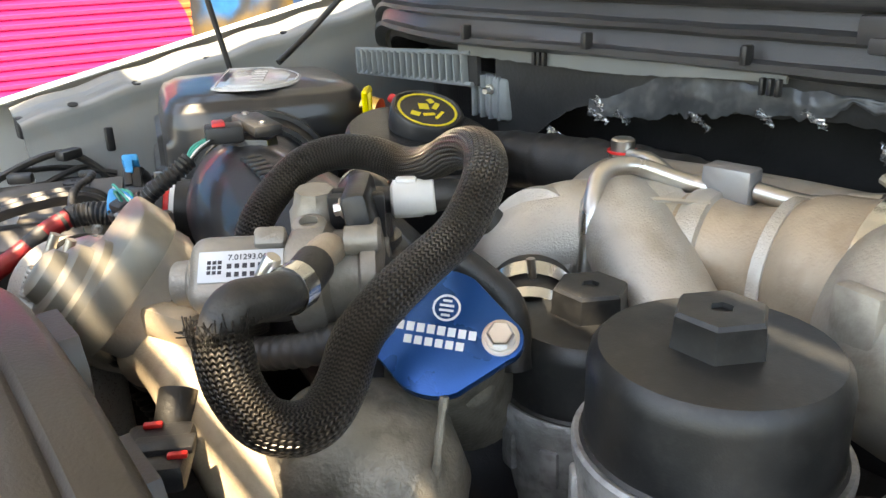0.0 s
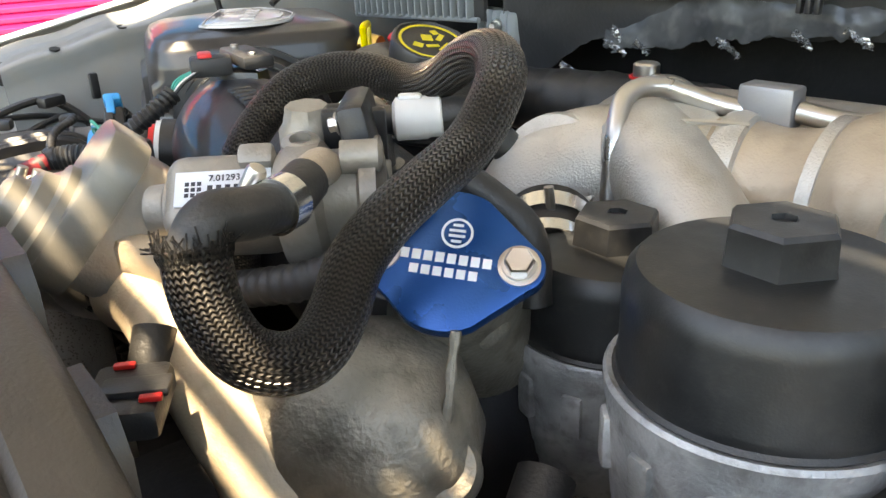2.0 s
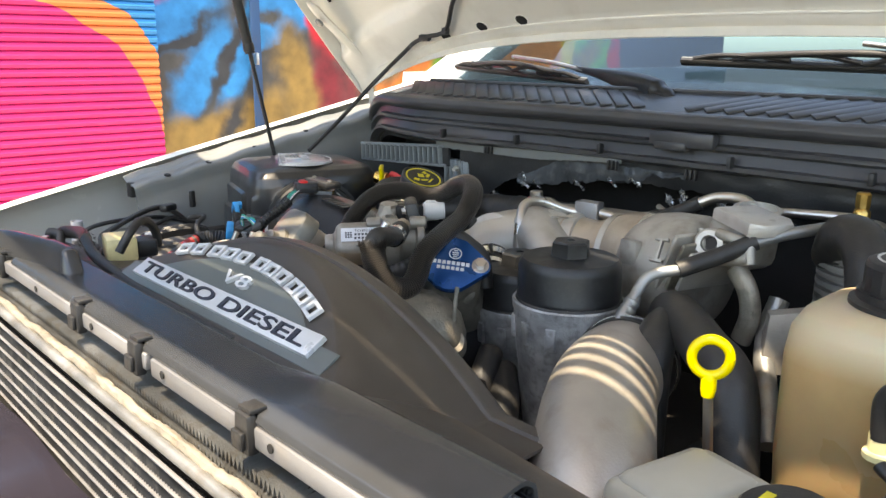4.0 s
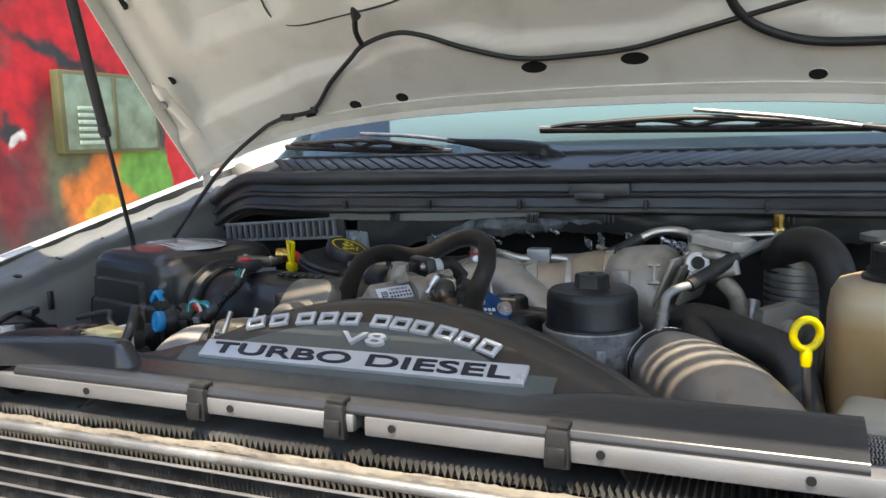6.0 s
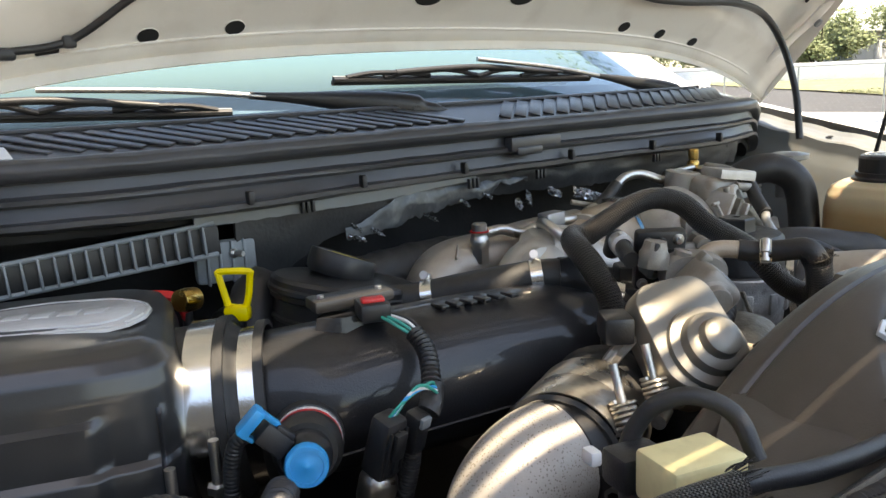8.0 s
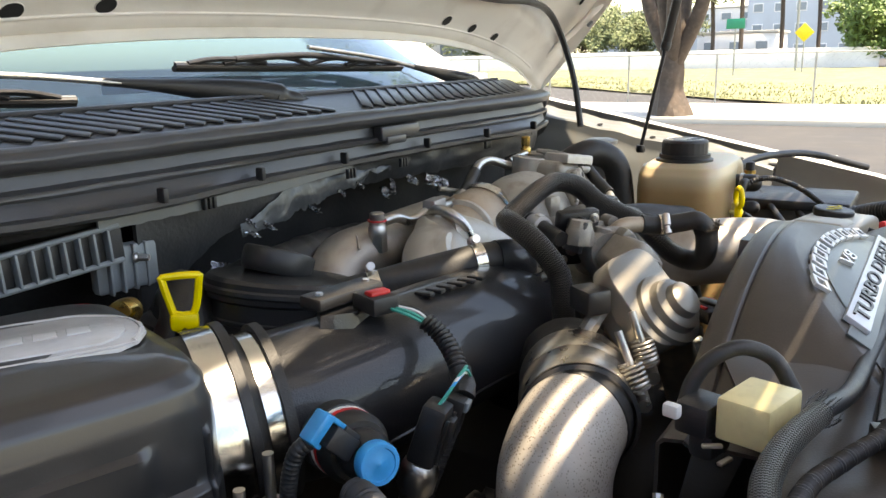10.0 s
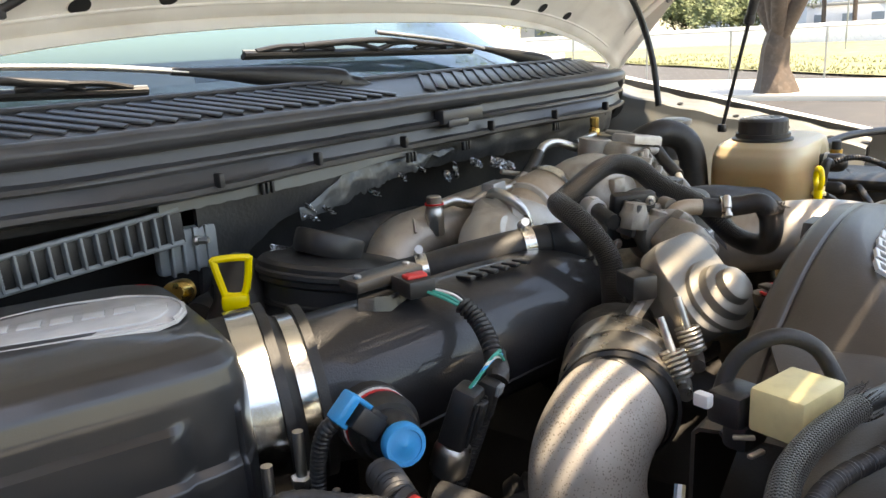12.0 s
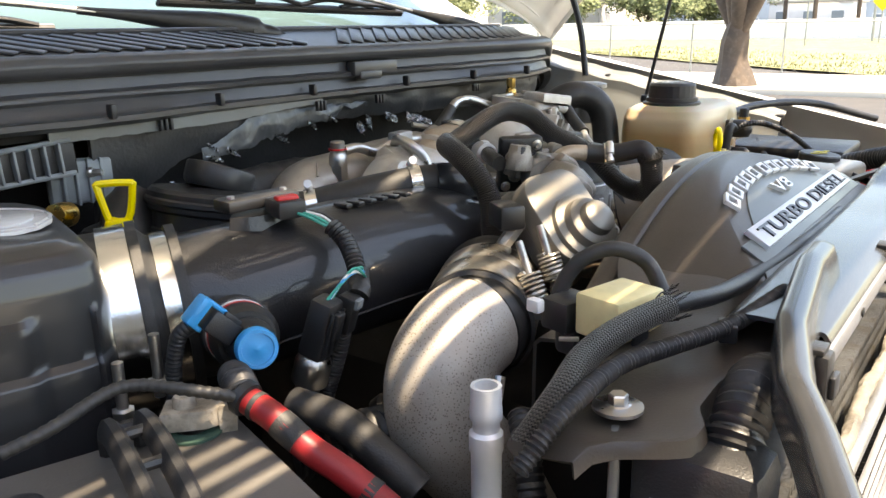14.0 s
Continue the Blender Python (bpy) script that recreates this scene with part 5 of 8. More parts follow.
def airbox_fn(u, v):
    """Rounded box: u goes round, v from the foot to the top's middle."""
    a = 2 * math.pi * u
    n1, n2 = math.cos(a), math.sin(a)
    ex = 0.30
    cx = math.copysign(abs(n1) ** ex, n1)
    cy = math.copysign(abs(n2) ** ex, n2)
    rows = [(1.08, 1.03), (1.075, 1.15), (1.07, 1.235), (1.06, 1.252), (1.05, 1.259), (1.005, 1.264), (1.0, 1.298), (0.992, 1.316), (0.965, 1.331), (0.91, 1.341), (0.80, 1.3465), (0.4, 1.351), (0.0, 1.352)]
    k = v * (len(rows) - 1)
    i = min(int(k), len(rows) - 2)
    s, z = lerp(rows[i][0], rows[i + 1][0], k - i), lerp(rows[i][1], rows[i + 1][1], k - i)
    rib = 0.0
    if 1.04 < z < 1.30 and abs(n1) < 0.999:
        rib = 0.006 * smoothstep(-0.1, 0.3, math.sin(a * 7 + 0.6)) * smoothstep(1.10, 1.13, z) * (1 - smoothstep(1.3, 1.322, z)) * (1 - smoothstep(0.55, 0.8, n1))
    c = V(-0.685, 0.441, 0)
    q = c + E1 * (cx * 0.13 * min(s, 1.0 + 0.08 * (cx < 0))) + E2 * (cy * (0.122 * s + rib))
    return (q.x, q.y, z - 0.004 * smoothstep(0.2, 1.0, -cx * s))


part("lid", sheet(airbox_fn, 176, 60), M_AIRBOX, box, "satin black ribbed housing", 45)
W1, W2 = V(0.866, -0.5, 0), V(0.5, 0.866, 0)
wm = Matrix(((W1.x, W2.x, 0, -0.661), (W1.y, W2.y, 0, 0.436), (0.014, 0, 1, 1.3478), (0, 0, 0, 1)))


def window_outline(w, h):
    """A straight front edge, a blunt right end and a back edge that arcs down to the left tip."""
    out = [(-1.16 * w, -h), (0.74 * w, -h), (0.90 * w, -0.78 * h), (0.99 * w, -0.40 * h), (0.99 * w, 0.05 * h), (0.90 * w, 0.45 * h), (0.70 * w, 0.76 * h)]
    for k in range(12):
        q = k / 11
        out.append((lerp(0.5, -1.16, q) * w, (0.95 + 0.12 * math.sin(q * 2.2) - 1.7 * max(0.0, q - 0.3) ** 1.6) * h))
    return out


rim = part("window_rim", prism(window_outline(0.088, 0.051), 0.003, wm, 0.001), M_LENS, box, "frosted clear window")
part("window_boss", prism(window_outline(0.075, 0.037), 0.0018, wm @ Matrix.Translation((0, 0, 0.003)), 0.0012), M_LENS, rim)
part("window_edge", tube([wm @ V(x, y, 0.0035) for x, y in window_outline(0.084, 0.047)] + [wm @ V(-0.0974, -0.047, 0.0035)], 0.0009, 6, 3), M_LENSEDGE, rim, "pale bright window edge")
for k in range(5):
    part("badge_bar", prism([(-0.008, -0.008), (0.008, -0.008), (0.008, 0.008), (-0.008, 0.008)], 0.0015, wm @ Matrix.Translation((-0.045 + 0.022 * k, 0.0, 0.0048)), 0.001), M_LENS, rim)

intake = thing("intake_tube", (-0.4, 0.3, 1.2), "glossy black moulded intake tube with steel clamps", "intake tube")
ax1 = V(0.861, -0.503, 0.077).normalized()
c1 = V(-0.543, 0.374, 1.253)
IA = [c1 - ax1 * 0.07, c1 - ax1 * 0.02, c1 + ax1 * 0.042, V(-0.455, 0.322, 1.26), V(-0.40, 0.304, 1.264), V(-0.30, 0.292, 1.262), V(-0.20, 0.285, 1.25), V(-0.12, 0.29, 1.2), V(-0.09, 0.3, 1.12)]
part("tube", tube(IA[2:], 0.067, 40, 10, rf=lambda s, t: 0.97 + 0.03 * smoothstep(0.0, 0.05, s)), M_GLOSSBLACK, intake, "glossy black moulded tube")
part("coupler", tube(IA[:2] + [c1 + ax1 * 0.02, c1 + ax1 * 0.044], 0.0785, 40, 8, rf=lambda s, t: 1.0 - 0.14 * smoothstep(0.086, 0.1, s)), M_RUBBER, intake)
for c, r, w in ((c1, 0.0806, 0.023), (c1 + ax1 * 0.036, 0.0685, 0.013)):
    b, mm = band(c, ax1, r, w, intake)
    worm(mm, 5.6, r, w, b)
part("ridge", lathe([(0.0775, -0.004), (0.083, -0.004), (0.083, 0.004), (0.0775, 0.004)], c1 + ax1 * 0.0165, ax1, 40), M_RUBBER, intake)
part("ridge", lathe([(0.070, -0.004), (0.0745, -0.004), (0.0745, 0.004), (0.070, 0.004)], c1 + ax1 * 0.047, ax1, 40), M_RUBBER, intake)
part("seam", tube([V(-0.5, 0.252, 1.238), V(-0.4, 0.238, 1.24), V(-0.3, 0.229, 1.238), V(-0.2, 0.225, 1.226)], 0.0016, 6, 6), M_GLOSSBLACK, intake)
# sensor pad and moulded badge on the tube
part("sensor_boss", lathe([(0.036, 0), (0.033, 0.012), (0.031, 0.022), (0, 0.022)], (-0.436, 0.314, 1.313), (0, 0.05, 1), 6, sx=1.15, sy=0.7), M_GLOSSBLACK, intake, smooth=60)
for k in range(6):
    part("badge_bar", rbox((-0.365 + 0.014 * k, 0.282 - 0.003 * k, 1.331), (0.009, 0.018, 0.004), 0.0015), M_GLOSSBLACK, intake)
sensor = thing("air_flow_sensor", (-0.43, 0.32, 1.338), "black air flow sensor with red lock on the tube", "sensor")
part("body", rbox((-0.434, 0.322, 1.344), (0.075, 0.028, 0.011), 0.003, rotz(-8)), M_BLACK, sensor)
for x, y in ((-0.462, 0.324), (-0.408, 0.316)):
    hexbolt((x, y, 1.346), (0, 0, 1), 0.0035, 0.006, sensor, name="screw")
part("plug", rbox((-0.432, 0.288, 1.341), (0.026, 0.035, 0.016), 0.003, rotz(-20)), M_BLACK, sensor)
part("lock_tab", rbox((-0.434, 0.284, 1.35), (0.02, 0.012, 0.005), 0.002, rotz(-20)), M_RED, sensor, "red lock tab")
wires = [(M_GREEN, 0.0), (M_WHITEPL, 0.004), (M_GREEN, -0.004), (M_BLACK, 0.007)]
for mt, d in wires:
    part("wire", tube([(-0.43 + d, 0.272, 1.338), (-0.424 + d * 1.5, 0.255, 1.333), (-0.416 + d * 0.5, 0.242, 1.322)], 0.0014, 6, 6), mt, sensor)
part("conduit", tube([(-0.418, 0.247, 1.326), (-0.418, 0.232, 1.316), (-0.426, 0.215, 1.303), (-0.436, 0.201, 1.287)], 0.0075, 12, 10, step=0.0011, rf=lambda s, t: 1.0 + 0.13 * math.sin(s * 2 * math.pi / 0.0045)), M_BLACK, sensor, "black corrugated conduit")
part("conduit_tape", tube([(-0.431, 0.207, 1.295), (-0.4366, 0.1995, 1.2855), (-0.444, 0.196, 1.279)], 0.0092, 12, 6, wob=lambda a, s: 1 + 0.08 * math.sin(3 * a + s * 300)), M_RUBBER, sensor)

# blue-capped sensor on the tube
egs = thing("filter_minder", (-0.54, 0.23, 1.22), "black restriction gauge with blue cap and plug", "gauge")
gax = V(-0.42, -0.8, 0.12).normalized()
g0 = V(-0.513, 0.265, 1.255)
part("grommet", lathe([(0.029, -0.03), (0.029, 0.004), (0.0255, 0.005), (0.0255, 0.014), (0.027, 0.015), (0.0275, 0.026), (0.025, 0.03), (0.023, 0.034), (0, 0.034)], g0, gax, 28), M_RUBBER, egs)
part("red_ring", lathe([(0.025, 0.0095), (0.0272, 0.0095), (0.0272, 0.0145), (0.025, 0.0145)], g0, gax, 28), M_RED, egs, "red and white ring")
part("white_ring", lathe([(0.025, 0.0045), (0.0276, 0.0045), (0.0276, 0.009), (0.025, 0.009)], g0, gax, 28), M_WHITEPL, egs, "white ring")
part("body", lathe([(0.018, 0.02), (0.019, 0.04), (0.019, 0.05), (0.014, 0.056), (0.014, 0.06)], g0, gax, 24), M_BLACK, egs)
cap = part("cap", lathe([(0.0155, 0.058), (0.016, 0.06), (0.016, 0.067), (0.0148, 0.069), (0.0122, 0.069), (0.0118, 0.0678), (0.0025, 0.0678), (0.0015, 0.0686), (0, 0.0686)], g0, gax, 36), M_SKYBLUE, egs, "bright blue ribbed cap")
PA, PB = V(-0.573, 0.240, 1.299), V(-0.538, 0.228, 1.262)
PM = (PB - PA).to_track_quat("X", "Z").to_matrix().to_4x4()
part("plug", rbox(PA.lerp(PB, 0.52), (0.026, 0.018, 0.018), 0.003, PM), M_BLACK, egs)
part("plug_latch", rbox(PA.lerp(PB, 0.56) + PM @ V(0, -0.004, 0.0095), (0.016, 0.008, 0.005), 0.0015, PM), M_BLACK, egs)
part("plug_neck", rbox(PA.lerp(PB, 0.9), (0.014, 0.012, 0.012), 0.003, PM), M_BLACK, egs)
lk = part("plug_lock", rbox(PA.lerp(PB, 0.10), (0.009, 0.016, 0.024), 0.0025, PM), M_SKYBLUE, egs, "blue plug lock")
part("lock_arm", rbox(PA.lerp(PB, 0.26) + PM @ V(0, -0.002, 0.0105), (0.020, 0.008, 0.004), 0.0015, PM), M_SKYBLUE, lk)
part("lock_arm", rbox(PA.lerp(PB, 0.20) + PM @ V(0, 0.002, -0.0105), (0.014, 0.008, 0.004), 0.0015, PM), M_SKYBLUE, lk)
part("loom", tube([(-0.568, 0.245, 1.285), (-0.578, 0.255, 1.27), (-0.58, 0.262, 1.22), (-0.575, 0.26, 1.12)], 0.0062, 10, 8, step=0.0012, rf=lambda s, t: 1 + 0.06 * math.sin(s * 2 * math.pi / 0.0035)), M_BLACK, egs)

# pressure switch below the tube
psw = thing("pressure_switch", (-0.47, 0.21, 1.16), "steel pressure switch with a black plug", "switch")
PS0, PSX = V(-0.483, 0.228, 1.185), V(0.06, -0.29, 0.955).normalized()
PSM = PSX.to_track_quat("Z", "Y").to_matrix().to_4x4()
part("hex_base", lathe([(0.009, -0.02), (0.0105, 0.004), (0.0105, 0.026), (0.008, 0.028)], PS0, PSX, 6), M_STEEL, psw)
part("steel_body", lathe([(0.0135, 0.026), (0.0155, 0.028), (0.0155, 0.046), (0.014, 0.050), (0.0115, 0.053)], PS0, PSX, 28), M_STEEL, psw)
part("plug", rbox(PS0 + PSX * 0.079, (0.025, 0.023, 0.052), 0.004, PSM, taper=0.88), M_BLACK, psw)
for k in range(3):
    part("plug_rib", rbox(PS0 + PSX * 0.079 + PSM.to_3x3() @ V(-0.008 + 0.008 * k, -0.0118, 0), (0.0025, 0.003, 0.040), 0.001, PSM), M_BLACK, psw)
part("latch", rbox(PS0 + PSX * 0.086 + PSM.to_3x3() @ V(0, -0.0135, 0), (0.012, 0.006, 0.024), 0.002, PSM), M_BLACK, psw)
part("side_plug", rbox(PS0 + PSX * 0.085 + V(0.024, -0.004, 0), (0.015, 0.016, 0.034), 0.003, PSM), M_BLACK, psw)
part("side_lock", rbox(PS0 + PSX * 0.095 + V(0.025, -0.013, 0), (0.010, 0.004, 0.009), 0.001, PSM), M_GREYPL, psw)
part("side_loom", tube([PS0 + PSX * 0.07 + V(0.024, -0.004, 0), PS0 + PSX * 0.04 + V(0.03, 0, 0), PS0 + V(0.03, 0.01, -0.02)], 0.0075, 12, 8, step=0.0012, rf=lambda s, t: 1 + 0.08 * math.sin(s * 1500)), M_BLACK, psw)
for k, mt in enumerate((M_GREEN, M_SKYBLUE, M_WHITEPL, M_GREEN)):
    part("wire", tube([PS0 + PSX * 0.102 + V(0.002 * k - 0.003, 0, 0), PS0 + PSX * (0.118 + 0.003 * k) + V(0.010 + 0.003 * k, -0.003, 0), V(-0.438 + 0.002 * k, 0.196, 1.302 - 0.004 * k), V(-0.4366, 0.1995, 1.2867)], 0.0013, 6, 8), mt, psw)

# crankcase hose on the tube
def hose(name, label, pts, r, mat, category="hose", group="", seg=20, rf=None, step=None, wob=None, res=10):
    t = thing(name, pts[len(pts) // 2], label, category, group)
    part("hose", tube(pts, r, seg, res, rf=rf, step=step, wob=wob), mat, t)
    return t


hb = hose("breather_hose", "black rubber breather hose with worm clamps", [(-0.352, 0.43, 1.30), (-0.312, 0.395, 1.304), (-0.265, 0.345, 1.318), (-0.215, 0.302, 1.327), (-0.185, 0.28, 1.324)], 0.0185, M_RUBBER)
for c, ax in ((V(-0.303, 0.386, 1.3055), (0.047, -0.045, 0.01)), (V(-0.222, 0.307, 1.326), (0.05, -0.043, 0.008))):
    b, mm = band(c, ax, 0.019, 0.012, hb)
    worm(mm, 1.2, 0.019, 0.012, b)
    for k in range(10):
        a = 0.2 * k - 0.4
        part("slot", rbox(mm @ V(0.0203 * math.cos(a), 0.0203 * math.sin(a), 0), (0.001, 0.0012, 0.008), 0, m=mm.to_quaternion().to_matrix().to_4x4() @ Matrix.Rotation(a, 4, "Z")), M_COPPER, b)
elb = thing("breather_elbow", (-0.19, 0.28, 1.30), "black moulded elbow fitting on the intake tube", "fitting")
part("elbow", tube([(-0.205, 0.294, 1.326), (-0.19, 0.283, 1.325), (-0.182, 0.279, 1.318), (-0.18, 0.279, 1.30)], 0.021, 18, 8), M_GLOSSBLACK, elb)
part("foot", lathe([(0.034, 0), (0.034, 0.006), (0.026, 0.008), (0.026, 0.014), (0, 0.014)], (-0.18, 0.279, 1.296), seg=24), M_GLOSSBLACK, elb)

# power steering reservoir
res = thing("fluid_reservoir", (-0.35, 0.45, 1.15), "black fluid reservoir with a yellow-printed cap", "reservoir")
RAX = V(0.20, -0.02, 1).normalized()
CAX = V(0.42, -0.03, 1).normalized()
RC = V(-0.362, 0.468, 1.3315)
part("body", lathe([(0.06, -0.19), (0.066, -0.11), (0.068, -0.028), (0.0725, -0.025), (0.0735, -0.015), (0.0735, -0.007), (0.07, -0.003), (0.04, 0.0), (0, 0.001)], RC + V(0.004, -0.006, -0.004), RAX, 44, sx=1.0, sy=1.1), M_GLOSSBLACK, res)
part("lid_lip", lathe([(0.0735, -0.02), (0.0755, -0.018), (0.0755, -0.014), (0.0735, -0.012)], RC + V(0.004, -0.006, -0.004), RAX, 44, sx=1.0, sy=1.1), M_BLACK, res)
part("ridge", lathe([(0.067, -0.05), (0.0695, -0.048), (0.0695, -0.045), (0.067, -0.043)], RC + V(0.004, -0.006, -0.004), RAX, 44, sx=1.0, sy=1.1), M_BLACK, res)
cp = part("cap", lathe([(0.033, -0.006), (0.036, -0.002), (0.037, 0.004), (0.037, 0.0165), (0.0355, 0.019), (0.033, 0.0195), (0.0315, 0.0175), (0, 0.0175)], RC, CAX, 28, wob=lambda a, h: 1 + 0.02 * math.sin(7 * a)), M_BLACK, res)
cpm = axis_matrix(RC + CAX * 0.0177, CAX, 25)
part("printed_ring", lathe([(0.0275, 0), (0.030, 0.0), (0.030, 0.0006), (0.0275, 0.0006)], cpm.translation, CAX, 40), M_LOGO, cp, "yellow printed ring")
for mx, my, mw, mh, mr in ((-0.015, 0.004, 0.007, 0.009, 20), (-0.006, -0.006, 0.012, 0.004, -35), (0.002, 0.006, 0.010, 0.010, 45), (0.012, -0.002, 0.012, 0.005, 15), (0.016, 0.007, 0.006, 0.007, -20), (0.001, -0.014, 0.016, 0.003, 8)):
    part("printed_mark", rbox((0, 0, 0), (mw, mh, 0.0006), 0, cpm @ Matrix.Translation((mx, my, 0.0003)) @ rotz(mr)), M_LOGO, cp)

# dipstick with yellow handle, red lever
dip = thing("transmission_dipstick", (-0.478, 0.475, 1.2), "yellow triangular dipstick handle on its tube", "dipstick")
hm = axis_matrix((-0.478, 0.476, 1.318), (-0.66, -0.75, 0.05))
up = V(0, 0, 1)
sdx = V(0.75, -0.66, 0)
hp = [V(-0.478, 0.476, 1.312) + sdx * x + up * z for x, z in ((-0.009, 0.003), (-0.016, 0.034), (-0.014, 0.039), (0.014, 0.039), (0.016, 0.034), (0.009, 0.003))]
part("handle", tube(hp + [hp[0]], 0.0036, 8, 4), M_YELLOW, dip, "bright yellow loop handle")
part("stem", rbox((-0.478, 0.476, 1.308), (0.026, 0.016, 0.016), 0.004, rotz(-41)), M_YELLOW, dip)
part("tube", tube([(-0.478, 0.476, 1.31), (-0.478, 0.48, 1.2), (-0.46, 0.5, 1.0)], 0.008, 10), M_BLACK, dip)
part("side_cap", lathe([(0.012, 0), (0.0125, 0.012), (0.011, 0.022), (0, 0.023)], (-0.508, 0.512, 1.322), (-0.6, -0.3, 0.1), 18), M_BRASS, dip, "yellow-brown cap")
lev = thing("red_lever", (-0.53, 0.545, 1.29), "small red plastic lever behind the filter box", "lever")
part("arm", tube([(-0.548, 0.555, 1.324), (-0.53, 0.553, 1.322), (-0.512, 0.55, 1.314), (-0.506, 0.548, 1.292)], 0.006, 10, 6, wob=lambda a, s: 0.6 + 0.4 * abs(math.cos(a))), M_RED, lev)
part("pivot", lathe([(0.006, 0), (0.006, 0.03), (0, 0.03)], (-0.506, 0.548, 1.27), seg=10), M_BLACK, lev)


# ---- engine: filters, casting, valve, hoses ----
def filter_unit(name, x, y, ztop, r, hexr, label):
    t = thing(name, (x, y, ztop - 0.15), label, "filter housing", "filter housings")
    h = 0.046
    z = ztop - h
    cp = part("cap", lathe([(r * 1.0, 0.0), (r * 1.0, 0.004), (r * 0.985, 0.006), (r * 0.985, h - 0.012), (r * 0.96, h - 0.005), (r * 0.9, h - 0.001), (r * 0.5, h + 0.001), (0, h + 0.0015)], (x, y, z), seg=56), M_CAP, t, "scuffed black screw cap")
    part("hex", lathe([(hexr * 1.04, h), (hexr, h + 0.004), (hexr * 0.97, h + 0.016), (hexr * 0.9, h + 0.018), (hexr * 0.24, h + 0.0183), (hexr * 0.22, h + 0.016), (0, h + 0.016)], (x, y, z), seg=6), M_CAP, cp, "worn hexagon boss", 25)
    part("o_ring", lathe([(r * 1.0, -0.002), (r * 1.025, 0.0), (r * 1.0, 0.002)], (x, y, z - 0.002), seg=48), M_RUBBER, t)
    part("lip", lathe([(r * 1.03, -0.012), (r * 1.075, -0.012), (r * 1.085, -0.004), (r * 1.06, -0.002), (r * 1.02, -0.003)], (x, y, z), seg=56), M_FILTER, t)
    part("body", lathe([(r * 0.8, -0.16), (r * 0.92, -0.1), (r * 0.95, -0.075), (r * 0.97, -0.073), (r * 0.97, -0.066), (r * 0.99, -0.064), (r * 1.04, -0.03), (r * 1.055, -0.012)], (x, y, z), seg=56), M_FILTER, t, "cast aluminium body")
    for a in (-2.3, -1.75, -1.2, -0.5):
        cx, cy = x + r * 1.02 * math.cos(a), y + r * 1.02 * math.sin(a)
        part("boss", rbox((cx, cy, z - 0.034), (0.008, 0.012, 0.026), 0.002, rotz(math.degrees(a))), M_FILTER, t)
    return t


filter_unit("oil_filter_housing", 0.098, 0.288, 1.330, 0.0585, 0.0225, "black-capped oil filter housing on the engine")
filter_unit("fuel_filter_housing", -0.028, 0.345, 1.284, 0.056, 0.0245, "smaller black-capped fuel filter housing on the engine")

# grey cast housing below the blue plate
cast = thing("coolant_housing", (-0.03, 0.18, 1.08), "oily grey cast-iron housing under the blue plate", "engine casting")


PB0, PN0 = V(-0.034, 0.232, 1.3055), V(0.50, -0.48, 0.72).normalized()


def cast_wob(a, h):
    return 1 + 0.06 * math.sin(2 * a + 0.6) + 0.05 * math.sin(3 * a + h * 30) + 0.02 * math.sin(9 * a + h * 60)


part("body", lathe([(0.02, 0.09), (0.042, 0.11), (0.055, 0.135), (0.058, 0.155), (0.052, 0.178), (0.038, 0.194), (0.018, 0.202), (0, 0.203)], (-0.050, 0.186, 1.072), (0.0, 0.02, 1), 48, wob=cast_wob), M_CASTDARK, cast, smooth=60)
part("neck", lathe([(0.050, -0.07), (0.044, -0.03), (0.036, 0.01), (0.033, 0.035), (0.031, 0.0505)], PB0 - PN0 * 0.06, PN0, 40, wob=lambda a, h: 1 + 0.03 * math.sin(3 * a + h * 40)), M_CASTDARK, cast)
part("rib", tube([(-0.004, 0.2115, 1.2865), (-0.001, 0.206, 1.271), (0.003, 0.200, 1.253), (0.004, 0.194, 1.228)], 0.0024, 8, 6, wob=lambda a, s: 1 + 0.15 * math.sin(s * 400)), M_CASTDARK, cast, "cast flange edge")
ear = part("ear", lathe([(0.017, -0.012), (0.018, 0.0), (0.016, 0.006), (0.0095, 0.007), (0.0095, 0.002), (0, 0.002)], (0.002, 0.197, 1.222), (0.45, -0.55, 0.7), 24), M_CASTDARK, cast)
part("socket_screw", lathe([(0.009, 0.002), (0.009, 0.0065), (0.0055, 0.0068), (0.005, 0.003), (0, 0.003)], (0.002, 0.197, 1.222), (0.45, -0.55, 0.7), 6), M_CASTDARK, ear)
part("nose", lathe([(0.015, -0.05), (0.0135, 0.0), (0.011, 0.010), (0.006, 0.014), (0, 0.015)], (-0.036, 0.254, 1.262), (0.7, -0.1, 0.2), 28), M_CASTDARK, cast)
# dark hoses and a plug low in front of the filters
low_hose = thing("lower_hose", (0.06, 0.2, 1.1), "black rubber hoses low beside the filter", "hose")
part("hose", tube([(0.02, 0.245, 1.205), (0.035, 0.215, 1.185), (0.05, 0.18, 1.15), (0.05, 0.15, 1.09)], 0.015, 18, 8), M_RUBBER, low_hose)
part("hose", tube([(0.03, 0.255, 1.18), (0.07, 0.215, 1.165), (0.10, 0.17, 1.13), (0.11, 0.14, 1.07)], 0.018, 18, 8), M_RUBBER, low_hose)
part("clip", lathe([(0.0175, -0.005), (0.019, -0.005), (0.019, 0.005), (0.0175, 0.005)], (0.046, 0.183, 1.19), (0.3, -0.5, -0.8), 20), M_RUBBER, low_hose)
cam_plug = thing("sensor_plug", (0.05, 0.15, 1.16), "grey sensor plug on a dark cable", "plug")
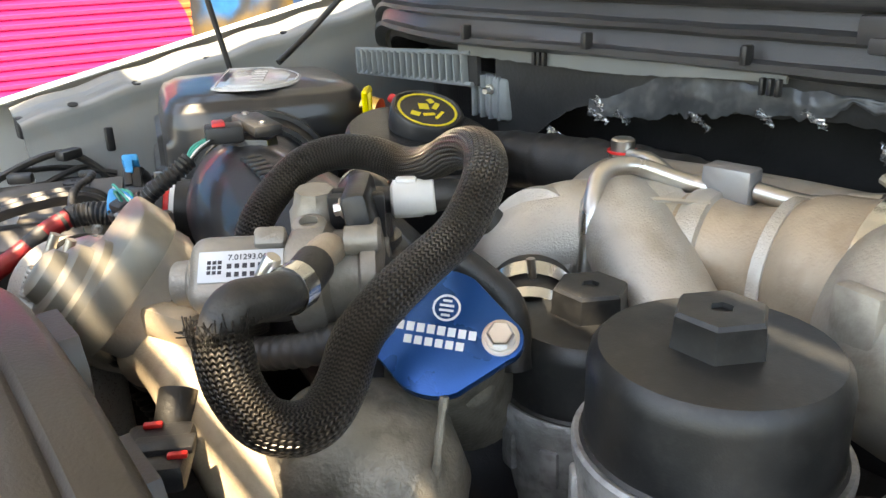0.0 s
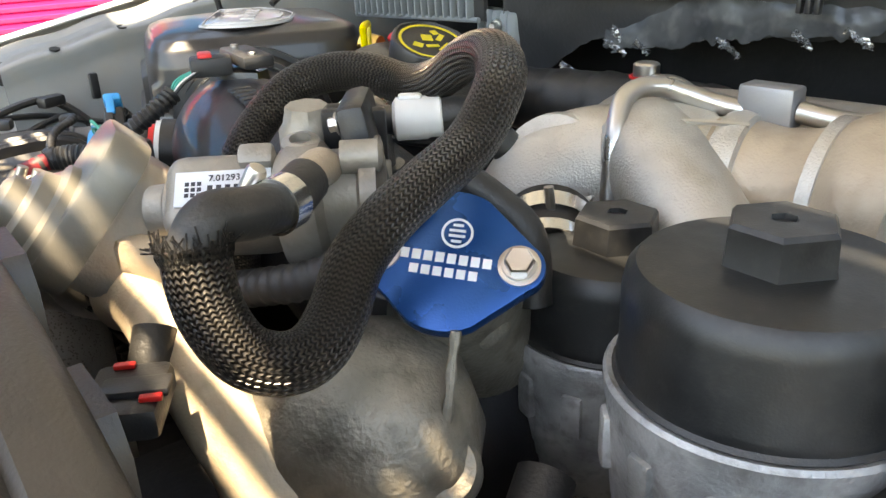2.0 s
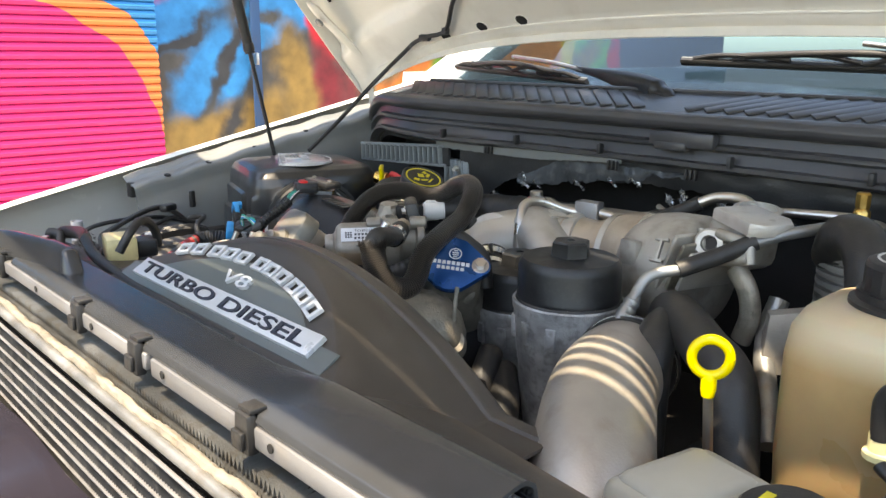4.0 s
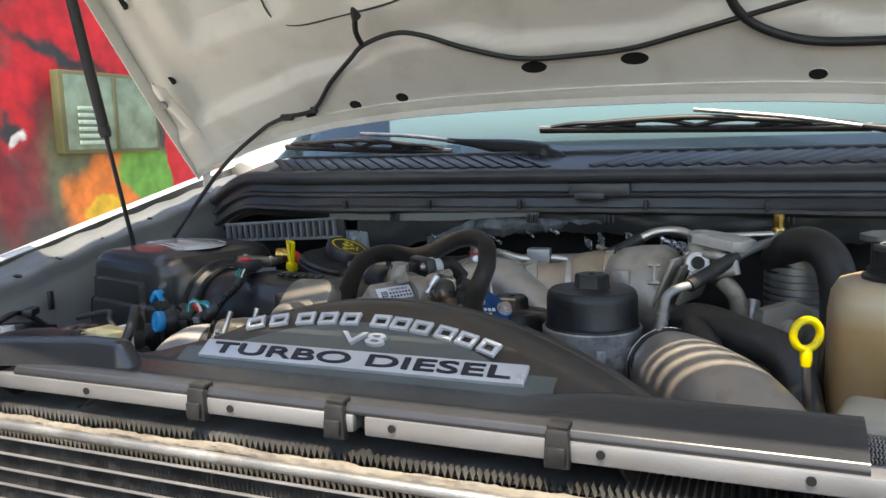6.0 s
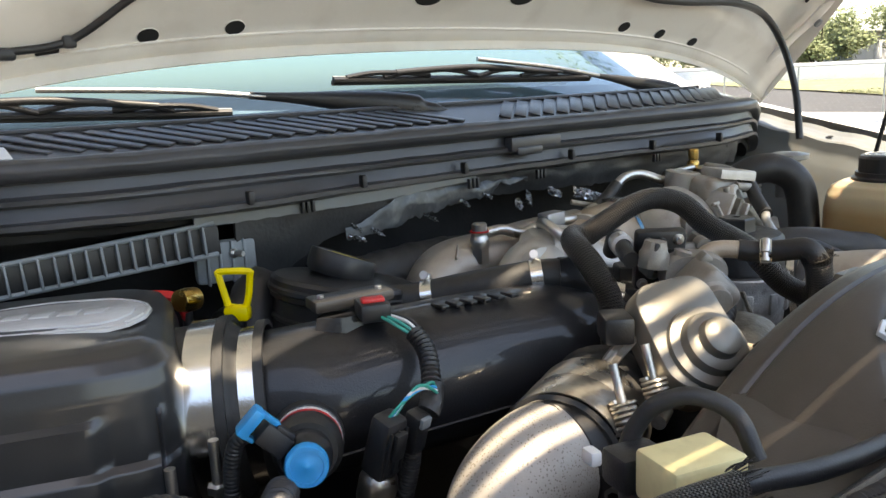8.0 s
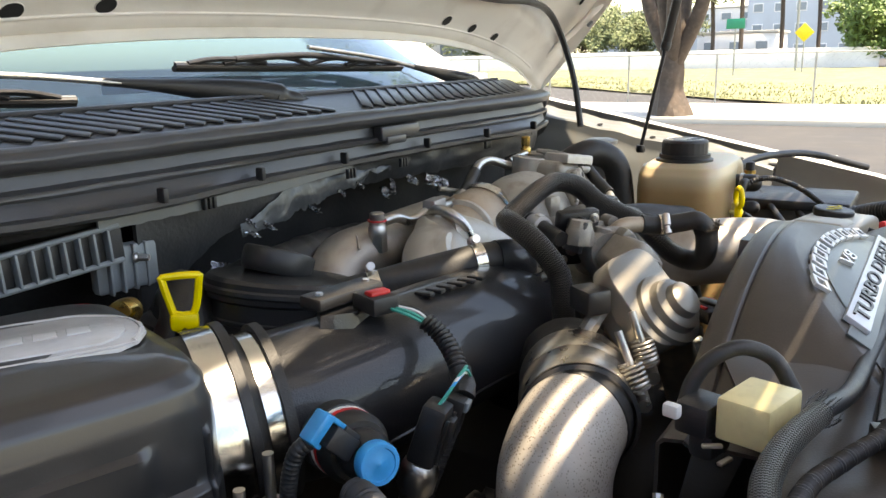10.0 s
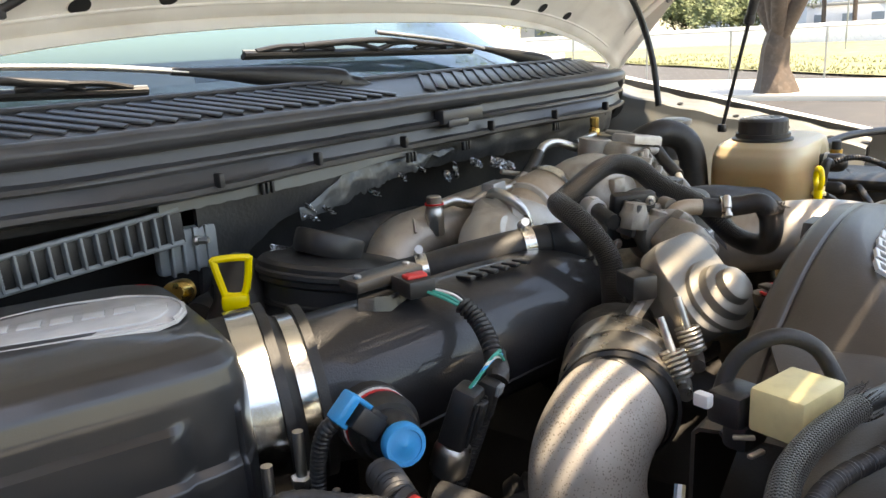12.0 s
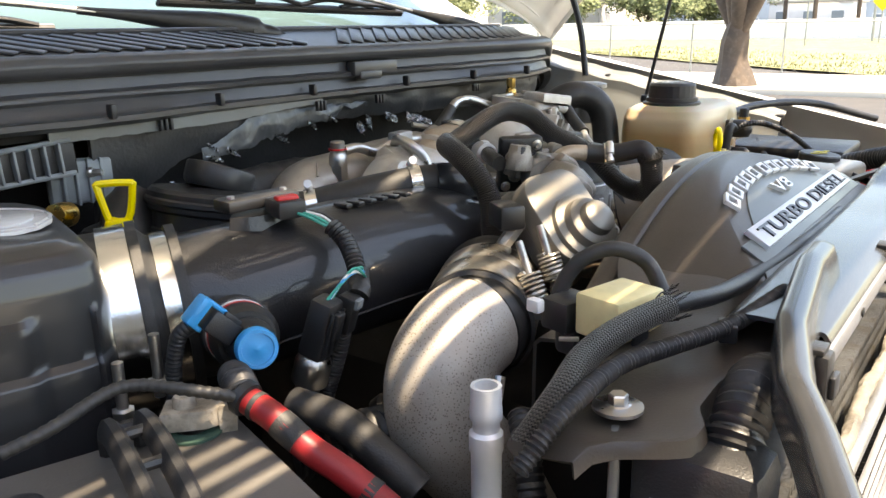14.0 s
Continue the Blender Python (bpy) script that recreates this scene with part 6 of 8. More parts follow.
part("body", rbox((0.045, 0.142, 1.172), (0.024, 0.03, 0.022), 0.004, rotz(30)), M_GREYPL, cam_plug)
part("lock", rbox((0.036, 0.136, 1.183), (0.01, 0.012, 0.006), 0.002, rotz(30)), M_WHITEPL, cam_plug)
part("cable", tube([(0.055, 0.155, 1.17), (0.075, 0.17, 1.165), (0.1, 0.17, 1.13)], 0.006, 10, 6), M_RUBBER, cam_plug)
# front cover and cream pipe that catch the sun
part("front_pipe", tube([(-0.225, 0.138, 1.262), (-0.175, 0.138, 1.258), (-0.13, 0.136, 1.25), (-0.088, 0.136, 1.235), (-0.055, 0.140, 1.205), (-0.03, 0.13, 1.15), (-0.02, 0.12, 1.08)], 0.025, 24, 8, rf=lambda s, t: 1.0 + 0.25 * math.exp(-((s - 0.02) / 0.008) ** 2) + 0.12 * math.exp(-((s - 0.09) / 0.012) ** 2)), M_SAND, cast, "sand-coloured cast pipe")
part("front_flange", rbox((-0.185, 0.133, 1.288), (0.06, 0.018, 0.022), 0.005, rotz(20)), M_SAND, cast)

fit_ = part("hose_stub", tube([(-0.125, 0.118, 1.272), (-0.118, 0.112, 1.262), (-0.112, 0.104, 1.245)], 0.011, 14, 6), M_RUBBER, cast, "short black stub hose")
part("stub_clip", lathe([(0.0115, 0), (0.013, 0), (0.013, 0.005), (0.0115, 0.005)], (-0.112, 0.105, 1.247), (0.2, -0.3, -0.9), 18), M_STEEL, fit_)

# blue cover plate
PB = V(-0.034, 0.232, 1.3055)
pn = V(0.50, -0.48, 0.72).normalized()
bolt_r = V(-0.010, 0.252, 1.304)
ex = (bolt_r - PB)
ex = (ex - pn * ex.dot(pn)).normalized()
ey = pn.cross(ex)
pmx = Matrix(((ex.x, ey.x, pn.x, PB.x), (ex.y, ey.y, pn.y, PB.y), (ex.z, ey.z, pn.z, PB.z), (0, 0, 0, 1)))
outline = []
for cx, cy, r, a0, a1 in ((0.0335, 0, 0.0125, -62, 62), (0, 0.004, 0.032, 62, 118), (-0.0335, 0, 0.0125, 118, 242), (0, -0.004, 0.032, 242, 298)):
    for k in range(9):
        a = radians(lerp(a0, a1, k / 8))
        outline.append((cx + r * math.cos(a), cy + r * math.sin(a)))
bp = thing("cover_plate", PB, "blue anodised cover plate with etched emblem and bolt", "cover plate")
part("plate", prism(outline, 0.009, pmx @ Matrix.Translation((0, 0, -0.009)), 0.0009), M_BLUE, bp, "blue anodised plate")
for s in (-1, 1):
    part("washer", lathe([(0.0102, 0), (0.0102, 0.0016), (0.007, 0.002), (0, 0.002)], pmx @ V(s * 0.0335, 0, 0), pn, 28), M_STEEL, bp)
    hexbolt(pmx @ V(s * 0.0335, 0, 0.0016), pn, 0.0072, 0.008, bp, flange=1.15)
# etched emblem as plain rings, bars in two rows
part("etched_mark", lathe([(0.0066, 0), (0.0078, 0.0), (0.0078, 0.0004), (0.0066, 0.0004)], pmx @ V(0.002, 0.0135, 0), pn, 28), M_ETCH, bp)
for k in range(4):
    part("etched_mark", rbox(pmx @ V(0.002, 0.0092 + 0.0028 * k, 0), (0.0095 - 0.003 * abs(k - 1.5), 0.0013, 0.0008), 0, pmx.to_quaternion().to_matrix().to_4x4()), M_ETCH, bp)
for row, (n_bars, x0, y0, w, h) in enumerate(((8, -0.0215, 0.0008, 0.0050, 0.0050), (6, -0.016, -0.0066, 0.0050, 0.0046))):
    for k in range(n_bars):
        part("etched_bar", rbox(pmx @ V(x0 + k * (w + 0.0007), y0 - 0.0002 * k, 0.0), (w * 0.84, h, 0.0008), 0, pmx.to_quaternion().to_matrix().to_4x4()), M_ETCH, bp)

# exhaust valve: motor, body, plugs, label
ev = thing("exhaust_valve", (-0.12, 0.19, 1.28), "cast aluminium exhaust gas valve with a motor and label", "valve")
max_ = V(0.6, 0.8, 0.02).normalized()
m0 = V(-0.150, 0.146, 1.321)
nl = (V(0.8, -0.6, 0) * 0.72 + V(0, 0, 0.69)).normalized()
ny = nl.cross(max_).normalized()
MR = Matrix(((max_.x, ny.x, nl.x, 0), (max_.y, ny.y, nl.y, 0), (max_.z, ny.z, nl.z, 0), (0, 0, 0, 1)))
part("motor", rbox(m0 + max_ * 0.029, (0.060, 0.044, 0.043), 0.010, MR, seg=4), M_VALVE, ev, "rounded grey motor can")
part("motor_end", lathe([(0.0, -0.013), (0.0115, -0.013), (0.013, -0.011), (0.0135, -0.003), (0.0165, -0.001), (0.0165, 0.004)], m0, max_, 30), M_VALVE, ev)
part("motor_lug", rbox(m0 + max_ * 0.046 + nl * 0.021 + ny * 0.016, (0.018, 0.012, 0.012), 0.003, MR), M_VALVE, ev)
lab_m = Matrix.Translation(m0 + max_ * 0.030 + nl * 0.0219) @ MR
lb = part("label", rbox(V(0, 0, 0.0), (0.047, 0.0185, 0.001), 0.0002, lab_m), M_LABEL, ev, "white printed label")
part("printed_number", words("7.01293.06.0", lab_m @ Matrix.Translation((0.0055, 0.0052, 0.0006)), 0.0034, 0.025, 0.0002), M_PLATEDK, lb, smooth=20)
for r_, (w_, y_) in enumerate(((0.026, 0.0), (0.026, -0.005))):
    for k_ in range(7):
        part("printed_bar", rbox(V(0, 0, 0), (0.0026, 0.0028, 0.0003), 0, lab_m @ Matrix.Translation((0.0055 - w_ / 2 + 0.0043 * (k_ + 0.3), y_, 0.0006))), M_PLATEDK, lb)
for k_ in range(9):
    part("printed_square", rbox(V(0, 0, 0), (0.0021, 0.0021, 0.0003), 0, lab_m @ Matrix.Translation((-0.0175 + 0.003 * (k_ % 3), -0.0035 + 0.003 * (k_ // 3), 0.0006))), M_PLATEDK, lb)
vb = m0 + max_ * 0.056
part("body", lathe([(0.029, 0), (0.032, 0.004), (0.032, 0.02), (0.027, 0.024), (0.027, 0.04), (0.033, 0.042), (0.033, 0.05), (0.02, 0.052), (0, 0.052)], vb, max_, 36, wob=lambda a, h: 1 + 0.1 * math.sin(3 * a)), M_VALVE, ev)
for k in range(3):
    c = vb + max_ * 0.045 + (Matrix.Rotation(2.1 * k + 0.6, 3, max_) @ V(0, 0, 0.034))
    part("lug", lathe([(0.008, -0.012), (0.008, 0.006), (0.006, 0.008), (0.0035, 0.008), (0.0035, 0.005), (0, 0.005)], c, max_, 16), M_VALVE, ev)
part("top_cap", lathe([(0.016, -0.012), (0.016, 0.002), (0.0135, 0.006), (0.012, 0.012), (0.0115, 0.015), (0, 0.0155)], (-0.142, 0.222, 1.349), (0.1, -0.05, 1), 8), M_VALVE, ev, "dark hexagonal top cap")
part("top_boss", lathe([(0.010, -0.012), (0.010, 0.006), (0.0055, 0.008), (0.005, 0.003), (0, 0.003)], (-0.119, 0.205, 1.346), (0.25, -0.2, 1), 18), M_VALVE, ev)
CVC = V(-0.112, 0.240, 1.338)
CVR = rotz(52) @ Matrix.Rotation(radians(-10), 4, "Y")
part("cover", rbox(CVC, (0.016, 0.052, 0.066), 0.005, CVR), M_BLACK, ev, "ribbed black plastic cover")
for dy, dz in ((-0.017, 0.024), (0.018, -0.024)):
    hexbolt(CVC + (CVR @ V(-0.008, dy, dz)), CVR.to_3x3() @ V(-1, 0, 0), 0.004, 0.005, ev, name="screw", mat=M_STEEL)
for dz in (0.012, 0.0, -0.012):
    part("slot", rbox(CVC + (CVR @ V(-0.0085, 0.0, dz)), (0.002, 0.028, 0.004), 0.0005, CVR), M_RUBBER, ev)
part("nipple", tube([(-0.095, 0.212, 1.318), (-0.092, 0.203, 1.339), (-0.080, 0.193, 1.349), (-0.060, 0.171, 1.3485)], 0.0092, 16, 8), M_TAN, ev, "bent steel pipe stub")
clipw = thing("hose_connector", (-0.1, 0.275, 1.34), "white plastic quick connector on a hose", "connector")
wax = V(0.6, 0.78, 0.03).normalized()
wc = V(-0.130, 0.272, 1.349)
part("body", lathe([(0.009, -0.002), (0.0122, 0.0), (0.0122, 0.017), (0.0112, 0.019), (0.0112, 0.025), (0.009, 0.027)], wc, wax, 24), M_WHITEPL, clipw)
part("latch", rbox(wc + wax * 0.008 + V(0, 0, 0.0122), (0.014, 0.008, 0.004), 0.002, rotz(52)), M_WHITEPL, clipw)
part("pipe", tube([(-0.160, 0.236, 1.345), (-0.146, 0.256, 1.348), wc + wax * 0.002], 0.0085, 14), M_BLACK, clipw)
part("pipe", tube([wc + wax * 0.022, wc + wax * 0.042, wc + wax * 0.055 + V(0.004, 0.006, -0.02)], 0.0100, 14), M_RUBBER, clipw)
for k in range(2):
    part("holder", rbox((-0.120 - 0.022 * k, 0.238 - 0.010 * k, 1.346), (0.006, 0.034, 0.036), 0.002, rotz(-35) @ Matrix.Rotation(radians(14), 4, "Y")), M_BLACK, clipw)

# metal cylinder valve end and canister in front
can = thing("actuator_canister", (-0.23, 0.1, 1.24), "zinc-plated actuator canister with a stepped dome", "canister")
cn = V(-0.19, -0.68, 0.62).normalized()
cu_ = V(0.10, 0.66, 0.745)
cu_ = (cu_ - cn * cu_.dot(cn)).normalized()
cx_ = cu_.cross(cn)
C0 = V(-0.230, 0.112, 1.318)
cmx = Matrix(((cx_.x, cu_.x, cn.x, C0.x), (cx_.y, cu_.y, cn.y, C0.y), (cx_.z, cu_.z, cn.z, C0.z), (0, 0, 0, 1)))
ol = []
for cx, cy, r, a0, a1 in ((0.018, 0.026, 0.022, 0, 90), (-0.018, 0.026, 0.022, 90, 180), (-0.016, -0.024, 0.026, 180, 270), (0.016, -0.024, 0.026, 270, 360)):
    for k in range(7):
        a = radians(lerp(a0, a1, k / 6))
        ol.append((cx + r * math.cos(a), cy + r * math.sin(a)))
M_ZINC = pm("zinc_plate", (0.2, 0.185, 0.155), 0.42, 0.4, 0.15, 14, 0.15, 400, dirt=0.3, dirt_col=(0.25, 0.2, 0.14))
part("plate", prism(ol, 0.022, cmx @ Matrix.Translation((0, 0, -0.022)), 0.003), M_ZINC, can)
part("rear_cover", prism([(x * 0.86, y * 0.86) for x, y in ol], 0.02, cmx @ Matrix.Translation((0, 0, -0.042)), 0.0), M_PIPE, can)
part("dome", lathe([(0.037, 0.0), (0.036, 0.006), (0.028, 0.008), (0.026, 0.016), (0.022, 0.0185), (0.018, 0.019), (0.0165, 0.027), (0.012, 0.030), (0, 0.031)], cmx @ V(0.004, -0.02, -0.001), cn, 36), M_ZINC, can, "stepped pressed dome")
part("bracket", tube([(-0.26, 0.15, 1.31), (-0.28, 0.16, 1.285), (-0.27, 0.18, 1.25)], 0.011, 10, wob=lambda a, s: 0.5 + 0.5 * abs(math.cos(a))), M_PIPE, can)
part("plug", rbox((-0.272, 0.158, 1.318), (0.026, 0.034, 0.024), 0.004, rotz(-35)), M_BLACK, can)

# charge pipe, boot and spring clamps
elbow = thing("charge_pipe", (-0.42, 0.09, 1.0), "speckled grey plated charge-air pipe bend", "pipe")
EP = [V(-0.25, 0.19, 1.24), V(-0.31, 0.156, 1.245), V(-0.364, 0.131, 1.243), V(-0.400, 0.127, 1.240), V(-0.427, 0.124, 1.222), V(-0.434, 0.120, 1.192), V(-0.420, 0.115, 1.158), V(-0.392, 0.108, 1.12), V(-0.35, 0.10, 1.05)]
part("pipe", tube(EP[2:], 0.0450, 40, 10), M_SPECK, elbow, "plated pipe with pitted patches")
boot = part("boot", tube(EP[:3] + [EP[2].lerp(EP[3], 0.15)], 0.0475, 36, 8, rf=lambda s, t: 1.0 + 0.05 * math.sin(s * 180)), M_RUBBER, elbow)
dax = (EP[2] - EP[1]).normalized()
for q in (0.05, 0.7):
    c = EP[1].lerp(EP[2], q)
    b = part("clamp_band", lathe([(0.0495, -0.019), (0.0505, -0.019), (0.0515, -0.015), (0.051, 0.0), (0.0515, 0.015), (0.0505, 0.019), (0.0495, 0.019)], c, dax, 40), M_ALLOYBAND, elbow, "stainless clamp band")
for tip, base in ((V(-0.330, 0.110, 1.312), V(-0.338, 0.084, 1.258)), (V(-0.290, 0.112, 1.318), V(-0.296, 0.090, 1.266))):
    st = part("clamp_bolt", tube([base, tip], 0.0036, 10, 4), M_ALLOYBAND, elbow)
    sp_, d = [], tip - base
    u1 = d.normalized().orthogonal()
    u2 = d.normalized().cross(u1)
    for k in range(65):
        a = 2 * math.pi * k / 10
        sp_.append(base + d * (0.12 + 0.42 * k / 64) + (u1 * math.cos(a) + u2 * math.sin(a)) * 0.0066)
    part("spring", tube(sp_, 0.0017, 6, 2), M_ALLOYBAND, st)
    part("trunnion", lathe([(0.006, -0.012), (0.006, 0.012), (0, 0.0121)], base, dax, 12), M_ALLOYBAND, st)
part("ring", lathe([(0.048, -0.002), (0.0515, 0), (0.048, 0.002)], EP[2] + dax * 0.008, dax, 40), M_RUBBER, elbow)

# braided hose loop
HB = [(-0.222, 0.205, 1.245), (-0.219, 0.208, 1.290), (-0.217, 0.214, 1.322), (-0.216, 0.234, 1.346), (-0.213, 0.254, 1.360), (-0.203, 0.274, 1.366), (-0.185, 0.290, 1.366), (-0.160, 0.303, 1.360), (-0.130, 0.304, 1.368), (-0.090, 0.294, 1.386), (-0.060, 0.285, 1.391), (-0.037, 0.268, 1.383), (-0.028, 0.243, 1.362), (-0.024, 0.214, 1.350),
      (-0.022, 0.192, 1.340), (-0.022, 0.174, 1.325), (-0.015, 0.160, 1.309), (-0.009, 0.145, 1.300), (-0.010, 0.131, 1.299), (-0.017, 0.119, 1.305), (-0.026, 0.113, 1.319), (-0.031, 0.112, 1.334), (-0.034, 0.113, 1.345)]
br = thing("braided_hose", (-0.1, 0.25, 1.29), "looped hose in a frayed dark braided sleeve", "hose", "braided hoses")


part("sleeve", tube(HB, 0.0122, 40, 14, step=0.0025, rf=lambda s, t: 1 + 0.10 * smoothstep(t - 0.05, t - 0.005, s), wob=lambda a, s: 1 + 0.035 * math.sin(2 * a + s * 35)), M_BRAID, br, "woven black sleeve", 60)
rnd = random.Random(5)
fr = bmesh.new()
e0, e1 = V(HB[-1]), V(HB[-2])
dd = (e0 - e1).normalized()
o1 = dd.orthogonal().normalized()
o2 = dd.cross(o1)
for k in range(110):
    a = rnd.uniform(0, 6.28)
    o = o1 * math.cos(a) + o2 * math.sin(a)
    st = e0 - dd * 0.006 + o * 0.0128
    tube([st, st + dd * 0.006 + o * 0.0015, st + dd * rnd.uniform(0.006, 0.014) + o * rnd.uniform(-0.002, 0.004) + V(rnd.gauss(0, 0.002), rnd.gauss(0, 0.002), 0)], 0.00045, 4, 3, bm=fr)
tagged(part("frayed_end", fr, M_BRAID, br), kind="stuff")
rh = hose("valve_hose", "black rubber hose elbow with a worm clamp", [(-0.066, 0.178, 1.349), (-0.052, 0.160, 1.347), (-0.042, 0.140, 1.350), (-0.037, 0.122, 1.353), (-0.034, 0.113, 1.343), (-0.030, 0.112, 1.326)], 0.0108, M_RUBBER)
b, mm = band(V(-0.050, 0.157, 1.3473), (0.012, -0.02, 0.001), 0.0111, 0.011, rh)
worm(mm, 2.6, 0.0116, 0.011, b)
hose("ribbed_conduit", "short black taped conduit under the braided hose", [(-0.13, 0.16, 1.278), (-0.10, 0.168, 1.288), (-0.075, 0.185, 1.297), (-0.062, 0.21, 1.312), (-0.06, 0.235, 1.33)], 0.0095, M_RUBBER, "conduit", step=0.0015, rf=lambda s, t: 1 + 0.06 * math.sin(s * 900))
hose("taped_hose", "black taped hose running behind the blue plate", [(-0.075, 0.262, 1.335), (-0.055, 0.278, 1.318), (-0.038, 0.287, 1.30), (-0.03, 0.285, 1.265)], 0.010, M_RUBBER)

# turbo inlet castings
tb = thing("turbo_inlet", (-0.05, 0.45, 1.15), "sand-cast silver turbo inlet elbow with raised badge", "casting")
part("main_pipe", tube([(-0.146, 0.395, 1.235), (-0.142, 0.402, 1.268), (-0.118, 0.425, 1.287), (-0.07, 0.45, 1.29), (-0.03, 0.462, 1.289)], 0.045, 40, 10, rf=lambda s, t: 1.0 - 0.08 * smoothstep(0.1, 0.16, s)), M_SILVER, tb, smooth=60)
part("turbo_pipe", tube([(-0.045, 0.458, 1.2895), (-0.01, 0.468, 1.289), (0.05, 0.476, 1.29), (0.10, 0.476, 1.295)], 0.0425, 40, 10, rf=lambda s, t: 1.0 + 0.36 * smoothstep(0.055, 0.10, s) - 0.05 * smoothstep(0.02, 0.04, s) * (1 - smoothstep(0.04, 0.06, s))), M_TAN, tb, "heat-tanned cast pipe flaring to the turbo", 60)
part("end_boss", lathe([(0.04, -0.02), (0.0415, 0.0), (0.038, 0.008), (0.03, 0.0095), (0, 0.010)], (-0.125, 0.393, 1.292), (0.25, -0.85, 0.42), 36), M_SILVER, tb)
bd = V(0.25, -0.85, 0.42).normalized()
bdm = Matrix.Translation(V(-0.125, 0.393, 1.292) + bd * 0.0098) @ bd.to_track_quat("Z", "Y").to_matrix().to_4x4()
part("badge_ring", lathe([(0.0125, -0.002), (0.0125, 0.0012), (0.0145, 0.0012), (0.0145, -0.002)], bdm @ V(0.0, 0.008, 0), bd, 28), M_SILVER, tb)
for dx, dy, w, h in ((0, 0.012, 0.012, 0.003), (-0.004, 0.005, 0.003, 0.009), (0.004, 0.005, 0.003, 0.009)):
    part("badge_bar", rbox((0, 0, 0), (w, h, 0.003), 0.0008, bdm @ Matrix.Translation((dx, dy, 0))), M_SILVER, tb)
for k in range(5):
    part("badge_bar", rbox((0, 0, 0), (0.0055, 0.007, 0.003), 0.0008, bdm @ Matrix.Translation((-0.016 + 0.0085 * k, -0.013, 0))), M_SILVER, tb)
part("down_pipe", tube([(-0.085, 0.435, 1.31), (-0.055, 0.418, 1.302), (-0.01, 0.398, 1.276), (0.04, 0.378, 1.235), (0.08, 0.36, 1.18)], 0.0335, 32, 10), M_SILVER, tb)
part("saddle", lathe([(0.043, -0.01), (0.044, 0.012), (0.038, 0.022), (0.02, 0.028), (0, 0.029)], (-0.075, 0.44, 1.305), (0.25, -0.3, 0.9), 32), M_SILVER, tb)
part("outlet_band", lathe([(0.058, -0.008), (0.062, -0.006), (0.062, 0.006), (0.058, 0.008)], (0.092, 0.476, 1.295), (1, 0, 0.05), 40), M_CLAMP, tb)
part("flange_stud", tube([(-0.075, 0.345, 1.27), (-0.078, 0.342, 1.305)], 0.003, 8, 4), M_STEEL, tb)
part("weld_line", tube([(-0.06, 0.42, 1.332), (-0.045, 0.43, 1.334), (-0.02, 0.452, 1.332)], 0.0018, 6, 6), M_STEEL, tb)
part("patch", lathe([(0.014, 0), (0.013, 0.002), (0, 0.0025)], (0.062, 0.432, 1.30), (0.2, -0.8, 0.4), 18), M_COPPER, tb, "rust-brown round mark")
part("collar", lathe([(0.041, -0.010), (0.0455, -0.008), (0.0475, 0.0), (0.0455, 0.008), (0.041, 0.010)], (-0.032, 0.462, 1.2895), (1, 0.25, 0.0), 40), M_SILVER, tb)
part("collar", lathe([(0.046, -0.006), (0.052, -0.004), (0.052, 0.004), (0.046, 0.006)], (0.028, 0.474, 1.2895), (1, 0.1, 0.02), 40), M_SILVER, tb)
part("branch_collar", lathe([(0.033, -0.006), (0.0375, -0.003), (0.0375, 0.003), (0.033, 0.006)], (0.012, 0.389, 1.259), (0.6, -0.25, -0.5), 36), M_SILVER, tb)
hot = thing("exhaust_elbow", (-0.15, 0.54, 1.15), "rusty silver exhaust elbow behind the inlet", "casting")
part("pipe", tube([(-0.2, 0.53, 1.2), (-0.193, 0.535, 1.255), (-0.165, 0.538, 1.283), (-0.11, 0.53, 1.29), (-0.03, 0.53, 1.295), (0.06, 0.52, 1.3)], 0.04, 32, 10), M_PIPE, hot)
part("weld", tube([(-0.175, 0.505, 1.308), (-0.165, 0.515, 1.318), (-0.15, 0.53, 1.325)], 0.0016, 6), M_STEEL, hot)
coupling = thing("hose_coupling", (-0.06, 0.34, 1.22), "silver clamped coupling beside the filter", "coupling")
part("sleeve", tube([(-0.10, 0.365, 1.27), (-0.08, 0.345, 1.262), (-0.06, 0.325, 1.25)], 0.03, 28), M_RUBBER, coupling)
band(V(-0.088, 0.353, 1.266), (0.02, -0.02, -0.008), 0.031, 0.014, coupling)
band(V(-0.072, 0.337, 1.258), (0.02, -0.02, -0.008), 0.031, 0.010, coupling)

# turbo body and actuator
tu = thing("turbocharger", (0.18, 0.44, 1.2), "grey cast turbocharger with a bolted actuator", "turbocharger")
part("housing", lathe([(0.040, -0.06), (0.056, -0.052), (0.066, -0.036), (0.070, -0.012), (0.070, 0.022), (0.062, 0.036), (0.02, 0.045), (0, 0.045)], (0.150, 0.432, 1.298), (1, -0.12, 0.05), 48, wob=lambda a, h: 1 + 0.03 * math.sin(2 * a + 1)), M_CAST, tu, smooth=55)
TR = rotz(-18) @ Matrix.Rotation(radians(8), 4, "Y")
part("actuator", rbox((0.232, 0.416, 1.350), (0.058, 0.062, 0.052), 0.014, TR, seg=3), M_CAST, tu)
FR = rotz(-18) @ Matrix.Rotation(radians(24), 4, "Y")
for k in range(3):
    part("actuator_flange", rbox((0.188 + 0.014 * k, 0.390 - 0.004 * k, 1.326 - 0.002 * k), (0.006, 0.076, 0.074 - 0.012 * k), 0.003, FR), M_SILVER if k != 1 else M_CASTDARK, tu)
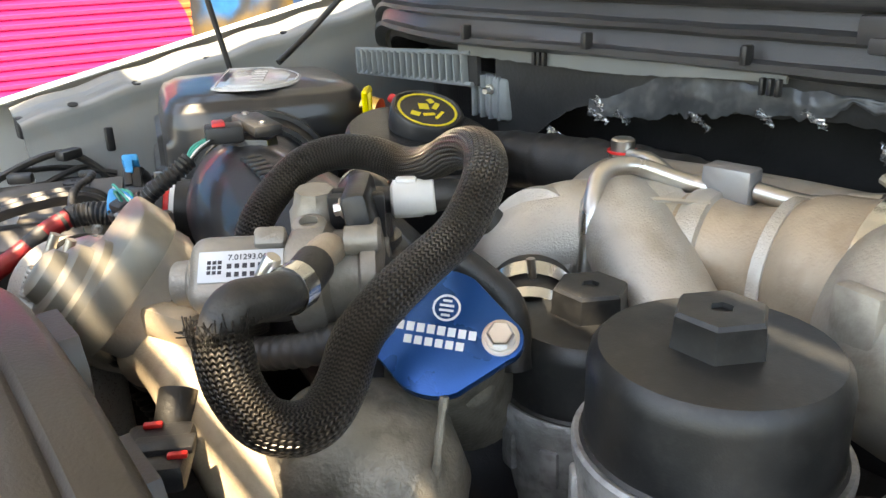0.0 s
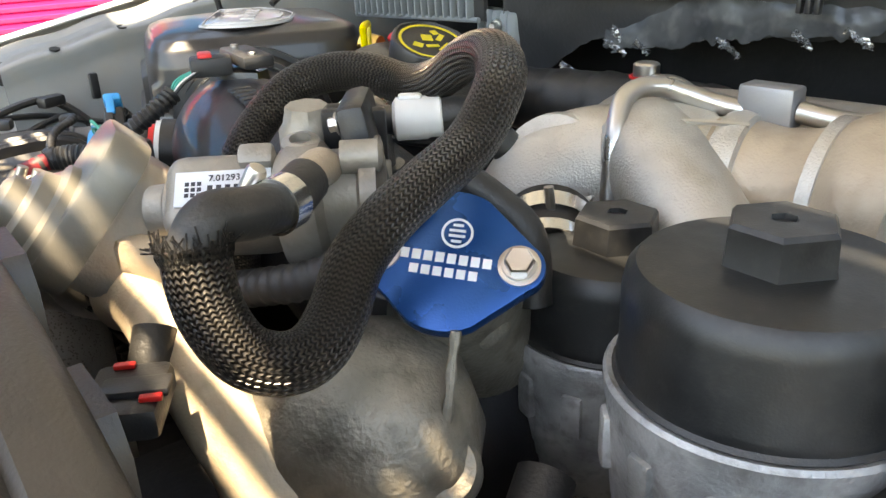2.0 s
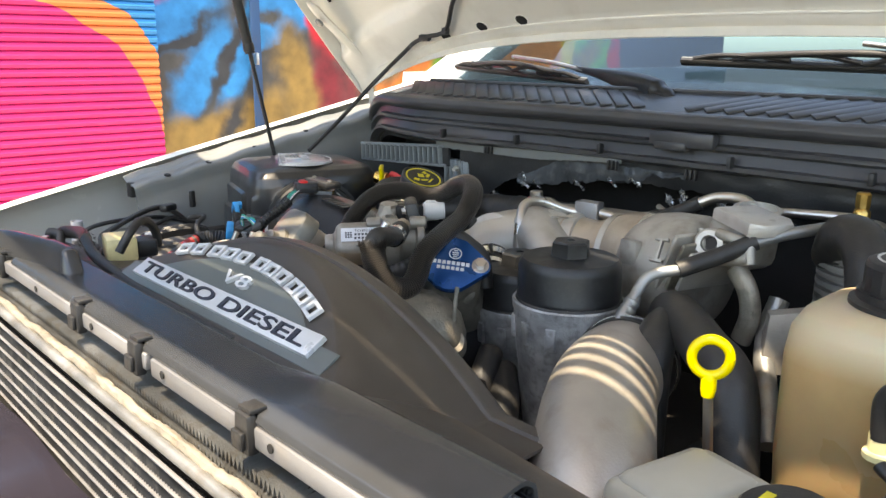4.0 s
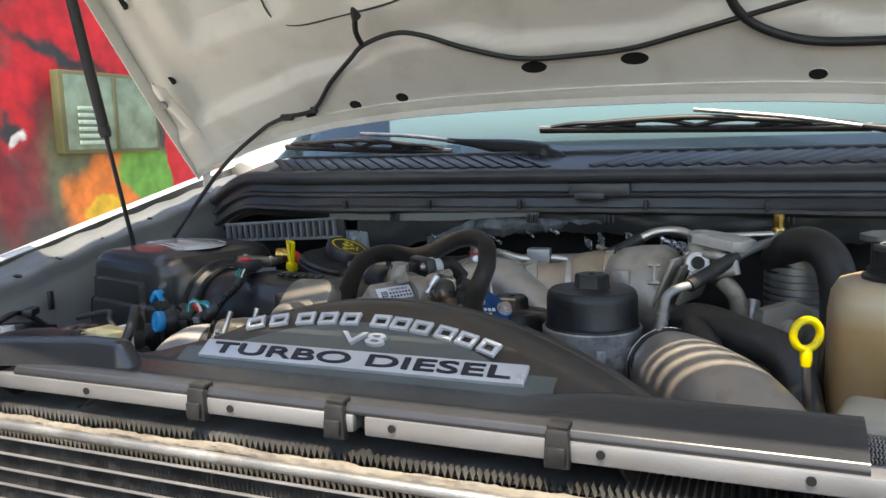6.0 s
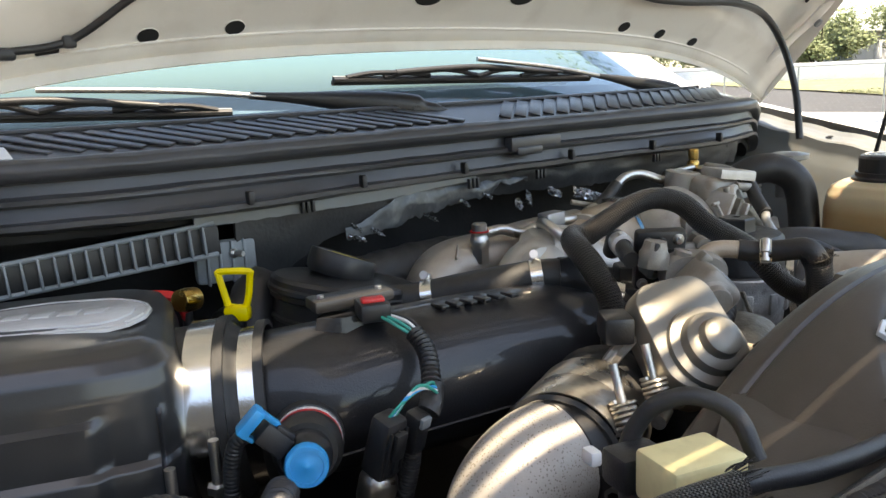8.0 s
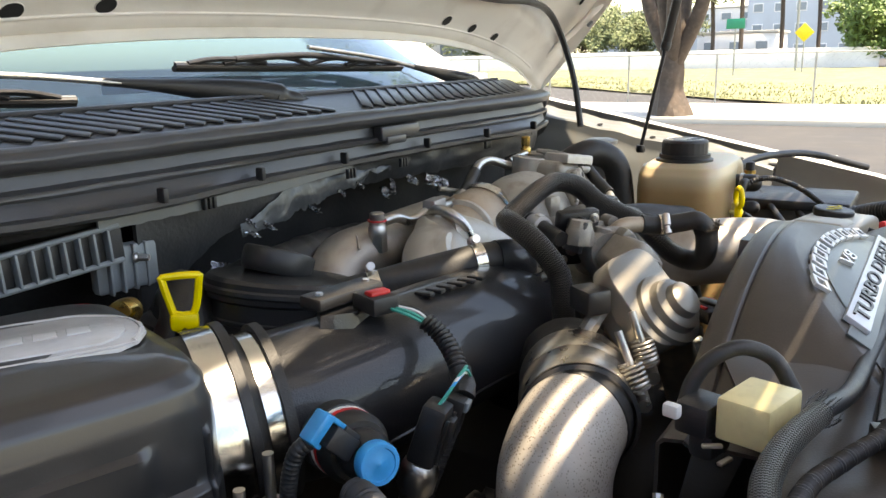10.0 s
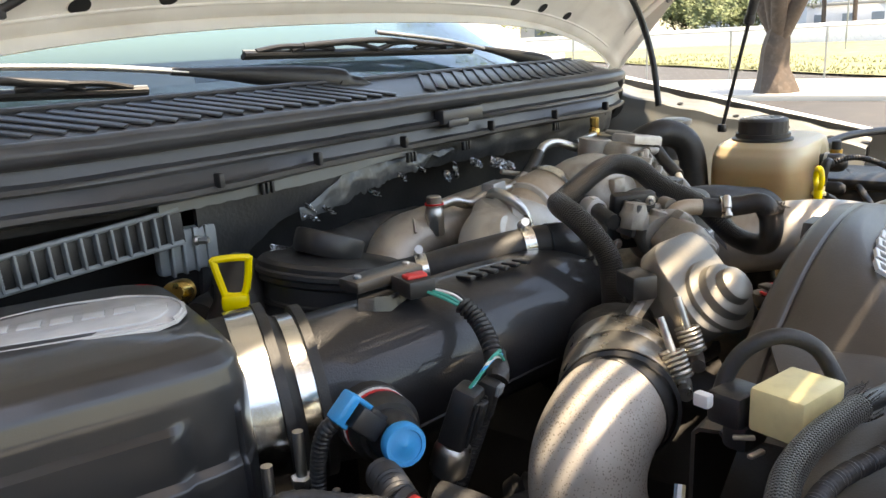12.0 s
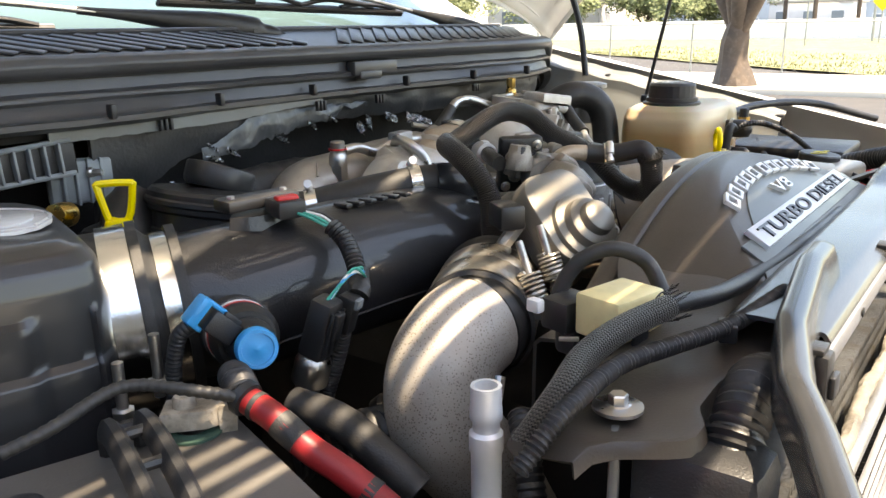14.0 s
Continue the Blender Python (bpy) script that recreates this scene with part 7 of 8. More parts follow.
part("actuator_cover", prism([(-0.034, -0.026), (0.022, -0.030), (0.034, -0.016), (0.036, 0.018), (0.020, 0.030), (-0.030, 0.026)], 0.014, Matrix.Translation((0.250, 0.402, 1.372)) @ TR, 0.004), M_SILVER, tu, "cast cover plate")
hole_at = V(0.219, 0.372, 1.352)
part("hole_boss", lathe([(0.017, -0.02), (0.017, 0.004), (0.0145, 0.007), (0.009, 0.007), (0.008, -0.004), (0, -0.004)], hole_at, (0.2, -0.9, 0.25), 22), M_SILVER, tu)
part("bore", lathe([(0.0078, 0.0), (0.0078, 0.001), (0, 0.001)], hole_at + V(0.0, 0.002, 0), (0.2, -0.9, 0.25), 18), M_DARK, tu, "dark oily bore")
for a, b, r in (((0.226, 0.374, 1.365), (0.262, 0.372, 1.360), 0.006), ((0.228, 0.370, 1.336), (0.266, 0.366, 1.346), 0.007), ((0.262, 0.374, 1.366), (0.268, 0.366, 1.340), 0.006), ((0.205, 0.376, 1.366), (0.212, 0.374, 1.340), 0.005)):
    part("casting_rib", tube([a, V(a).lerp(V(b), 0.5) + V(0, -0.002, 0), b], r, 12, 5), M_CAST, tu)
part("lower_arm", tube([(0.250, 0.372, 1.332), (0.268, 0.366, 1.312), (0.272, 0.368, 1.285), (0.262, 0.374, 1.255)], 0.0095, 16, 8, wob=lambda a, s: 1 + 0.2 * math.sin(2 * a)), M_CASTDARK, tu, "oily cast support arm")
part("outlet", lathe([(0.024, -0.03), (0.026, 0.0), (0.027, 0.008), (0.021, 0.010), (0.0205, 0.0), (0, 0.0)], (0.224, 0.462, 1.372), (0.1, -0.1, 1), 28), M_SILVER, tu)
for x, y in ((0.236, 0.386), (0.272, 0.396)):
    hexbolt((x, y, 1.3795), (0.05, -0.05, 1), 0.0038, 0.004, tu, mat=M_CAST)
HM = Matrix.Translation((0.166, 0.3585, 1.338)) @ rotz(6) @ Matrix.Rotation(radians(-30), 4, "X")
for dx, dz, w, h in ((0, 0, 0.004, 0.026), (0, 0.0125, 0.016, 0.004), (0, -0.0125, 0.016, 0.004)):
    part("t_mark", rbox((0, 0, 0), (w, 0.006, h), 0.001, HM @ Matrix.Translation((dx, 0, dz))), M_CAST, tu)
part("pad", rbox((0.120, 0.372, 1.325), (0.026, 0.012, 0.03), 0.003, rotz(-10)), M_CAST, tu)
part("rod", tube([(0.055, 0.528, 1.350), (0.105, 0.505, 1.338), (0.158, 0.483, 1.328)], 0.0038, 8), M_CASTDARK, tu)
part("rod_eye", lathe([(0.009, -0.006), (0.010, 0), (0.009, 0.006), (0.005, 0.007), (0, 0.007)], (0.160, 0.480, 1.3275), (-0.6, -0.75, 0.2), 16), M_CASTDARK, tu)
part("turbine_case", lathe([(0.04, -0.05), (0.06, -0.03), (0.062, 0.03), (0.045, 0.05), (0, 0.05)], (0.07, 0.5, 1.25), (1, 0, 0), 32), M_CASTDARK, tu)

# oil feed pipes
op = thing("oil_feed_line", (-0.05, 0.48, 1.3), "bright steel oil lines joined at a small block", "pipe")
part("banjo", lathe([(0.012, 0.0), (0.0125, 0.004), (0.0125, 0.012), (0.0108, 0.014), (0.0108, 0.018), (0.0098, 0.0185), (0.0098, 0.03), (0.008, 0.0315), (0, 0.0315)], (-0.138, 0.502, 1.318), seg=12), M_STEEL, op)
part("red_washer", lathe([(0.0108, 0), (0.0125, 0), (0.0125, 0.002), (0.0108, 0.002)], (-0.138, 0.502, 1.338), seg=20), M_RED, op, "red-brown washer")
part("hex_seat", lathe([(0.012, -0.02), (0.012, 0.0), (0, 0)], (-0.138, 0.502, 1.318), seg=6), M_STEEL, op)
part("pipe", tube([(-0.128, 0.5, 1.336), (-0.105, 0.496, 1.337), (-0.075, 0.492, 1.328), (-0.045, 0.487, 1.335)], 0.0068, 14, 8), M_STEEL, op)
part("block", rbox((-0.027, 0.485, 1.338), (0.036, 0.02, 0.026), 0.0025, rotz(6)), M_ALLOY, op, "square steel manifold block")
part("pipe", tube([(-0.008, 0.487, 1.336), (0.025, 0.49, 1.334), (0.06, 0.495, 1.338)], 0.0068, 14, 8), M_STEEL, op)
part("ferrule", tube([(0.052, 0.494, 1.337), (0.074, 0.497, 1.341)], 0.0095, 14, 3), M_STEEL, op)
part("sleeve", tube([(0.07, 0.496, 1.34), (0.1, 0.502, 1.352), (0.128, 0.507, 1.368)], 0.0092, 14), M_RUBBER, op, "black rubber sleeve")
part("pipe", tube([(0.124, 0.506, 1.366), (0.15, 0.51, 1.377), (0.185, 0.508, 1.378), (0.215, 0.49, 1.366)], 0.0068, 14, 8), M_STEEL, op)
part("loop_pipe", tube([(-0.04, 0.48, 1.333), (-0.06, 0.468, 1.338), (-0.082, 0.445, 1.348), (-0.088, 0.42, 1.345), (-0.08, 0.402, 1.325), (-0.075, 0.394, 1.29), (-0.073, 0.392, 1.25)], 0.0066, 14, 10), M_STEEL, op)

# ---- driver's side ----
dg = thing("coolant_tank", (0.47, 0.27, 1.05), "amber translucent coolant tank with a ribbed black cap", "coolant tank")


def tank_fn(u, v):
    a = 2 * math.pi * u
    n1, n2 = math.cos(a), math.sin(a)
    cx, cy = math.copysign(abs(n1) ** 0.42, n1), math.copysign(abs(n2) ** 0.42, n2)
    rows = [(0.0, 1.05), (0.9, 1.05), (0.98, 1.07), (1.0, 1.17), (0.985, 1.20), (1.0, 1.23), (1.0, 1.315), (0.975, 1.338), (0.91, 1.352), (0.78, 1.358), (0.0, 1.36)]
    k = v * (len(rows) - 1)
    i = min(int(k), len(rows) - 2)
    s, z = lerp(rows[i][0], rows[i + 1][0], k - i), lerp(rows[i][1], rows[i + 1][1], k - i)
    dent = 0.012 * math.exp(-((cx - 0.35) / 0.06) ** 2) * smoothstep(1.08, 1.12, z) * (1 - smoothstep(1.33, 1.35, z))
    return (0.495 + cx * 0.125 * s, 0.268 + cy * (0.074 - dent) * s, z)


part("body", sheet(tank_fn, 120, 50), M_TANK, dg, "amber stained plastic body", 60)
part("neck", lathe([(0.048, 0), (0.048, 0.006), (0.043, 0.008), (0.043, 0.014)], (0.45, 0.271, 1.356), seg=36), M_BLACK, dg)
capd = part("cap", lathe([(0.0385, 0), (0.0385, 0.022), (0.0365, 0.026), (0.033, 0.027), (0, 0.0272)], (0.45, 0.271, 1.368), seg=48, wob=lambda a, h: 1 + 0.015 * (math.sin(24 * a) > 0)), M_BLACK, dg, "ribbed black screw cap", 20)
part("printed_ring", lathe([(0.029, 0), (0.031, 0), (0.031, 0.0006), (0.029, 0.0006)], (0.45, 0.271, 1.3954), seg=36), M_WHITEPL, capd)
for k in range(4):
    part("printed_bar", rbox((0.433 + 0.011 * k, 0.271 + 0.003 * (-1) ** k, 1.3956), (0.007, 0.018, 0.0006), 0, rotz(15 * k)), M_WHITEPL, capd)
for x, z, r in ((0.529, 1.312, 0.0155), (0.527, 1.268, 0.012)):
    part("port", lathe([(r, 0), (r, 0.03), (r * 0.9, 0.036), (r * 0.5, 0.042), (0, 0.043)], (x, 0.198, z), (0, -1, 0.05), 22), M_RUBBER, dg)
    part("spring_clip", lathe([(r + 0.0005, 0.008), (r + 0.0022, 0.008), (r + 0.0022, 0.013), (r + 0.0005, 0.013)], (x, 0.198, z), (0, -1, 0.05), 22), M_STEEL, dg)
lv = part("level_sensor", tube([(0.466, 0.18, 1.285), (0.466, 0.176, 1.312), (0.472, 0.174, 1.322), (0.484, 0.172, 1.318)], 0.0075, 12, 6), M_BLACK, dg)
part("sensor_tip", lathe([(0.009, 0), (0.009, 0.012), (0.012, 0.014), (0.012, 0.018), (0, 0.018)], (0.466, 0.182, 1.287), (0, 0.05, -1), 16), M_CREAM, lv)
part("sensor_cable", tube([(0.47, 0.172, 1.268), (0.488, 0.16, 1.255), (0.485, 0.12, 1.215), (0.45, 0.09, 1.19), (0.39, 0.06, 1.18)], 0.005, 10, 8), M_BLACK, lv)

ring = thing("oil_dipstick", (0.345, 0.155, 1.15), "yellow ring-handled oil dipstick on a steel tube", "dipstick")
rp = [V(0.345, 0.155, 1.317) + V(0.85, 0.5, 0).normalized() * (0.0145 * math.cos(a)) + V(0, 0, 1) * (0.015 * math.sin(a)) for a in [2 * math.pi * k / 20 for k in range(21)]]
part("ring", tube(rp, 0.0042, 10, 2), M_YELLOW, ring, "bright yellow ring")
part("collar", lathe([(0.005, 0), (0.0062, 0.006), (0.0062, 0.014), (0.005, 0.02)], (0.345, 0.155, 1.284), seg=14), M_YELLOW, ring)
part("tube", tube([(0.345, 0.155, 1.29), (0.35, 0.16, 1.2), (0.36, 0.17, 1.05)], 0.0042, 10), M_STEEL, ring)

ic = thing("intercooler_pipe", (0.27, 0.08, 1.0), "grey plated intercooler pipe with a black boot", "pipe")
IP = [V(0.170, 0.315, 1.215), V(0.197, 0.262, 1.237), V(0.216, 0.215, 1.246), V(0.245, 0.155, 1.253), V(0.282, 0.095, 1.25), V(0.316, 0.045, 1.225), V(0.335, 0.012, 1.16), V(0.34, 0.0, 1.0)]
part("pipe", tube(IP[1:], 0.0485, 40, 10), M_PIPE, ic, "plated pipe bend")
part("boot", tube(IP[:2] + [IP[1].lerp(IP[2], 0.12)], 0.0515, 36, 8), M_RUBBER, ic)
band(IP[1] + V(0.001, -0.003, 0), IP[2] - IP[1], 0.052, 0.009, ic)

br_ = thing("brake_reservoir", (0.43, 0.03, 1.22), "milky plastic fluid reservoir with a black cap", "reservoir")
part("body", rbox((0.438, 0.03, 1.260), (0.15, 0.10, 0.036), 0.012, rotz(-14), seg=4), M_MILKY, br_)
part("step", rbox((0.398, 0.038, 1.270), (0.06, 0.08, 0.026), 0.01, rotz(-12), seg=3), M_MILKY, br_)
cb = part("cap", lathe([(0.029, 0), (0.031, 0.003), (0.031, 0.012), (0.029, 0.014), (0, 0.0145)], (0.468, 0.032, 1.275), (0, -0.1, 1), 20), M_BLACK, br_)
for k in range(4):
    part("printed_bar", rbox((0.452 + 0.010 * k, 0.030 + 0.005 * (-1) ** k, 1.2905), (0.006, 0.012, 0.0008), 0, rotz(25 * k)), M_LOGO, cb)

hs = thing("heat_exchanger", (0.335, 0.47, 1.2), "round ribbed aluminium cooler with a brass fitting", "cooler")
prof = []
for k in range(10):
    z = 0.06 + 0.0095 * k
    prof += [(0.046, z), (0.046, z + 0.005), (0.039, z + 0.0055), (0.039, z + 0.009)]
part("ribbed_body", lathe([(0.04, 0.0), (0.044, 0.05)] + prof + [(0.03, 0.16), (0, 0.161)], (0.345, 0.462, 1.2), seg=36), M_FIN, hs, smooth=25)
part("head", lathe([(0.02, 0.158), (0.022, 0.162), (0.022, 0.175), (0.016, 0.178), (0, 0.178)], (0.33, 0.49, 1.2), seg=16), M_STEEL, hs)
part("brass_fitting", lathe([(0.0085, 0.17), (0.0095, 0.174), (0.0095, 0.184), (0.007, 0.187), (0.008, 0.19), (0.008, 0.203), (0.006, 0.205), (0, 0.205)], (0.317, 0.512, 1.2), seg=8), M_BRASS, hs, "yellow brass hex fitting")
part("feed_pipe", tube([(0.23, 0.5, 1.372), (0.27, 0.505, 1.374), (0.315, 0.51, 1.376)], 0.0055, 12), M_STEEL, hs)

ac = thing("refrigerant_line", (0.24, 0.33, 1.2), "aluminium refrigerant line with a black sleeve", "pipe")
part("riser", tube([(0.178, 0.236, 1.2), (0.185, 0.252, 1.272), (0.188, 0.285, 1.308)], 0.0055, 14), M_FIN, ac)
part("spring_lock", lathe([(0.006, 0)] + [(0.0075 + 0.0016 * (k % 2), 0.004 * k + 0.002) for k in range(9)] + [(0.006, 0.04)], (0.186, 0.258, 1.277), (0.03, 0.7, 0.7), 16), M_FIN, ac)
part("elbow", tube([(0.188, 0.284, 1.307), (0.190, 0.298, 1.321), (0.2, 0.310, 1.328), (0.218, 0.322, 1.333)], 0.006, 14, 8), M_FIN, ac)
part("sleeve", tube([(0.214, 0.319, 1.332), (0.24, 0.349, 1.346), (0.266, 0.377, 1.362)], 0.0092, 16), M_RUBBER, ac)
part("upper_pipe", tube([(0.262, 0.373, 1.36), (0.288, 0.405, 1.37), (0.315, 0.45, 1.376), (0.32, 0.49, 1.378)], 0.0062, 14, 8), M_FIN, ac)
hose("heater_hose", "thick black heater hose arching beside the turbo", [(0.20, 0.332, 1.26), (0.214, 0.312, 1.287), (0.245, 0.285, 1.292), (0.288, 0.25, 1.285), (0.33, 0.222, 1.27), (0.35, 0.2, 1.2)], 0.0225, M_RUBBER, "hose", "coolant hoses")
hose("coolant_hose", "black coolant hose bent down beside the tank", [(0.315, 0.455, 1.345), (0.335, 0.42, 1.372), (0.362, 0.395, 1.375), (0.382, 0.37, 1.35), (0.388, 0.36, 1.28), (0.385, 0.35, 1.15)], 0.0225, M_RUBBER, "hose", "coolant hoses")
hose("coolant_hose", "black coolant hose dropping beside the filter", [(0.225, 0.30, 1.285), (0.235, 0.255, 1.28), (0.25, 0.22, 1.25), (0.26, 0.2, 1.15)], 0.02, M_RUBBER, "hose", "coolant hoses")
shiny = thing("heater_pipe", (0.31, 0.36, 1.2), "bent bright metal heater pipe beside the tank", "pipe")
part("pipe", tube([(0.287, 0.40, 1.30), (0.285, 0.385, 1.272), (0.295, 0.36, 1.25), (0.315, 0.33, 1.225), (0.34, 0.29, 1.19)], 0.0105, 18, 8), M_FIN, shiny)
tbk = thing("turbo_bracket", (0.31, 0.375, 1.25), "cast aluminium bracket with a boss behind the pipe", "bracket")
part("plate", prism([(-0.045, -0.035), (0.05, -0.028), (0.055, 0.02), (0.01, 0.038), (-0.04, 0.03)], 0.016, Matrix.Translation((0.325, 0.385, 1.268)) @ rotz(35) @ Matrix.Rotation(radians(90), 4, "X"), 0.003), M_CAST, tbk)
part("boss", lathe([(0.014, 0), (0.014, 0.012), (0.008, 0.014), (0.008, 0.006), (0, 0.006)], (0.33, 0.372, 1.27), (0.57, -0.8, 0.1), 20), M_CAST, tbk)
pc = thing("cooling_cap", (0.443, 0.423, 1.32), "pale metal filler cap on a neck", "cap")
part("cap", lathe([(0.026, 0), (0.031, 0.002), (0.031, 0.009), (0.02, 0.012), (0, 0.0125)], (0.443, 0.423, 1.38), seg=24), M_FIN, pc)
part("neck", lathe([(0.018, -0.06), (0.018, 0.0)], (0.443, 0.423, 1.38), seg=20), M_FIN, pc)


# ---- passenger-side front: battery, cables, relay, brackets ----
def ribbed(pitch, depth=0.12):
    return lambda s, t: 1.0 + depth * math.sin(s * 2 * math.pi / pitch)


rel = thing("relay", (-0.41, -0.01, 1.28), "cream plastic relay box in a black socket", "relay")
part("case", rbox((-0.409, -0.019, 1.298), (0.052, 0.038, 0.031), 0.003, rotz(-14)), M_CREAM, rel, "cream plastic case")
part("window", rbox((-0.4205, -0.0395, 1.288), (0.016, 0.003, 0.014), 0.001, rotz(-14)), M_BLACK, rel)
part("socket", rbox((-0.414, 0.018, 1.292), (0.034, 0.026, 0.024), 0.004, rotz(-14)), M_BLACK, rel)
part("socket_tab", rbox((-0.436, 0.033, 1.300), (0.008, 0.012, 0.010), 0.002, rotz(-14)), M_WHITEPL, rel, "pale blue-white lock tab")
part("foot", rbox((-0.412, 0.012, 1.272), (0.03, 0.02, 0.02), 0.005, rotz(-14)), M_BLACK, rel)
for x, y, z, a in ((-0.440, 0.004, 1.282, 30), (-0.446, -0.006, 1.276, 70)):
    part("spring_clip", rbox((x, y, z), (0.004, 0.014, 0.003), 0.001, rotz(a)), M_STEEL, rel, "bright spring clip")
hose("relay_loom", "black loom looping over the relay", [(-0.408, 0.032, 1.292), (-0.402, 0.028, 1.310), (-0.395, 0.018, 1.326), (-0.382, 0.0, 1.334), (-0.368, -0.02, 1.324), (-0.368, -0.036, 1.300)], 0.0058, M_RUBBER, "cable")

bl = thing("braided_loom", (-0.4, -0.08, 1.27), "frayed metallic braided sleeve round a black tube", "cable", "braided hoses")
LP = [(-0.585, -0.044, 1.278), (-0.548, -0.047, 1.297), (-0.51, -0.042, 1.304), (-0.468, -0.046, 1.309), (-0.42, -0.058, 1.312), (-0.36, -0.070, 1.305), (-0.280, -0.074, 1.299), (-0.144, -0.080, 1.296), (0.013, -0.082, 1.295)]
part("tube", tube(LP[2:], 0.0065, 14, 8), M_BLACK, bl, "smooth black plastic tube")
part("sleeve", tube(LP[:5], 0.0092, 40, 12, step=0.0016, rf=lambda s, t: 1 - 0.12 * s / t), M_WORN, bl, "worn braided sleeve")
fr = bmesh.new()
rnd = random.Random(9)
e0, e1 = V(LP[4]), V(LP[3])
dd = (e0 - e1).normalized()
o1 = dd.orthogonal().normalized()
o2 = dd.cross(o1)
for k in range(36):
    a = rnd.uniform(0, 6.28)
    o = o1 * math.cos(a) + o2 * math.sin(a)
    st = e0 - dd * 0.003 + o * 0.0095
    tube([st, st + dd * 0.006 + o * 0.001, st + dd * rnd.uniform(0.008, 0.018) + o * rnd.uniform(0.0, 0.004)], 0.0004, 4, 3, bm=fr)
tagged(part("frayed_end", fr, M_BRAID, bl), kind="stuff")
hose("corrugated_conduit", "black corrugated cable conduit clipped to the shroud", [(-0.598, -0.050, 1.276), (-0.567, -0.058, 1.2965), (-0.51, -0.062, 1.303), (-0.462, -0.077, 1.303), (-0.411, -0.096, 1.304), (-0.334, -0.110, 1.308)], 0.0052, M_BLACK, "conduit", step=0.0008, rf=ribbed(0.0034, 0.14))
cc = thing("conduit_clip", (-0.43, -0.1, 1.29), "small black clip holding the conduit", "clip")
part("clip", rbox(V([(-0.598, -0.050, 1.276), (-0.567, -0.058, 1.2965), (-0.51, -0.062, 1.303), (-0.462, -0.077, 1.303), (-0.411, -0.096, 1.304), (-0.334, -0.110, 1.308)][4]) + V(0, 0.002, -0.004), (0.02, 0.012, 0.012), 0.002, rotz(20)), M_BLACK, cc)
hose("drain_tube", "thick black corrugated tube beside the radiator", [(-0.425, -0.124, 1.280), (-0.466, -0.127, 1.292), (-0.498, -0.130, 1.288), (-0.517, -0.130, 1.268), (-0.530, -0.128, 1.245), (-0.535, -0.12, 1.19)], 0.0145, M_BLACK, "conduit", step=0.0012, rf=lambda s, t: 1.0 + 0.09 * math.sin(s * 2 * math.pi / 0.0052) * (1 - smoothstep(0.095, 0.10, s)))
port = thing("service_port", (-0.577, -0.018, 1.2), "bare aluminium refrigerant service port", "fitting")
part("body", lathe([(0.0085, 0), (0.0085, 0.066), (0.0095, 0.068), (0.0095, 0.078), (0.0075, 0.08), (0.0075, 0.085), (0.009, 0.087), (0.009, 0.092), (0.0085, 0.096), (0.0085, 0.106), (0.0065, 0.106), (0.0062, 0.098), (0, 0.098)], (-0.577, -0.017, 1.2), seg=24), M_PLATE, port)
part("pipe", tube([(-0.577, -0.017, 1.205), (-0.577, -0.015, 1.1), (-0.56, 0.0, 1.0)], 0.0075, 12), M_FIN, port)
cab = thing("charge_cable", (-0.55, 0.1, 1.15), "red battery cable in a black sleeve", "cable")
RP = [(-0.583, 0.176, 1.248), (-0.581, 0.150, 1.240), (-0.578, 0.123, 1.225), (-0.573, 0.098, 1.214), (-0.568, 0.072, 1.200), (-0.560, 0.05, 1.18)]
part("cable", tube(RP, 0.0098, 18, 10), M_REDCABLE, cab, "dull red insulated cable")
part("end_collar", lathe([(0.0095, -0.004), (0.0125, -0.003), (0.0128, 0.003), (0.0105, 0.005)], RP[0], (-0.05, 0.8, 0.3), 24), M_BLACK, cab)
part("sleeve", tube([V(-0.560, 0.215, 1.246), V(-0.572, 0.196, 1.250), V(RP[0])], 0.0118, 16, 8, step=0.0012, rf=ribbed(0.0045, 0.08)), M_BLACK, cab, "black corrugated sleeve")
for a, b, i in ((0.35, 0.5, 0), (0.15, 0.8, 1), (0.7, 0.95, 3)):
    part("tape", tube([V(RP[i]).lerp(V(RP[i + 1]), a), V(RP[i]).lerp(V(RP[i + 1]), (a + b) / 2), V(RP[i]).lerp(V(RP[i + 1]), b)], 0.0104, 16, 3, wob=lambda a, s: 1 + 0.02 * math.sin(2 * a + s * 200)), M_RUBBER, cab, "black tape winding")
hose("sleeved_cable", "black sleeved cable with pale rings", [(-0.517, 0.201, 1.210), (-0.511, 0.159, 1.205), (-0.514, 0.113, 1.190), (-0.510, 0.085, 1.170)], 0.0135, M_RUBBER, "cable")
hose("thin_wire", "thin black taped wire over the battery", [(-0.723, 0.226, 1.255), (-0.696, 0.218, 1.262), (-0.657, 0.219, 1.270), (-0.638, 0.211, 1.270), (-0.619, 0.190, 1.265), (-0.586, 0.174, 1.250)], 0.0042, M_RUBBER, "wire", step=0.0016, rf=ribbed(0.006, 0.08))

bat = thing("battery", (-0.715, 0.172, 1.0), "dusty black battery with a strap handle", "battery")
BX = Matrix(((E1.x, E2.x, 0, 0), (E1.y, E2.y, 0, 0), (0, 0, 1, 0), (0, 0, 0, 1)))
BC = V(-0.566, 0.215, 0) - E1 * 0.13 - E2 * 0.088


def on_battery(a, b, z):
    return BC + E1 * a + E2 * b + V(0, 0, z)


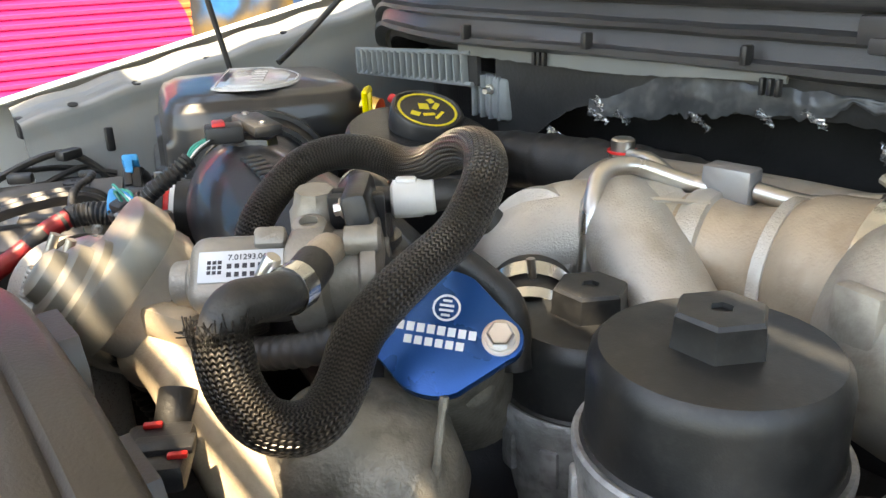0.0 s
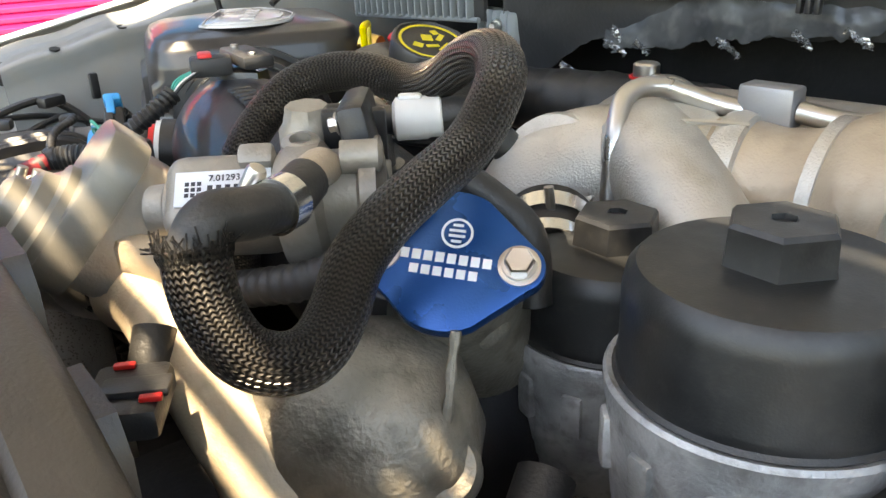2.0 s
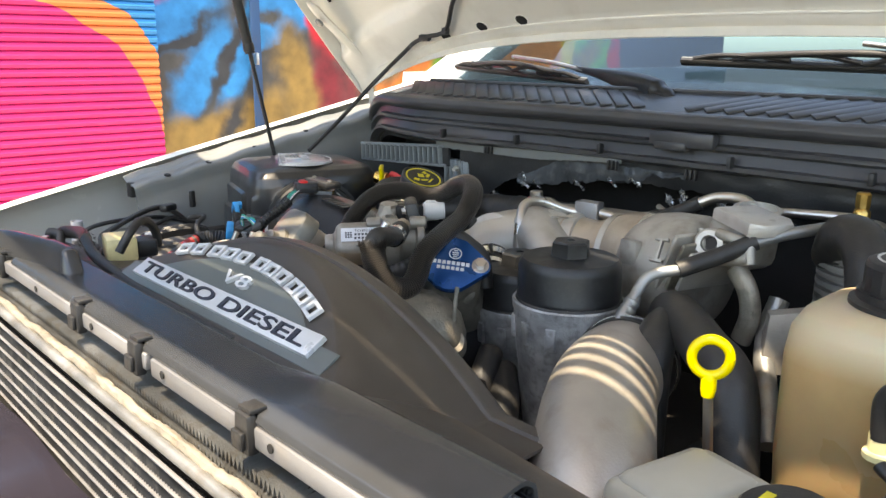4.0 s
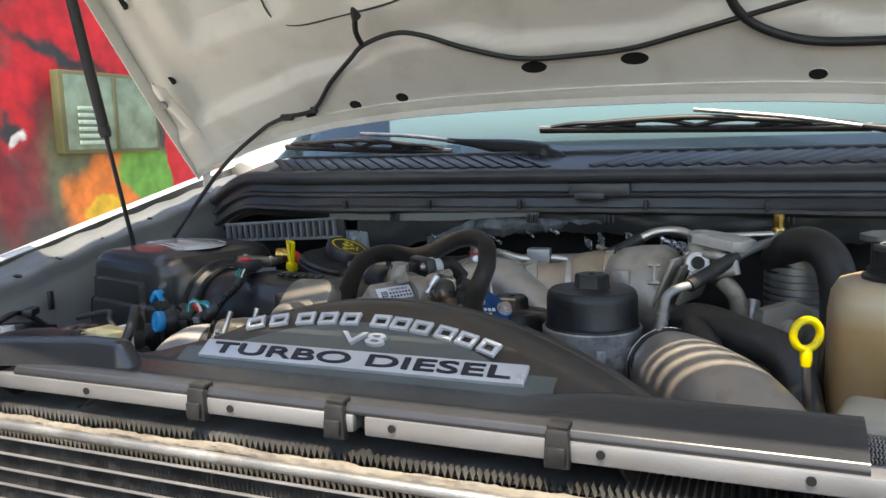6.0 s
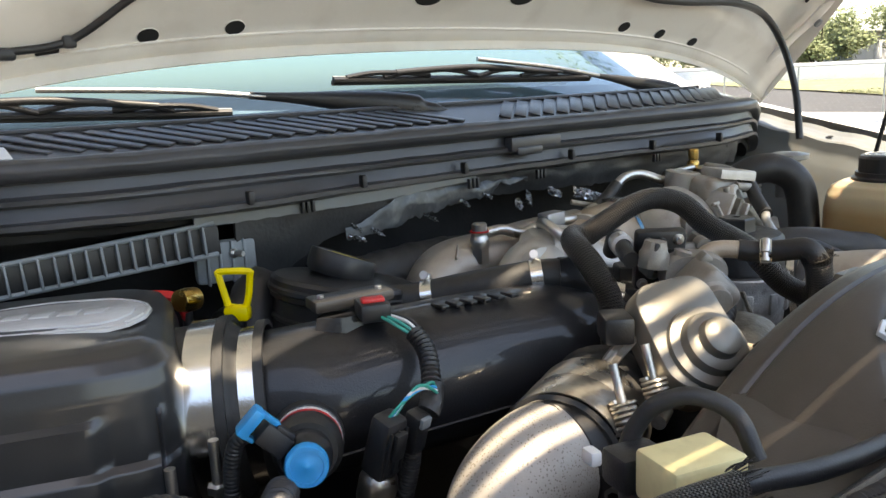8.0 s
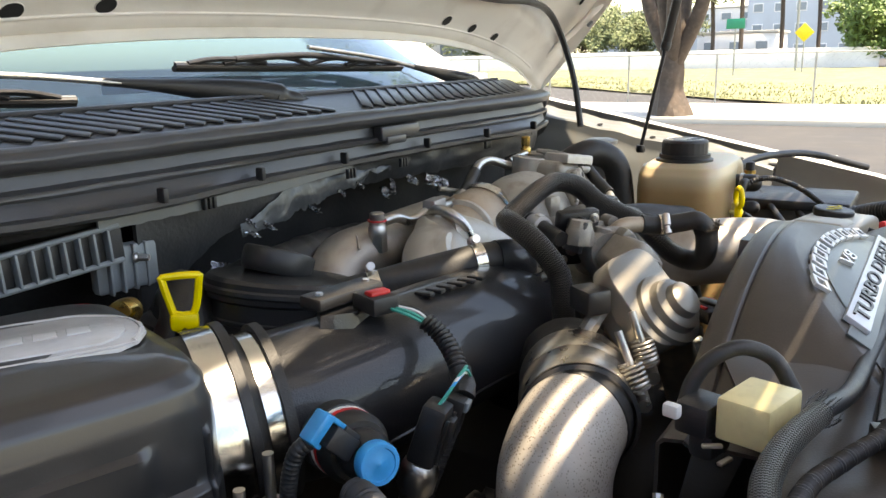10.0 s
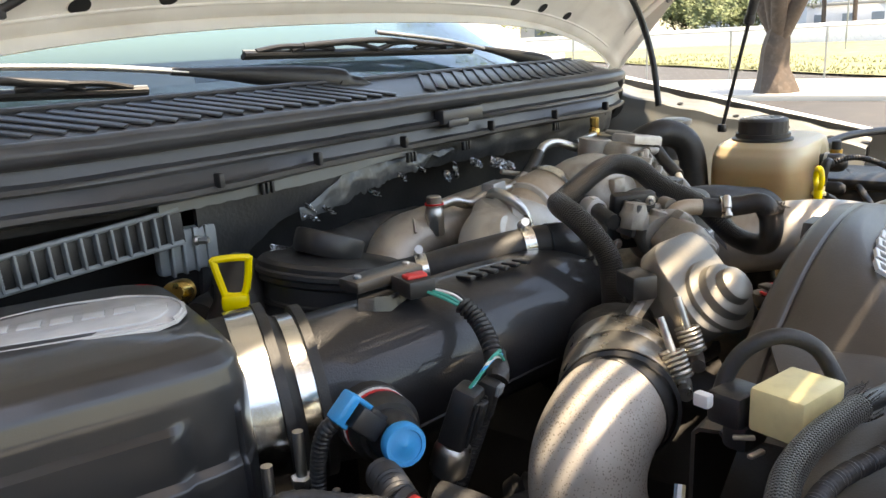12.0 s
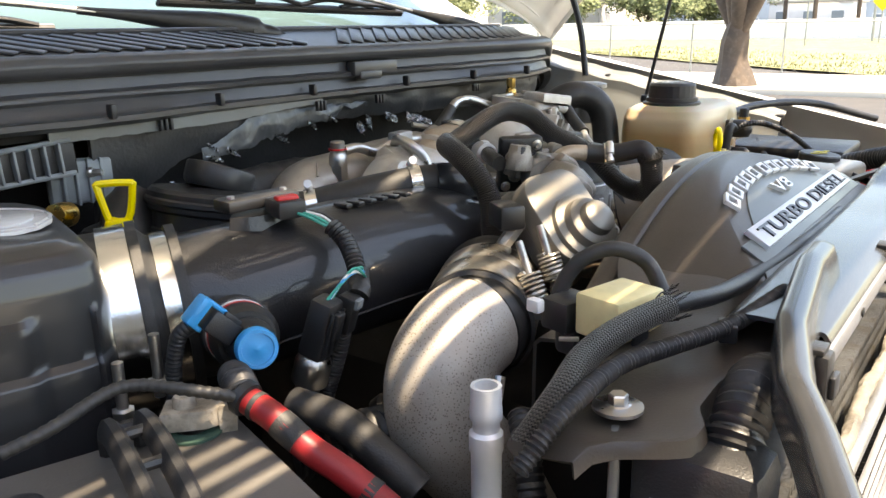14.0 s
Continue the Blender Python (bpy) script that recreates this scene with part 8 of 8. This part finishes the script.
part("case", rbox(on_battery(0, 0, 1.105), (0.252, 0.168, 0.215), 0.008, BX), M_BLACK, bat, "dark grey battery case")
part("lid", rbox(on_battery(0, 0, 1.2135), (0.260, 0.176, 0.017), 0.004, BX), M_BATTERY, bat, "dusty brown-black lid")
part("lid_step", rbox(on_battery(-0.035, -0.012, 1.2225), (0.17, 0.12, 0.008), 0.003, BX), M_BATTERY, bat)
strap_line = [on_battery(0.052, 0.078, 1.224), on_battery(0.050, 0.066, 1.243), on_battery(0.049, 0.040, 1.250), on_battery(0.048, 0.0, 1.247), on_battery(0.047, -0.04, 1.238), on_battery(0.046, -0.07, 1.224)]
for d in (-0.011, 0.011):
    part("strap_rail", tube([p + E1 * d for p in strap_line], 0.0075, 10, 8, wob=lambda a, s: 0.6 + 0.5 * abs(math.cos(a))), M_BLACK, bat, "black strap handle")
for k in range(1, 5):
    p = strap_line[k]
    part("strap_bar", tube([p - E1 * 0.011, p + E1 * 0.011], 0.004, 8, 2), M_BLACK, bat)
for k in range(3):
    p = on_battery(-0.02 - 0.038 * k, 0.03, 1.226)
    part("vent_cap", lathe([(0.014, 0), (0.014, 0.004), (0.012, 0.005), (0.004, 0.005), (0.003, 0.0035), (0, 0.0035)], p, seg=24), M_BLACK, bat)
part("warning_label", rbox(on_battery(0.02, -0.045, 1.227), (0.07, 0.05, 0.0008), 0, BX), M_PLATE, bat, "worn silver label")
tm = thing("battery_terminal", (-0.60, 0.214, 1.222), "corroded lead battery terminal with bolts", "terminal")
part("clamp", prism([(-0.021, -0.012), (0.010, -0.016), (0.024, -0.010), (0.024, 0.008), (0.008, 0.015), (-0.016, 0.013)], 0.014, Matrix.Translation((-0.602, 0.213, 1.228)) @ rotz(-35), 0.003), M_LEAD, tm, "grimy lead clamp")
part("clamp_jaw", prism([(-0.006, -0.012), (0.006, -0.012), (0.008, 0.010), (-0.004, 0.012)], 0.022, Matrix.Translation((-0.583, 0.198, 1.221)) @ rotz(-35), 0.003), M_LEAD, tm)
part("post", lathe([(0.009, 0.0), (0.008, 0.012), (0.0065, 0.0135), (0, 0.014)], (-0.606, 0.213, 1.236), seg=16), M_LEAD, tm)
part("stud", tube([(-0.598, 0.222, 1.238), (-0.598, 0.222, 1.251)], 0.0028, 8, 3), M_STEEL, tm)
part("side_bolt", tube([(-0.578, 0.197, 1.233), (-0.560, 0.189, 1.233)], 0.0032, 8, 3), M_STEEL, tm)
part("side_nut", lathe([(0.006, 0), (0.006, 0.005), (0, 0.005)], (-0.576, 0.196, 1.233), (0.8, -0.4, 0), 6), M_STEEL, tm)
part("felt_ring", lathe([(0.010, 0), (0.021, 0), (0.021, 0.002), (0.010, 0.002)], (-0.604, 0.209, 1.2225), seg=24), M_FELT, tm, "dull green felt washer")
for x, y, z in ((-0.623, 0.262, 1.268), (-0.587, 0.27, 1.276)):
    pin = thing("clamp_stud", (x, y, z - 0.05), "bright steel clamp stud", "bolt", "clamp studs")
    part("shaft", tube([(x, y, z - 0.05), (x, y, z)], 0.0042, 10, 3), M_STEEL, pin)
    part("nut", lathe([(0.0085, 0), (0.0085, 0.006), (0.005, 0.007), (0, 0.007)], (x, y, z - 0.042), seg=6), M_STEEL, pin)
low = thing("cable_bundle", (-0.42, 0.12, 1.0), "black corrugated bundle below the intake tube", "cable")
part("conduit", tube([(-0.52, 0.2, 1.17), (-0.47, 0.17, 1.17), (-0.42, 0.17, 1.15), (-0.40, 0.2, 1.08)], 0.022, 20, 10, step=0.002, rf=ribbed(0.007, 0.07)), M_RUBBER, low)
part("boot", lathe([(0.03, 0), (0.032, 0.01), (0.026, 0.014), (0.03, 0.02), (0.024, 0.026), (0.027, 0.032), (0.018, 0.05)], (-0.41, 0.2, 1.14), (0.4, -0.6, 0.4), 24), M_RUBBER, low)
und = thing("loom_bracket", (-0.5, 0.0, 1.15), "dark loom bracket with bright bars below the shroud corner", "bracket")
part("bar", tube([(-0.60, -0.07, 1.215), (-0.55, -0.085, 1.20), (-0.48, -0.10, 1.20), (-0.42, -0.12, 1.22)], 0.008, 10), M_BLACK, und)
part("post", rbox((-0.545, -0.078, 1.25), (0.010, 0.006, 0.07), 0.002, rotz(20)), M_APRON, und, "thin painted steel strap")
part("strap", tube([(-0.53, -0.10, 1.262), (-0.555, -0.10, 1.235), (-0.57, -0.095, 1.20)], 0.006, 8, wob=lambda a, s: 0.5 + 0.6 * abs(math.cos(a))), M_APRON, und, "bent steel strap")
part("knuckle", lathe([(0.012, -0.01), (0.013, 0.0), (0.012, 0.01), (0, 0.011)], (-0.575, -0.092, 1.20), (0.4, -0.8, 0.2), 16), M_BLACK, und)
part("loom", tube([(-0.45, 0.035, 1.22), (-0.475, 0.015, 1.20), (-0.5, -0.01, 1.14), (-0.5, -0.02, 1.05)], 0.010, 12, step=0.0018, rf=ribbed(0.006, 0.08)), M_BLACK, und)
part("stay", tube([(-0.500, 0.022, 1.272), (-0.520, 0.016, 1.240)], 0.0036, 8, 3), M_STEEL, und, "thin plated stay")
# ears behind the shroud rim and a plug with red locks
for x, z in ((-0.08, 1.349), (0.010, 1.328)):
    part("rim_ear", prism([(-0.024, -0.05), (0.024, -0.05), (0.026, -0.012), (0.018, 0.0), (-0.018, 0.0), (-0.026, -0.012)], 0.028, Matrix.Translation((x, 0.062, z)) @ Matrix.Rotation(radians(-90), 4, "X") @ Matrix.Rotation(radians(180), 4, "Z") @ Matrix.Rotation(radians(180), 4, "Y"), 0.004), M_SHROUD, shroud)
pl = thing("fan_plug", (-0.085, 0.09, 1.25), "black fan plug with red lock tabs", "plug")
part("body", rbox((-0.085, 0.09, 1.262), (0.044, 0.034, 0.016), 0.004, rotz(-30)), M_BLACK, pl)
part("latch", rbox((-0.079, 0.093, 1.271), (0.014, 0.03, 0.005), 0.002, rotz(-30)), M_BLACK, pl)
for dx in (-0.016, 0.018):
    part("red_tab", rbox((-0.085 + dx, 0.095, 1.2710), (0.004, 0.010, 0.003), 0.001, rotz(-30)), M_RED, pl, "red lock tab")

# ---- firewall side ----
vent = thing("cowl_vent", (-0.56, 0.63, 1.33), "grey ribbed plastic vent under the cowl", "vent")
VA, VB = V(-0.735, 0.634, 1.346), V(-0.435, 0.610, 1.3645)
vd = (VB - VA).normalized()
vm = Matrix.Translation((VA + VB) / 2) @ vd.to_track_quat("X", "Z").to_matrix().to_4x4()
part("back_plate", prism([(-0.15, -0.018), (0.145, -0.02), (0.145, 0.014), (0.12, 0.02), (-0.15, 0.016)], 0.006, vm @ Matrix.Rotation(radians(90), 4, "X"), 0.001), M_BLACK, vent)
for s in (-1, 1):
    part("edge_rail", tube([vm @ V(-0.145, -0.010, 0.016 * s), vm @ V(0.14, -0.010, 0.018 * s)], 0.003, 8, 3), M_GREYPL, vent)
for k in range(18):
    part("rib", rbox(vm @ V(-0.138 + 0.0155 * k, -0.010, 0), (0.003, 0.012, 0.033), 0.001, vm.to_quaternion().to_matrix().to_4x4()), M_GREYPL, vent)
part("bracket", rbox((-0.430, 0.622, 1.332), (0.072, 0.018, 0.05), 0.006, rotz(-8)), M_GREYPL, vent)
for k in range(4):
    part("bracket_rib", rbox((-0.455 + 0.015 * k, 0.612, 1.332), (0.003, 0.008, 0.05), 0.001, rotz(-8)), M_GREYPL, vent)
hexbolt((-0.425, 0.610, 1.342), (0.5, -1, 0), 0.004, 0.016, vent, name="stud")

rnd = random.Random(12)


def foil_fn(u, v):
    x = lerp(-0.272, 0.045, u)
    low = lerp(1.334, 1.362, smoothstep(0, 0.7, u)) + 0.014 * smoothstep(0.74, 0.84, u) + 0.006 * noise.noise(V(u * 14, 1, 3)) + 0.004 * noise.noise(V(u * 45, 1, 8))
    top = lerp(1.350, 1.384, smoothstep(0, 0.35, u)) + 0.003 * noise.noise(V(u * 22, 4, 3))
    crease = 0.0025 * noise.noise(V(u * 9, v * 1.5, 7)) + 0.0005 * noise.noise(V(u * 30, v * 4, 9))
    return (x + 0.003 * noise.noise(V(u * 9, v * 2, 1)), cowl_y(x) + 0.013 - 0.002 * math.sin(v * 2.6) + crease, lerp(top, low, v))


solo("foil_strip", sheet(foil_fn, 160, 16, 0.0006), M_FOIL, "torn crumpled foil heat shield under the cowl", "foil", smooth=35)


def foil_scrap(x, z, w, h, seed, back=0.606):
    solo("foil_scrap", sheet(lambda u, v: (x + w * u + 0.004 * noise.noise(V(u * 6, v * 6, seed)), back + 0.010 * noise.noise(V(u * 7, v * 5, seed + 4)), z + h * v - 0.01 * u + 0.003 * noise.noise(V(u * 11, v * 9, seed))), 12, 10, 0.0005), M_FOILBR, "loose scrap of torn foil", "foil", "foil scraps", smooth=15)


foil_scrap(0.018, 1.342, 0.012, 0.014, 1)
foil_scrap(0.040, 1.346, 0.010, 0.018, 2)
foil_scrap(0.085, 1.352, 0.026, 0.012, 3)
foil_scrap(-0.325, 1.303, 0.030, 0.012, 5)
foil_scrap(0.140, 1.340, 0.040, 0.018, 7)
foil_scrap(0.172, 1.334, 0.036, 0.014, 8)
for x, z, w, k in ((-0.270, 1.338, 0.024, 11), (-0.235, 1.341, 0.016, 12), (-0.150, 1.349, 0.020, 13), (-0.085, 1.361, 0.014, 14), (-0.045, 1.366, 0.018, 15), (-0.262, 1.350, 0.012, 16)):
    foil_scrap(x, z, w, 0.005, k, cowl_y(x) + 0.010)
hose("firewall_hose", "thick black ribbed hose along the firewall", [(-0.46, 0.56, 1.26), (-0.38, 0.575, 1.275), (-0.28, 0.58, 1.285), (-0.16, 0.585, 1.29), (-0.05, 0.58, 1.285)], 0.03, M_RUBBER, step=0.004, rf=lambda s, t: 1 + 0.05 * smoothstep(0.4, 0.9, math.sin(s * 120)))
hose("cloth_hose", "black cloth-wrapped hose beside the reservoir", [(-0.50, 0.5, 1.22), (-0.455, 0.505, 1.285), (-0.43, 0.53, 1.31), (-0.42, 0.56, 1.28)], 0.028, M_RUBBER, "hose", wob=lambda a, s: 1 + 0.06 * math.sin(5 * a + s * 90))

# ---- wipers ----
def wiper(tip, end, pivot, bulge, label):
    t = thing("wiper", pivot, label, "wiper", "wipers")
    tip, end, pivot = V(tip), V(end), V(pivot)
    mid = tip.lerp(end, 0.5)
    part("blade", tube([tip, mid + V(0, 0.004, 0), end], 0.0075, 10, 8, wob=lambda a, s: 0.45 + 0.55 * abs(math.sin(a))), M_BLACK, t, "black rubber wiper blade")
    part("spine", tube([tip + V(0, 0, 0.007), mid + V(0, 0.004, 0.007), end + V(0, 0, 0.007)], 0.0017, 6, 8), M_GREYPL, t, "grey metal blade spine")
    for a, b, h in ((0.04, 0.32, 0.015), (0.68, 0.96, 0.015), (0.16, 0.5, 0.020), (0.5, 0.84, 0.020)):
        part("bow", tube([tip.lerp(end, a) + V(0, -0.002, 0.006), tip.lerp(end, lerp(a, b, 0.3)) + V(0, -0.004, h * 0.85), tip.lerp(end, lerp(a, b, 0.7)) + V(0, -0.004, h * 0.85), tip.lerp(end, b) + V(0, -0.002, 0.008)], 0.0042, 8, 6), M_BLACK, t)
    part("bridge", tube([tip.lerp(end, 0.2) + V(0, -0.004, 0.013), tip.lerp(end, 0.36) + V(0, -0.006, 0.019), mid + V(0, -0.006, 0.022), tip.lerp(end, 0.64) + V(0, -0.006, 0.019), tip.lerp(end, 0.8) + V(0, -0.004, 0.013)], 0.0056, 10, 8), M_BLACK, t)
    part("arm_rod", tube([mid + V(0, -0.004, 0.036), mid.lerp(pivot, 0.3) + V(0, -0.008, 0.036), pivot.lerp(mid, 0.48) + V(0, -0.004, 0.030)], 0.0042, 10, 8), M_STEEL, t, "bare metal arm rod")

    def swell(s, tt):
        u = s / tt
        return lerp(0.26, 1.0, smoothstep(0.0, 0.80, u)) * (1 - 0.30 * smoothstep(0.82, 0.86, u)) * (1 - 0.5 * smoothstep(0.90, 1.0, u))
    part("arm_cover", tube([pivot.lerp(mid, 0.52) + V(0, -0.004, 0.031), pivot.lerp(mid, 0.34) + V(0, 0, 0.026), pivot.lerp(mid, 0.16) + V(0, 0, 0.018), pivot.lerp(mid, 0.08) + V(0, 0, 0.012), pivot + V(0, 0, 0.004)], bulge, 18, 10, rf=swell, wob=lambda a, s: 0.80 + 0.2 * abs(math.sin(a + 0.6))), M_BLACK, t, "black moulded arm cover")
    part("arm_pin", lathe([(0.006, -0.019), (0.006, 0.019), (0, 0.0191)], pivot.lerp(mid, 0.10) + V(0, 0, 0.012), (0.3, 1, 0), 12), M_BLACK, t)


wiper((-0.314, 0.842, 1.496), (-0.80, 0.965, 1.515), (-0.03, 0.695, 1.474), 0.021, "black wiper parked on the windscreen, passenger side")
wiper((-0.131, 0.867, 1.536), (0.463, 0.872, 1.522), (0.70, 0.80, 1.465), 0.018, "black wiper parked on the windscreen, driver side")

# ---- hood props and cables ----
for sgn in (-1, 1):
    st = thing("hood_strut", (sgn * 0.834, 0.475, 1.32), "black gas strut holding the hood open", "strut", "hood struts")
    foot, knee = V(sgn * 0.834, 0.475, 1.330), V(sgn * 0.836, 0.427, 1.555)
    part("rod", tube([foot, knee], 0.0042, 10, 3), M_BLACK, st)
    part("cylinder", tube([knee.lerp(foot, 0.04), knee + (knee - foot) * 1.62], 0.0100, 14, 3), M_BLACK, st)
    part("collar", lathe([(0.0085, -0.006), (0.0112, -0.004), (0.0112, 0.008), (0.010, 0.010)], knee, knee - foot, 16), M_RUBBER, st)
    part("ball_joint", lathe([(0.009, 0), (0.011, 0.006), (0.009, 0.016), (0, 0.018)], foot - V(0, 0, 0.008), seg=12), M_BLACK, st)
wire = thing("hood_cable", (-0.78, 0.53, 1.36), "black cable clipped along the hood underside", "cable", "hood cables")


def under_hood(x, y, gap=0.01):
    return hood_pt(x, (hood_rear(x).y - 0.7071 * gap - y) / 0.7071, gap)


RUN = [(-0.70, 0.722), (-0.665, 0.712), (-0.62, 0.705), (-0.553, 0.698), (-0.487, 0.655), (-0.42, 0.618), (-0.38, 0.598), (-0.312, 0.585), (-0.26, 0.592), (-0.19, 0.616), (-0.10, 0.637), (0.0, 0.638), (0.09, 0.633), (0.18, 0.617), (0.264, 0.601), (0.40, 0.573), (0.5, 0.54)]
part("cable", tube([(-0.775, 0.52, 1.35), (-0.79, 0.60, 1.40), (-0.775, 0.70, 1.49)] + [under_hood(x, y) for x, y in RUN], 0.0044, 10, 8), M_BLACK, wire)
part("branch", tube([under_hood(-0.384, 0.600), under_hood(-0.385, 0.578), under_hood(-0.372, 0.553)], 0.0050, 10, 6), M_BLACK, wire)
part("clip", lathe([(0.004, -0.012), (0.009, -0.008), (0.007, 0.004), (0.003, 0.012), (0, 0.013)], under_hood(-0.371, 0.551), (0, -0.7, 0.7), 10), M_BLACK, wire)
part("clip", rbox(under_hood(-0.622, 0.706), (0.03, 0.012, 0.014), 0.004), M_BLACK, wire)
part("clip", rbox(under_hood(-0.553, 0.699), (0.014, 0.012, 0.014), 0.003), M_BLACK, wire)
wire2 = thing("hood_cable", (0.8, 0.6, 1.4), "thick black hose hanging from the hood edge", "cable", "hood cables")
part("cable", tube([under_hood(0.225, 0.53), under_hood(0.234, 0.556), under_hood(0.252, 0.593), under_hood(0.29, 0.621), under_hood(0.36, 0.641), under_hood(0.47, 0.645), (0.60, 0.638, 1.648), (0.72, 0.65, 1.63), (0.795, 0.65, 1.57), (0.815, 0.63, 1.48), (0.80, 0.607, 1.38)], 0.0072, 12, 8), M_BLACK, wire2)

# ---- driver-side front clutter ----
fl = thing("front_loom", (0.42, -0.1, 1.24), "thick black cable loom in a braided sleeve", "cable", "braided hoses")
part("loom", tube([(0.22, -0.095, 1.296), (0.31, -0.108, 1.295), (0.40, -0.104, 1.290), (0.50, -0.085, 1.285), (0.57, -0.035, 1.272), (0.61, 0.05, 1.235), (0.63, 0.13, 1.16)], 0.0165, 24, 12, step=0.002, rf=ribbed(0.007, 0.05)), M_RUBBER, fl)
part("sleeve", tube([(0.25, -0.099, 1.2955), (0.31, -0.108, 1.295), (0.40, -0.104, 1.290), (0.45, -0.095, 1.2875)], 0.0180, 40, 12, step=0.002), M_TINNED, fl, "shiny tinned braid sleeve")
part("branch", tube([(0.33, -0.12, 1.285), (0.42, -0.125, 1.262), (0.52, -0.11, 1.24), (0.6, -0.06, 1.22)], 0.010, 14, 10, step=0.0018, rf=ribbed(0.006, 0.09)), M_BLACK, fl)
part("branch", tube([(0.42, -0.06, 1.255), (0.463, 0.0, 1.266), (0.496, 0.04, 1.281), (0.514, 0.09, 1.311), (0.508, 0.13, 1.326), (0.492, 0.155, 1.326), (0.484, 0.17, 1.318)], 0.0048, 12, 10, step=0.0014, rf=ribbed(0.0045, 0.1)), M_BLACK, fl)
hl = thing("lamp_bracket", (0.40, -0.17, 1.18), "dark lamp bracket with a bright bolt", "bracket")
part("bracket", rbox((0.405, -0.165, 1.235), (0.06, 0.05, 0.10), 0.012, rotz(12)), M_BLACK, hl)
hexbolt((0.405, -0.192, 1.265), (0, -1, 0.3), 0.007, 0.010, hl)
hexbolt((0.385, -0.192, 1.225), (0, -1, 0.3), 0.006, 0.009, hl)
fb = thing("fuse_box", (0.6, 0.1, 1.1), "black fuse box with cables on the driver side", "fuse box")
part("box", rbox((0.68, 0.12, 1.19), (0.16, 0.2, 0.14), 0.012), M_BLACK, fb)
part("lid", rbox((0.68, 0.12, 1.265), (0.165, 0.205, 0.02), 0.006), M_BLACK, fb)
part("red_cover", rbox((0.665, -0.01, 1.20), (0.07, 0.06, 0.09), 0.01), M_RED, fb, "bright red terminal cover")
for k, (y, z) in enumerate(((0.02, 1.255), (0.07, 1.25), (0.12, 1.252), (0.17, 1.262))):
    part("cable", tube([(0.52, y - 0.06, z - 0.02), (0.6, y - 0.02, z), (0.7, y + 0.02, z + 0.008), (0.8, y + 0.05, z - 0.01)], 0.006, 10, 8), M_RUBBER if k % 2 else M_BLACK, fb)
part("filler_valve", lathe([(0.012, 0), (0.012, 0.02), (0.008, 0.022), (0.008, 0.05), (0.005, 0.052), (0, 0.052)], (0.60, 0.19, 1.29), seg=14), M_BLACK, fb)
part("brass_ring", lathe([(0.0085, 0.028), (0.0105, 0.028), (0.0105, 0.036), (0.0085, 0.036)], (0.60, 0.19, 1.29), seg=14), M_BRASS, fb)
part("long_cable", tube([(0.55, 0.22, 1.325), (0.68, 0.19, 1.34), (0.82, 0.12, 1.335), (0.92, 0.02, 1.30)], 0.007, 12, 10), M_BLACK, fb)
# clutter behind the filter box: harness on the inner fender
hv = thing("fender_harness", (-0.83, 0.22, 1.15), "tangled dark wiring harness on the inner fender", "cable")
for k in range(7):
    z = 1.235 - 0.012 * k
    part("wire", tube([(-0.60 - 0.03 * k, 0.04 + 0.02 * k, z - 0.02), (-0.72, 0.04 + 0.025 * k, z + 0.012), (-0.82, 0.10 + 0.02 * k, z + 0.01), (-0.87, 0.22 + 0.015 * k, z + 0.03 * (k % 2)), (-0.86, 0.3, z - 0.02)], 0.004 + 0.0012 * (k % 3), 8, 8), M_RUBBER if k % 2 else M_BLACK, hv)
part("plug", rbox((-0.845, 0.24, 1.255), (0.018, 0.032, 0.014), 0.004, rotz(25)), M_BLACK, hv)
part("plug", rbox((-0.80, 0.17, 1.245), (0.016, 0.030, 0.013), 0.004, rotz(-30)), M_BLACK, hv)
part("bracket_tab", rbox((-0.866, 0.3, 1.262), (0.008, 0.012, 0.034), 0.003, rotz(10)), M_BLACK, hv)
